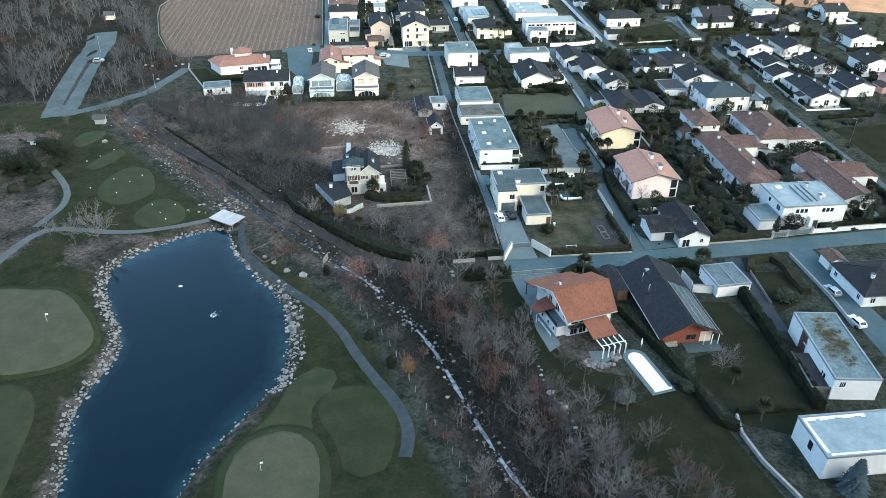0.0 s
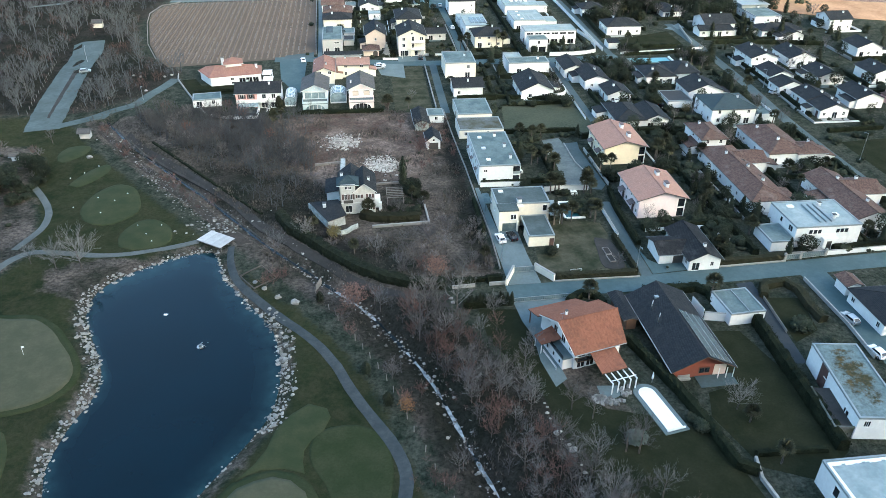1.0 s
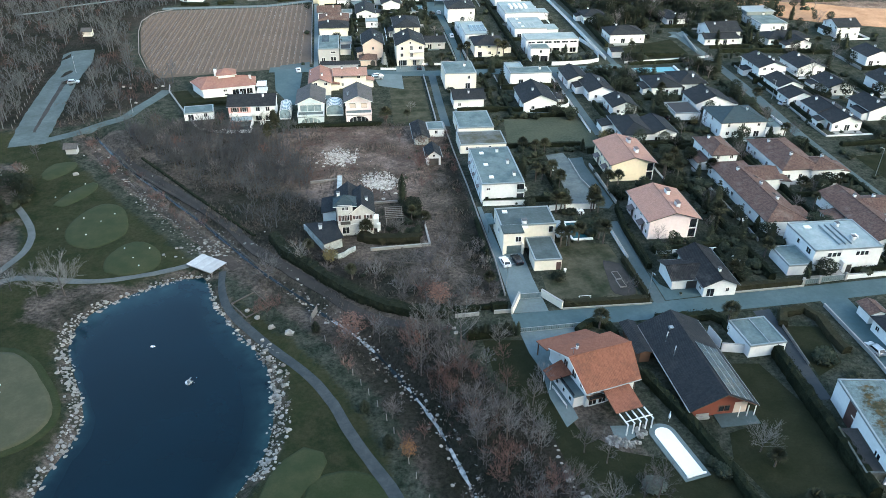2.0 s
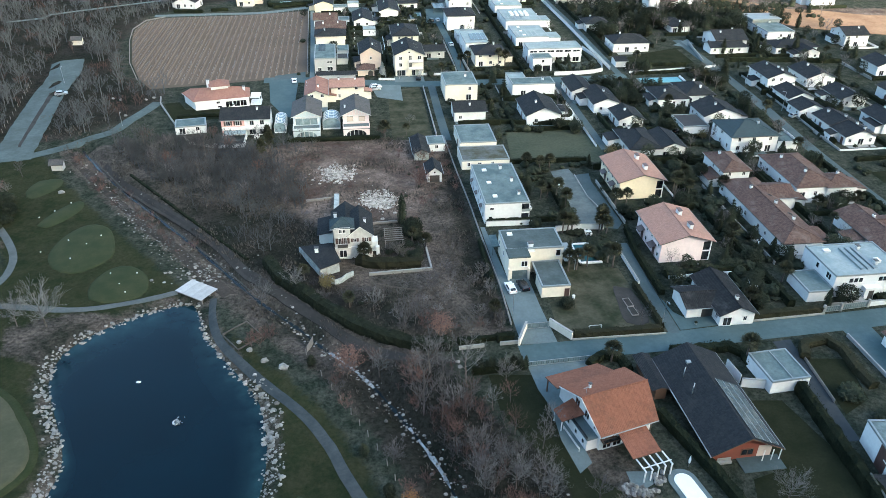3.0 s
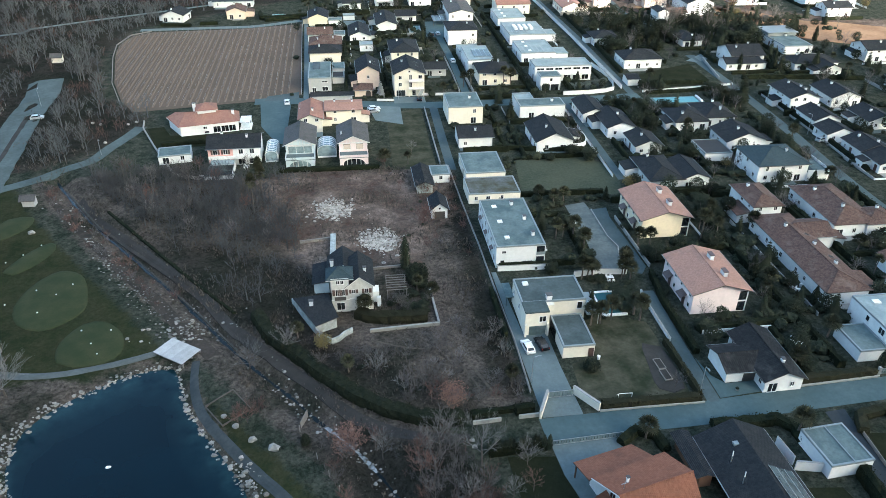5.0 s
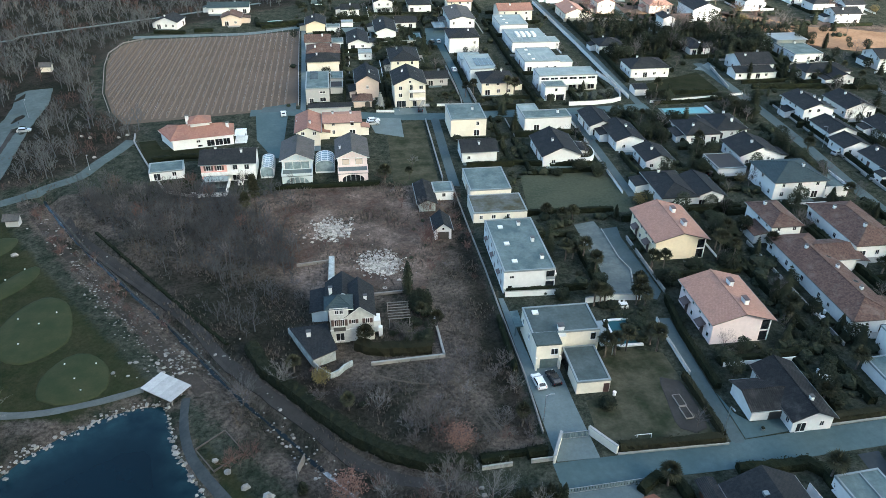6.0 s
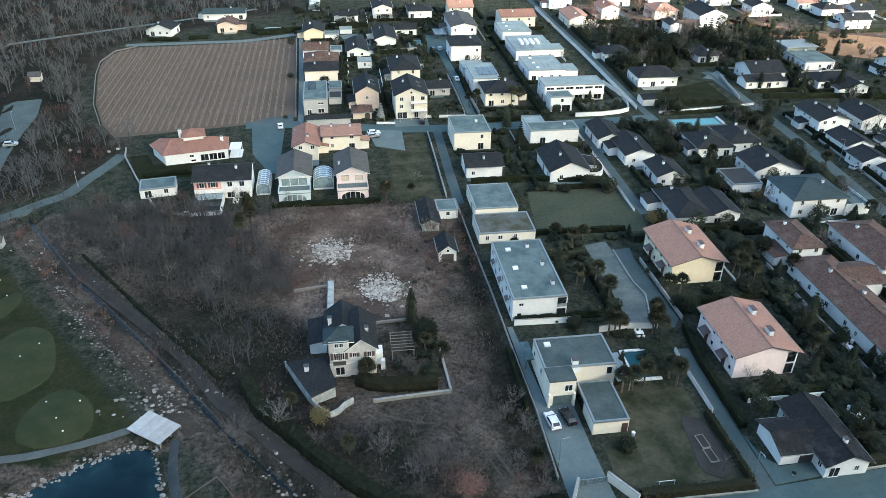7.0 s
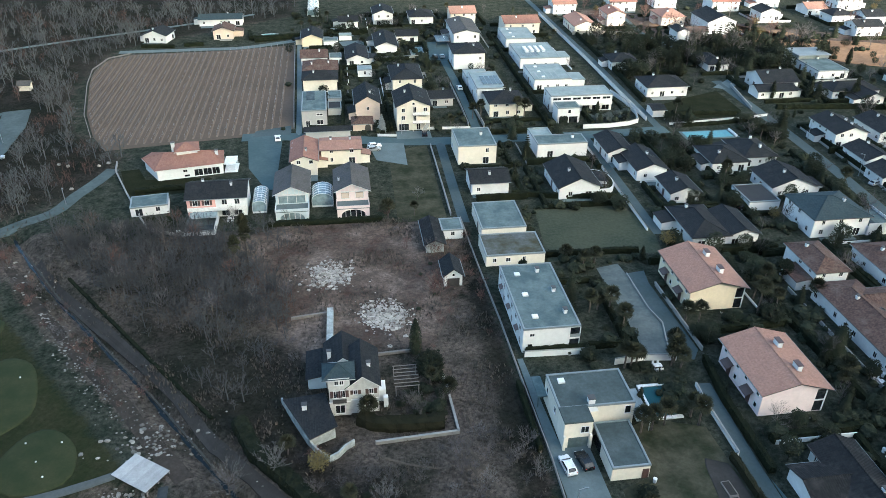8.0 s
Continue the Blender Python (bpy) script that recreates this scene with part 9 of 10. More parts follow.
STRAW = surface("dry_grass", (0.25, 0.185, 0.13), (0.19, 0.14, 0.10), (0.15, 0.115, 0.08), 0.3, 1.5, 1.0, 0.5, 0.06)
POST = Shape().tube((0, 0, -0.3), (0, 0, 1.75), 0.055, 0.05, 5).mesh("post", TIMBER)
ys = np.arange(308, 418, 0.5)
k = 0
x = -94.0
while x < -18.5:
    ok = ys[inside(np.full(ys.shape, x), ys, VINE)]
    if len(ok) > 8:
        y0, y1 = ok[0] + 2.5, ok[-1] - 1.5
        R = thing("vine_row", "row of bare pruned vines on posts and wires", "vine row", pose(x, y0, 0), "vine rows")
        s = Shape()
        n = int((y1 - y0) / 1.1)
        for i in range(n):
            y = i * 1.1 + rng.uniform(-.2, .2)
            p = Vector((rng.uniform(-.08, .08), y, 0))
            q = p + Vector((rng.uniform(-.1, .1), rng.uniform(-.1, .1), 0.75))
            s.tube(p, q, 0.05, 0.04, 4, caps=False)
            for _ in range(5):
                e = q + Vector((rng.uniform(-.22, .22), rng.uniform(-.6, .6), rng.uniform(0.1, 0.75)))
                s.face((q - Vector((0.03, 0, 0)), q + Vector((0.03, 0, 0)), e + Vector((0.015, 0, 0)), e - Vector((0.015, 0, 0))))
        part("vines", s, CANE, R)
        m = int((y1 - y0) / 6) + 1
        for i in range(m + 1):
            part("post", POST, None, R, at=pose(0, (y1 - y0) * i / m, 0))
        part("grass_strip", Shape().box(-0.34, -0.5, 0.0, 0.34, y1 - y0 + 0.5, 0.09), STRAW, R)
        part("wire", Shape().tube((0, 0, 0.75), (0, y1 - y0, 0.75), 0.012, 0.012, 3, caps=False).tube((0, 0, 1.5), (0, y1 - y0, 1.5), 0.012, 0.012, 3, caps=False), STEEL, R)
    x += 2.45
garden_wall([(-79.8, 317), (-87.2, 338), (-94.6, 371.5), (-97, 389), (-94.3, 404), (-86.5, 410)], 0.5, 0.2, TIMBER, "low pale fence round the vineyard", "fence", False)

# lamps and cars
street_lamp(62.0, 146.4, -90, 7.0)
street_lamp(31.9, 154.0, 0, 6.0)
street_lamp(149.6, 198, 180, 9.0)
street_lamp(-74.6, 270.5, -60, 5.0)
street_lamp(151.2, 262, 180, 7.0)
street_lamp(151.6, 290, 180, 7.0)
street_lamp(-105.8, 315.6, 90, 6.0)
for i in range(15):
    k = i / 14
    x, y = -110.9 - 8.2 * k, 262.4 + 57 * k
    tagged(part("fence_post", Shape().tube((0, 0, -0.3), (0, 0, 1.3), 0.08, 0.07, 6), TIMBER, at=pose(x, y, land_at(x, y))), "pale wooden post beside a parking lane", "post", "posts beside the lane")
for x, y in ((-83.7, 296.8), (-80.8, 295.2), (-75.6, 279.5), (-71.9, 294.5), (-69.6, 296.2)):
    tagged(part("boulder", Shape().ball((0, 0, 0.25), 0.6, 0.5, 0.4, 0.2, 5, 8, rng=random.Random(int(x))), ROCK, at=pose(x, y, land_at(x, y))), "pale grey boulder beside a lane", "boulder")
street_lamp(19.5, 309, -90, 6.0)
car("white hatchback parked on a paved drive", 33.4, 163.6, 97, PAINT_WHITE)
car("black hatchback parked on a paved drive", 36.4, 164.2, 99, PAINT_BLACK)
car("white hatchback parked on a side road", 99.8, 113.0, 96, PAINT_WHITE)
car("dark car parked beside a house", 100.8, 124.0, 98, PAINT_SILVER)
car("white car parked in a bay", 10.0, 299.5, 10, PAINT_WHITE)
car("silver car parked in a bay", 9.6, 297.0, 8, PAINT_SILVER)
car("white van-like car in a yard", -20.5, 309, 95, PAINT_WHITE)
car("dark car at the street corner", 41.0, 300.5, 60, PAINT_BLACK)
car("black car in front of a carport", 107, 246.5, 8, PAINT_BLACK)
car("silver car parked in the lane", 152.5, 256, 20, PAINT_SILVER)
car("white car in a narrow lane", 45.4, 351, 92, PAINT_WHITE)
car("dark car parked on a yard", 41.4, 391.6, 92, PAINT_BLACK)
car("silver car parked on a yard", 44.4, 391.8, 90, PAINT_SILVER)
car("dark car parked before a tall house", 26.9, 307.6, 84, PAINT_BLACK)
car("pale car on the parking lane", -103.3, 303.4, 12, PAINT_SILVER)

# garden furniture
def garden_set(x, y, turn):
    T = thing("garden_table", "white garden table on a terrace", "table", pose(x, y, land_at(x, y), 0, 0, turn), "garden tables")
    part("tabletop", Shape().box(-0.8, -0.5, 0.7, 0.8, 0.5, 0.75), TRIM, T)
    for sx in (-0.7, 0.7):
        for sy in (-0.4, 0.4):
            part("leg", Shape().box(sx - 0.03, sy - 0.03, 0, sx + 0.03, sy + 0.03, 0.7), TRIM, T)
    for k, (sx, sy, r) in enumerate(((-0.5, -0.95, 180), (0.5, -0.95, 180), (-0.5, 0.95, 0), (0.5, 0.95, 0))):
        C = thing("garden_chair", "white garden chair at a table", "chair", pose(x, y, land_at(x, y), 0, 0, turn) @ pose(sx, sy, 0, 0, 0, r), "garden chairs")
        part("seat", Shape().box(-0.23, -0.23, 0.42, 0.23, 0.23, 0.46), TRIM, C)
        part("backrest", Shape().box(-0.23, 0.2, 0.46, 0.23, 0.24, 0.9), TRIM, C)
        for ax in (-0.2, 0.2):
            for ay in (-0.2, 0.2):
                part("leg", Shape().box(ax - 0.02, ay - 0.02, 0, ax + 0.02, ay + 0.02, 0.42), TRIM, C)


for x, y, t in ((98.5, 176, 10), (45.8, 200.5, 5), (86.0, 183, 20), (58, 186.0, 0), (-30, 256.2, 0), (36.4, 127.6, 14), (88.5, 158.0, 30)):
    garden_set(x, y, t)
for x, y, c in ((46.6, 158.8, TRIM), (46.4, 168.5, TRIM), (101.5, 170, PAINT_SILVER), (88, 160, COVER), (57.2, 212, TRIM), (100.4, 178, COVER)):
    B2 = thing("garden_bin", "small pale garden bin beside a drive", "bin", pose(x, y, land_at(x, y)))
    part("body", Shape().tube((0, 0, 0), (0, 0, 0.8), 0.28, 0.34, 8), c, B2)
    part("lid", Shape().tube((0, 0, 0.8), (0, 0, 0.9), 0.37, 0.33, 8), TRIM, B2)

# ---------------------------------------------------------------- planting
random.seed(77)
rng = random.Random(77)


def free(x, y, r):
    return all(not (a - r < x < c + r and b - r < y < d + r) for a, b, c, d in TAKEN)


LINES = [([(31, 141), (260, 150)], 4), ([(102.9, 143), (102, 0)], 4.5), ([(64.3, 144), (65, 204)], 2.5), ([(-32, 312), (10, 305), (50, 302), (109, 304)], 4.5), ([(30.3, 248), (31, 302)], 3),
         ([(107, 302), (106.5, 500)], 4), ([(78.8, 236), (79, 300)], 2.5), ([(143.5, 147), (144, 232), (146.6, 266), (148, 300), (148.4, 350)], 4.5), ([(45, 303), (45.2, 358), (44.6, 388)], 2.6), ([(-14.5, 312), (-16.5, 420)], 3.0), ([(153, 391), (144.4, 422), (147, 464)], 2.5), ([(43, 389), (46, 415)], 5), ([(35, 144), (36, 170)], 5)]


OPEN = ((108, 287, 132, 305), (56, 188, 69, 224), (46, 146.5, 61, 169), (83, 112, 96, 139), (47, 227, 77, 250), (113, 311, 143, 338), (152, 186, 190, 214), (66, 84, 80, 124))


def clear(x, y, r=0.5):
    if not free(x, y, r) or any(x0 < x < x1 and y0 < y < y1 for x0, y0, x1, y1 in OPEN):
        return False
    for line, d in LINES:
        if gap(np.array([x]), np.array([y]), line)[0][0] < d + r * 0.5:
            return False
    return True


# single plants that stand out
for x, y, key, sc in ((-65.4, 162.8, "broad", 1.15), (-71.2, 163.0, "broad", 0.8), (-77.5, 165.5, "pale2", 0.8), (-3.0, 142.2, "beech", 1.0), (-20.6, 150.6, "redshrub0", 1.1), (-18.6, 152.0, "redshrub1", 1.0), (-22.2, 150.4, "redshrub2", 0.9),
                      (6.2, 107.6, "amber", 1.0), (-0.9, 119.4, "smallcone", 1.0), (2.9, 110.4, "smallcone", 1.05), (-10.2, 144.0, "smallcone", 0.9),
                      (14.0, 190.4, "ever2", 1.0), (9.4, 181.2, "bare2", 0.6), (13.6, 179.4, "bush1", 1.6), (-7.2, 168.2, "gold", 0.9), (11.7, 196.2, "cypress", 1.0), (13.6, 190.6, "bush3", 2.8), (14.6, 188.4, "bush1", 1.8), (74.3, 72.6, "bluespruce", 0.95), (58.4, 330, "spruce", 1.2), (-59, 241, "paleshrub0", 1.0),
                      (44.4, 96.0, "olive", 1.9), (40.6, 226.4, "bush1", 1.3), (78.2, 230.4, "gold", 1.0), (112, 240, "gold", 0.9), (65.2, 101.3, "broad", 0.72), (56.9, 97.4, "bush1", 1.6), (56.0, 99.6, "bush2", 1.2),
                      (5.0, 317, "spruce", 0.55), (20.5, 317, "spruce", 0.6), (88.9, 122.3, "bush1", 2.4), (91.5, 116, "bush2", 1.8), (58.6, 149.2, "bare2", 0.6), (95.4, 126, "bush0", 1.6),
                      (-14, 168.5, "paleshrub2", 1.5), (-21.8, 167.6, "broad", 0.75), (19.5, 262, "pale2", 0.6), (10, 252, "redshrub1", 1.0), (35.5, 104.5, "bare3", 0.8), (38.6, 101.8, "bare1", 0.7), (31.8, 121.0, "pale3", 0.8), (29.4, 116.5, "bare0", 0.85), (26.2, 128.5, "russet2", 0.7), (27.5, 108.5, "bare4", 0.8), (45.5, 137.0, "column", 0.3), (26.5, 134.0, "paleshrub0", 1.2)):
    plant(key, x, y, sc)
for x, y, key, sc in ((16.0, 149.2, "beech", 0.85), (13.2, 312.4, "palecone", 1.0), (12.4, 150.6, "russet2", 0.75), (14.6, 151.8, "russet1", 0.6), (11.2, 153.8, "shrub1", 1.7), (9.0, 152.6, "shrub0", 1.6), (3.0, 159.4, "paleshrub1", 1.3), (18.6, 217.5, "redshrub1", 1.3), (19.6, 215.8, "redshrub0", 1.2), (17.6, 215.2, "redshrub2", 1.1),
                      (19.6, 233.2, "shrub2", 1.2), (20.6, 231.6, "redshrub1", 1.0), (-52, 228, "paleshrub1", 1.1), (-63, 250, "bare4", 0.9), (-55, 247, "bare0", 0.9), (-48, 246, "bare1", 0.9), (-58, 241, "bare3", 0.9), (-44, 243, "bare4", 0.8), (-38, 246, "bare2", 0.9)):
    plant(key, x, y, sc)
for x, y, i, sc in ((27.8, 153.2, 0, 0.85), (-2.4, 160.6, 1, 0.9), (1.6, 179.4, 1, 1.1), (48.3, 169.7, 0, 1.0), (50.5, 170.0, 0, 0.95), (53.2, 171.0, 0, 1.0), (51.5, 186.8, 0, 1.05), (52.8, 186.6, 0, 1.0), (54.0, 187.2, 1, 1.1), (61.9, 187.3, 0, 1.1), (62.6, 185.6, 1, 1.1), (60.8, 186.2, 0, 0.9), (59.2, 170.1, 0, 1.1), (58.8, 172.4, 1, 1.2), (50.3, 205.4, 0, 1.0), (54.6, 204.9, 0, 1.1), (52.4, 206.2, 1, 1.0), (55.4, 198.5, 0, 1.1), (72.4, 199.2, 0, 0.9), (86.3, 200.3, 2, 1.2),
                    (57.4, 224, 1, 1.1), (54.0, 222, 0, 0.9), (51.0, 226.5, 1, 1.0), (74.6, 134.4, 0, 1.1), (48.2, 137.2, 1, 1.1), (66.8, 88.4, 0, 0.85), (69.5, 199.5, 1, 1.2), (88.5, 206.0, 0, 1.0), (90, 200, 2, 0.9), (17.6, 253.5, 0, 0.7), (10.5, 252.4, 1, 1.3),
                    (66, 98, 1, 0.9), (62.6, 189.8, 0, 1.0), (101.8, 204, 1, 1.2), (122, 190, 1, 1.2), (136, 226, 0, 1.0), (139, 252, 2, 1.1), (108.6, 262, 2, 1.0), (96, 160, 1, 1.2), (92, 178, 1, 1.3), (45, 320, 0, 1.0), (47.4, 318, 2, 1.0), (60, 318, 2, 1.1), (63, 319, 0, 1.2), (115, 312, 2, 1.0), (16.4, 183, 1, 1.0), (13.5, 187, 1, 0.9), (-12.4, 172.2, 1, 0.9), (84, 152, 1, 1.1)):
    plant(f"palm{i}", x, y, sc)

for x, y, k in ((-25.4, 227.6, 1.55), (-23.2, 230.5, 1.75), (-24.2, 236.5, 1.6)):
    plant("palm2", x, y, 0.85, tall=k, label="tall slim fan palm on the field")
hedge([(-20, 252.3), (-8, 252.0), (6, 251.8), (9, 252)], 1.6, 1.2, "loose dark hedge before two houses")
for x, y, k in ((-97.5, 208, 1.0), (-94.5, 204, 0.9), (-100.5, 204, 1.05), (-92.6, 217, 0.85), (-96.4, 219, 0.9), (-104, 209, 1.0), (-89.5, 213, 0.7), (-99, 213, 0.9)):
    plant("ever2", x, y, k * 1.15)

# hedges round the single lots
for i, (a, b, c, d) in enumerate(list(TAKEN)):
    if a < -20 or b > 455 or b < 140 or (a < 33 and b < 300) or c - a < 7:
        continue
    m = rng.uniform(2.6, 4.2)
    for p, q in (((a - m, b - m), (c + m, b - m)), ((a - m, b - m), (a - m, d + m)), ((c + m, b - m), (c + m, d + m)), ((a - m, d + m), (c + m, d + m))):
        if rng.random() < (0.45 if b > 260 else 0.68):
            if rng.random() < 0.5 and clear(*p, 0.6) and clear(*q, 0.6) and clear((p[0] + q[0]) / 2, (p[1] + q[1]) / 2, 0.6):
                garden_wall([p, q], rng.uniform(0.5, 1.1), 0.2, rng.choice((WHITE, CONCRETE, CONCRETE)), "low pale wall between two gardens", coping=False)
            continue
        n = int(math.hypot(q[0] - p[0], q[1] - p[1]) / 2.2)
        run = []
        for k in range(n + 1):
            x, y = p[0] + (q[0] - p[0]) * k / n, p[1] + (q[1] - p[1]) * k / n
            if clear(x, y, 1.0):
                run.append((x, y))
            else:
                if len(run) > 2:
                    hedge(run, rng.uniform(0.8, 1.5), rng.uniform(0.9, 2.0), dense=5)
                run = []
        if len(run) > 2:
            hedge(run, rng.uniform(0.8, 1.5), rng.uniform(0.9, 2.0), dense=5)

# shrubs and hedging plants in the gardens
FAR_BUSH = []
made = 0
while made < 330:
    x, y = rng.uniform(33, 215), rng.uniform(146, 470)
    if rng.random() < 0.35:
        x, y = rng.uniform(45, 145), rng.uniform(148, 300)
    if not clear(x, y, 1.6):
        continue
    k = rng.random()
    if k < 0.68 and y > 300:
        FAR_BUSH.append((x, y, rng.uniform(0.7, 1.9)))
    elif k < 0.68:
        plant(f"bush{rng.randrange(4)}", x, y, rng.uniform(0.7, 1.9), label="")
    elif k < 0.78:
        plant(f"palm{rng.randrange(3)}", x, y, rng.uniform(0.7, 1.0))
    elif k < 0.86:
        plant("column", x, y, rng.uniform(0.5, 0.95))
    elif k < 0.90:
        plant("spruce", x, y, rng.uniform(0.5, 0.95))
    else:
        plant(f"bare{rng.randrange(5)}", x, y, rng.uniform(0.45, 0.75))
    made += 1
made = 0
while made < 260:
    x, y = rng.uniform(-20, 62), rng.uniform(305, 470)
    if not clear(x, y, 1.2):
        continue
    if rng.random() < 0.72:
        FAR_BUSH.append((x, y, rng.uniform(0.7, 1.7)))
    else:
        plant(rng.choice(("ever0", "bare2", "palm0", "ever1", "ever2")), x, y, rng.uniform(0.5, 0.85))
    made += 1
tries = 0
cx, cy = 100.0, 200.0
while len(FAR_BUSH) < 1500 and tries < 12000:
    tries += 1
    if tries % 6 == 0:
        cx, cy = rng.uniform(33, 235), rng.uniform(148, 470)
        if rng.random() < 0.5:
            cx, cy = rng.uniform(45, 150), rng.uniform(150, 310)
        elif rng.random() < 0.4:
            cx, cy = rng.uniform(-18, 62), rng.uniform(312, 460)
    x, y = cx + rng.gauss(0, 1.5), cy + rng.gauss(0, 1.5)
    if clear(x, y, 0.9):
        FAR_BUSH.append((x, y, rng.choice((0.35, 0.5, 0.7, 0.9, 1.2, 1.7)) * rng.uniform(0.8, 1.2)))
far = Shape()
for x, y, k in FAR_BUSH:
    far.ball((x, y, 0.5 * k), 0.85 * k, 0.85 * k, 0.55 * k, 0.2, 5, 8, rng=rng)
    leaf_cloud(far, rng, [(x + rng.gauss(0, 0.5) * k, y + rng.gauss(0, 0.5) * k, rng.uniform(0.2, 1.1) * k) for _ in range(30)], 0.24, flat=0.8)
tagged(part("garden_shrubs", far, BUSH), "dark evergreen shrubs crowding the gardens", "bushes", kind="stuff")
# large evergreens between the houses
made = 0
while made < 110:
    x, y = rng.uniform(66, 146), rng.uniform(150, 312)
    if clear(x, y, 2.0) and not (152 < x < 190 and 186 < y < 214) and not (56 < x < 69 and 188 < y < 224):
        if rng.random() < 0.75:
            plant(f"ever{rng.randrange(3)}", x, y, rng.uniform(0.6, 1.0))
        else:
            plant(rng.choice(("column", "spruce", "bare2", "bare0")), x, y, rng.uniform(0.6, 1.0))
        made += 1
# planters on terraces
POT = Shape().tube((0, 0, 0), (0, 0, 0.45), 0.22, 0.3, 8).mesh("pot", CONCRETE)
SPRIG = bush_mesh(120, 60, 0.12, BUSH)
made = 0
while made < 36:
    a, b, c, d = rng.choice(TAKEN)
    x, y = rng.uniform(a, c), b - rng.uniform(0.7, 2.2)
    if b < 140 or a < 32 or not clear(x, y, 0.4):
        continue
    PT = thing("planter", "pale pot with a small evergreen on a terrace", "planter", pose(x, y, 0.02))
    part("pot", POT, None, PT)
    part("plant", SPRIG, None, PT, at=pose(0, 0, 0.4) @ Matrix.Scale(0.42, 4))
    made += 1
for x, y, key, k in ((177, 326.5, "spruce", 1.0), (174, 327.2, "column", 1.3), (160.1, 328.7, "column", 1.0), (144.6, 295.2, "spruce", 1.3), (142.6, 297.5, "bush3", 2.6), (177, 368.8, "bush1", 4.0), (183.1, 373.8, "bush3", 4.5),
                    (173.4, 371.9, "bush0", 4.2), (166.7, 372.6, "bush3", 3.6), (189.8, 323.4, "column", 1.3), (161.7, 357, "bush1", 2.8), (186.6, 325.9, "bush3", 3.0), (140, 308.5, "bush0", 2.4), (54.9, 301.7, "spruce", 0.85), (188, 378, "bush2", 4.2),
                    (170, 380, "bush3", 4.0), (158, 382, "bush1", 3.6), (163, 378, "bush0", 3.4), (179, 380, "spruce", 1.1), (152, 392, "bush3", 3.6), (193, 372, "bush1", 3.4), (150, 372, "bush2", 3.0)):
    plant(key, x, y, k)
# gardens and groves in the east
made = 0
while made < 150:
    x, y = rng.uniform(128, 240), rng.uniform(165, 420)
    if clear(x, y, 1.6):
        k = rng.choice(("spruce", "bush1", "bush3", "ever0", "ever1", "ever2", "bare1", "bush0"))
        plant(k, x, y, rng.uniform(0.6, 1.05) if k[0] in "es" or k == "bare1" else rng.uniform(0.9, 1.9))
        made += 1
# evergreen clumps at the edge of the golf course
for x, y in ((-94, 196.5), (-92.5, 207), (-100, 208), (-95, 224)):
    for _ in range(6):
        plant(f"bush{rng.randrange(4)}", x + rng.gauss(0, 1.8), y + rng.gauss(0, 1.8), rng.uniform(1.0, 2.2))
# dark conifers before the sunny slope
for _ in range(60):
    x = rng.uniform(138, 215)
    y = 400 - (x - 138) * 0.35 + rng.gauss(0, 8)
    if clear(x, y, 1.5):
        plant(rng.choice(("spruce", "bush1", "bush3", "column", "bare4")), x, y, rng.uniform(0.8, 1.4))
made = 0
while made < 170:
    x, y = rng.uniform(112, 216), rng.uniform(346, 412)
    if not inside(np.array(x), np.array(y), [(112, 350), (142, 352), (146, 362), (160, 352), (180, 352), (186, 372), (213, 366), (192, 388), (186, 404), (150, 398), (112, 414)]) or not clear(x, y, 1.4):
        continue
    k = rng.choice(("ever0", "ever1", "ever2", "ever1", "spruce", "bare1", "bare2", "column"))
    plant(k, x, y, rng.uniform(0.7, 1.35) if k[0] == "e" else rng.uniform(0.6, 1.1))
    made += 1
for _ in range(60):
    x = rng.uniform(115, 300)
    y = rng.uniform(395, 475)
    if clear(x, y, 1.5):
        plant(rng.choice(("bush1", "bush3", "gold", "russet1", "russet3")), x, y, rng.uniform(0.8, 1.4))

# garden of the villa
for _ in range(26):
    x, y = rng.uniform(6.5, 15.5), rng.uniform(178, 186)
    plant(rng.choice(("bush0", "bush1", "bush2", "shrub0", "bush3")), x, y, rng.uniform(0.6, 1.3))

# trees along the brook
made = 0
while made < 135:
    y = rng.uniform(60, 142)
    p = min(STREAM_LINE, key=lambda q: abs(q.y - y))
    off = rng.choice((rng.uniform(1.5, 16), rng.uniform(1.5, 16), rng.uniform(1.5, 16), rng.uniform(-9, -2.5)))
    x = p.x + off
    if (x > 30 and y > 100) or not free(x, y, 1.0):
        continue
    if off < 0 and y > 110:
        key, sc = rng.choice(("redshrub0", "shrub1", "redshrub2", "shrub0")), rng.uniform(0.7, 1.2)
    else:
        key = rng.choice(("bare0", "bare1", "bare2", "bare4", "pale0", "pale1", "pale3", "pale4", "pale2", "russet1", "shrub0", "shrub2", "redshrub0", "redshrub2"))
        sc = rng.choice((0.5, 0.65, 0.8, 1.0)) * rng.uniform(0.85, 1.15) if "shrub" not in key else rng.uniform(0.8, 1.5)
    plant(key, x, y, sc)
    made += 1
for _ in range(26):
    y = rng.uniform(60, 98)
    plant(rng.choice(("bare1", "bare3", "pale1", "russet1", "shrub1")), rng.uniform(28, 44) + (98 - y) * 0.25, y, rng.uniform(0.6, 0.95))
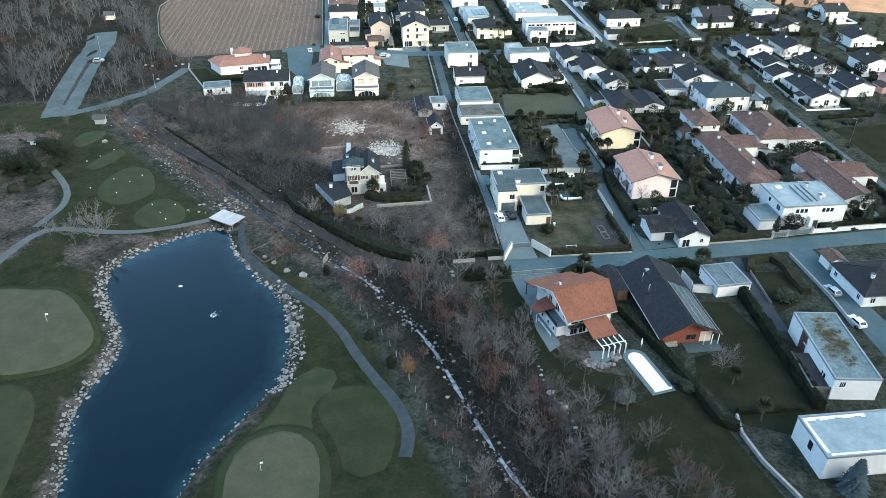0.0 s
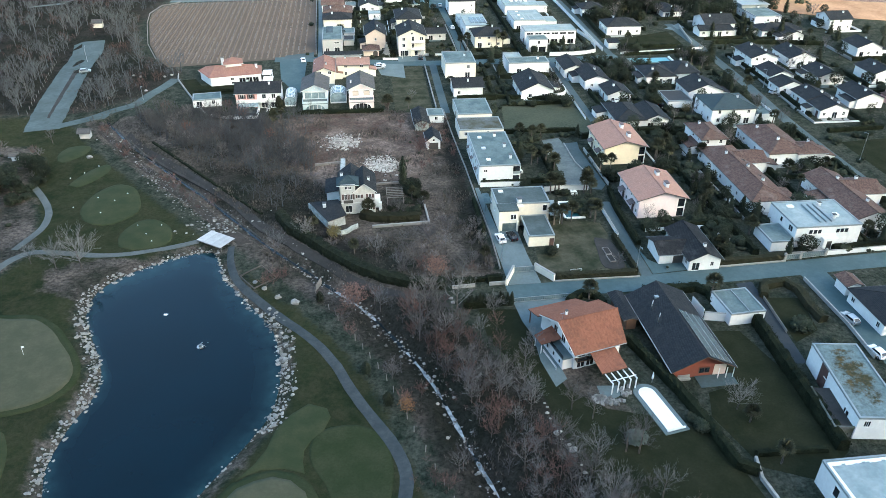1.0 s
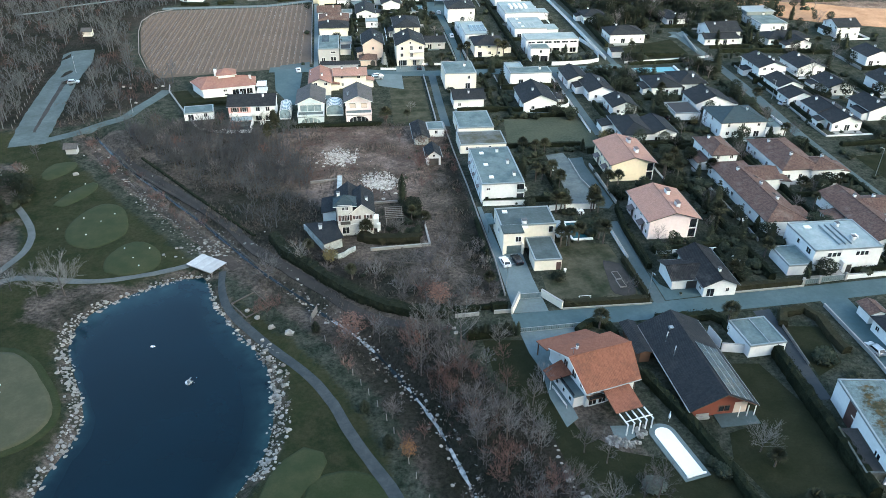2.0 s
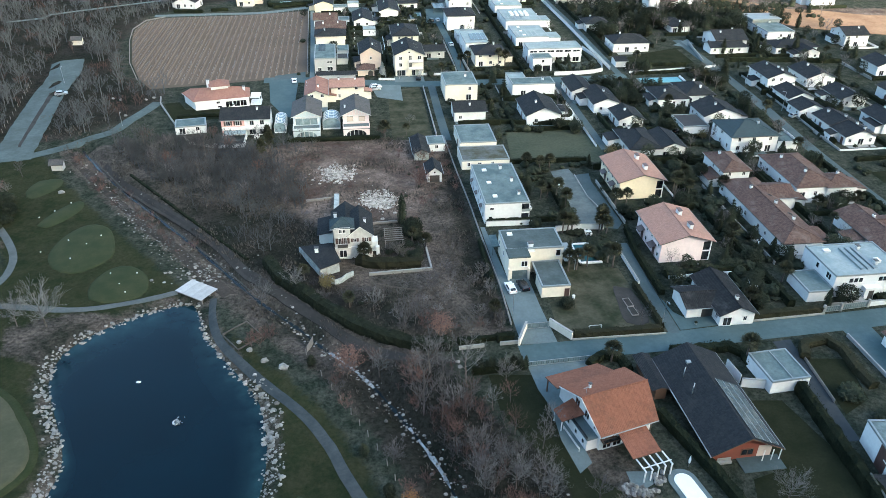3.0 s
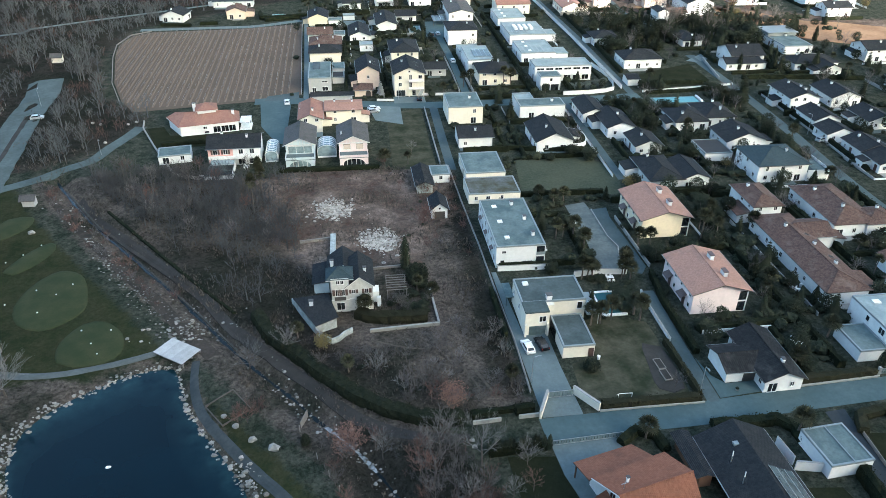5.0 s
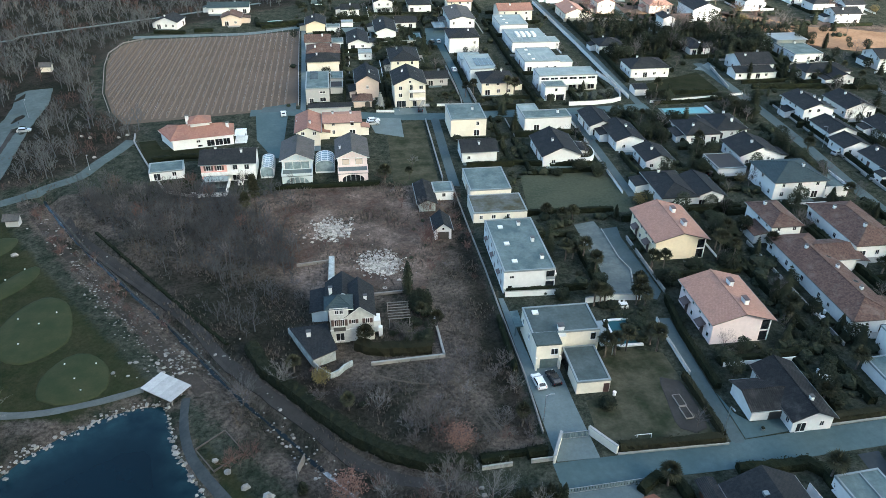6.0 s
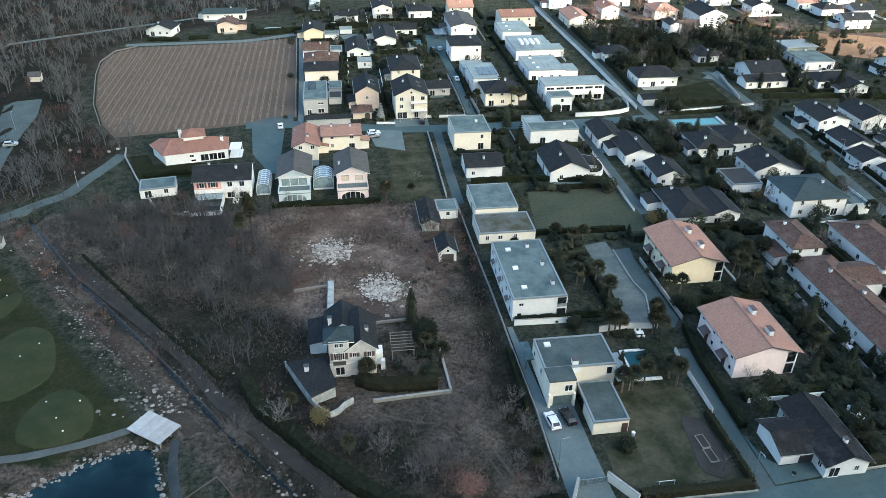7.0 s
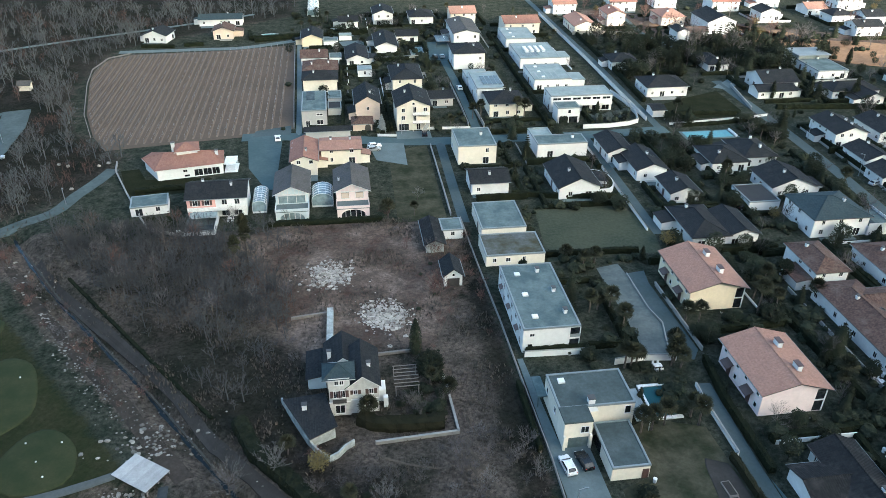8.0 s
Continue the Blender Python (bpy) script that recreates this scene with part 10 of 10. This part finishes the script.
# thicket on the field
made = 0
THICKET = []
DENSE = [(-73, 256), (-60, 252), (-33, 251), (-27, 239), (-20, 228), (-14, 220), (-14, 209), (-27, 206), (-37, 213), (-54, 224), (-68, 241)]
while made < 900:
    x, y = rng.uniform(-73, -12), rng.uniform(183, 256)
    d, s = gap(np.array([x]), np.array([y]), STREAM_LINE)
    if s[0] < 0 or d[0] < 7 or (x > -16 and y < 195):
        continue
    if rng.random() < (0.25 if x > -24 and y > 214 else 0.0) or not inside(np.array(x), np.array(y), DENSE) and rng.random() < 0.8:
        continue
    if made % 25:
        THICKET.append((x, y, rng.choice((0.3, 0.4, 0.5, 0.65, 0.85)) * rng.uniform(0.8, 1.2)))
    else:
        plant(rng.choice(("bare0", "bare1", "bare2", "bare3", "bare4", "shrub0", "shrub1", "shrub2", "pale3", "russet3")), x, y, rng.uniform(0.5, 0.9))
    made += 1
for _ in range(46):
    x, y = rng.uniform(4, 29), rng.uniform(149, 172)
    plant(rng.choice(("shrub0", "shrub1", "shrub2", "redshrub2", "paleshrub1", "shrub0")), x, y, rng.uniform(0.4, 1.1))
for _ in range(40):
    x, y = rng.uniform(-16, 2), rng.uniform(160, 180)
    if gap(np.array([x]), np.array([y]), STREAM_LINE)[0][0] > 7 and free(x, y, 0.6):
        plant(rng.choice(("shrub0", "shrub2", "redshrub1", "bush0", "shrub1")), x, y, rng.uniform(0.4, 0.8))
for _ in range(34):
    x, y = rng.uniform(12, 29), rng.uniform(196, 246)
    if free(x, y, 0.6):
        plant(rng.choice(("redshrub0", "shrub2", "redshrub1", "bush0", "redshrub2")), x, y, rng.uniform(0.35, 0.75))
# banks north-west of the pond
for _ in range(60):
    p = rng.choice(BROOK[4:48])
    x, y = p.x + rng.uniform(-6, -1.5), p.y + rng.uniform(-5, 2)
    plant(rng.choice(("redshrub0", "shrub0", "redshrub1", "shrub2")), x, y, rng.uniform(0.35, 0.7))
for _ in range(30):
    x, y = rng.uniform(-125, -86), rng.uniform(160, 240)
    plant(rng.choice(("redshrub0", "bare1", "redshrub1", "russet3", "bush2", "bare3")), x, y, rng.uniform(0.5, 0.9))

# weeds and dead stalks on the field and the banks
weeds = Shape()
n = 0
while n < 26000:
    if n % 3:
        x, y = rng.uniform(-40, 30), rng.uniform(146, 252)
        if not inside(np.array(x), np.array(y), FIELD):
            continue
    else:
        p = rng.choice(STREAM_LINE[11:-15])
        x, y = p.x + rng.uniform(-7, 16), p.y + rng.uniform(-4, 4)
        if x > 30 and y > 95:
            continue
    if noise.noise(Vector((x * 0.11, y * 0.11, 3))) < rng.uniform(-0.15, 0.45):
        n += 1
        continue
    z, k = land_at(x, y) if n % 3 == 0 else 0.0, rng.uniform(0.25, 0.85)
    for _ in range(3):
        a = rng.uniform(0, TAU)
        u = Vector((math.cos(a), math.sin(a), 0)) * k * 0.5
        o = Vector((-u.y, u.x, 0)) * 0.35
        b = Vector((x, y, z))
        weeds.face((b - o, b + o, b + u + Vector((0, 0, k))))
    n += 1
WEED = surface("dead_weeds", (0.15, 0.13, 0.108), (0.085, 0.072, 0.06), (0.06, 0.05, 0.04), 0.25, 1.5, 1.0, 0)
tagged(part("dead_weeds", weeds, WEED), "dead brown weeds and dry grass tufts", "weeds", kind="stuff")
for x, y in ((-71, 198), (-66, 195.5), (-63.5, 199.2), (-76, 193), (-68, 189), (-54, 177), (-51, 181), (-57, 181.5), (-79, 214), (-76, 218), (-82, 211), (-52, 173.6)):
    tagged(part("tee_marker", Shape().ball((0, 0, 0.1), 0.17, 0.17, 0.15, 0.0, 6, 10), TRIM, at=pose(x, y, land_at(x, y) + 0.35), smooth=True), "small white tee marker on mown grass", "marker", "tee markers")

# woods and brushwood: many trees, one body
def woods(name, label, spots, seeds, mat, size, limbs=9):
    forms = []
    for sd in seeds:
        a, b = grow_tree(sd, 8, 3.4, limbs, (5, 6), 0.75, 0.1, 0.045)
        v = np.array(a.v + b.v)
        f = a.f + [tuple(i + len(a.v) for i in q) for q in b.f]
        forms.append((v, np.array([q if len(q) == 4 else (*q, q[-1]) for q in f])))
    V, F, n = [], [], 0
    r2 = random.Random(len(spots))
    for x, y, k in spots:
        v, f = forms[r2.randrange(len(forms))]
        a = r2.uniform(0, TAU)
        c, s_ = math.cos(a) * k * size, math.sin(a) * k * size
        w = np.stack([v[:, 0] * c - v[:, 1] * s_ + x, v[:, 0] * s_ + v[:, 1] * c + y, v[:, 2] * k * size + land_at(x, y)], -1)
        V.append(w)
        F.append(f + n)
        n += len(v)
    V, F = np.concatenate(V), np.concatenate(F)
    me = bpy.data.meshes.new(name)
    me.from_pydata(V.tolist(), [], F.tolist())
    me.materials.append(mat)
    return tagged(new(name, me), label, "woods", kind="stuff")


woods("field_thicket", "dense bare grey thicket on the field", THICKET, (311, 312, 313), TWIG_BLUE, 0.8, 7)
spots = {0: [], 1: []}
tries = 0
while len(spots[0]) + len(spots[1]) < 1500 and tries < 30000:
    tries += 1
    x, y = rng.uniform(-190, -20), rng.uniform(262, 490)
    if not inside(np.array(x), np.array(y), WEST_WOOD):
        continue
    if gap(np.array([x]), np.array([y]), [(-102, 247), (-105, 266), (-107.5, 306), (-108.5, 328), (-112, 345)])[0][0] < 8 or gap(np.array([x]), np.array([y]), [(-101, 249), (-91, 256), (-75, 268), (-67, 293)])[0][0] < 4:
        continue
    if not free(x, y, 3) or (x > -84 and y < 446 and y > 408) or (x > -66 and y < 466 and y > 400) or inside(np.array(x), np.array(y), VINE):
        continue
    if y > 300 and rng.random() < 0.3:
        continue
    red = noise.noise(Vector((x * 0.045, y * 0.045, 8))) > 0.12 and rng.random() < 0.8
    if red or rng.random() < 0.62:
        spots[int(red)].append((x, y, rng.uniform(0.25, 0.6)))
    else:
        spots[0].append((x, y, rng.uniform(0.65, 1.2)))
woods("far_woods", "bare grey winter woods beyond the vineyard", spots[0], (301, 302, 303), WOOD_TWIG, 1.0, 7)
woods("far_brush", "russet brushwood among the winter woods", spots[1], (304, 305), WOOD_RED, 0.9, 6)
spots = []
for cx, cy in ((13.5, 124), (16, 117), (19, 112), (23, 104), (26, 97), (24, 90), (28, 84), (31, 76), (9, 92), (14, 78), (18, 128)):
    spots += [(cx + rng.gauss(0, 1.5), cy + rng.gauss(0, 1.8), rng.uniform(0.12, 0.3)) for _ in range(14)]
RED_SPOTS = list(spots)
spots = []
for _ in range(300):
    p = rng.choice(STREAM_LINE[34:])
    if 58 < p.y < 142:
        spots.append((p.x + rng.uniform(1.5, 16), p.y + rng.uniform(-3, 3), rng.uniform(0.15, 0.4)))
spots = [q for q in spots if not (q[0] > 30 and q[1] > 98) and free(q[0], q[1], 0.5)]
woods("brook_brush", "russet undergrowth along the brook", spots[::2] + RED_SPOTS, (306, 307), TWIG_RED, 1.0, 7)
woods("brook_thicket", "grey undergrowth along the brook", spots[1::2], (308, 309), TWIG, 1.2)
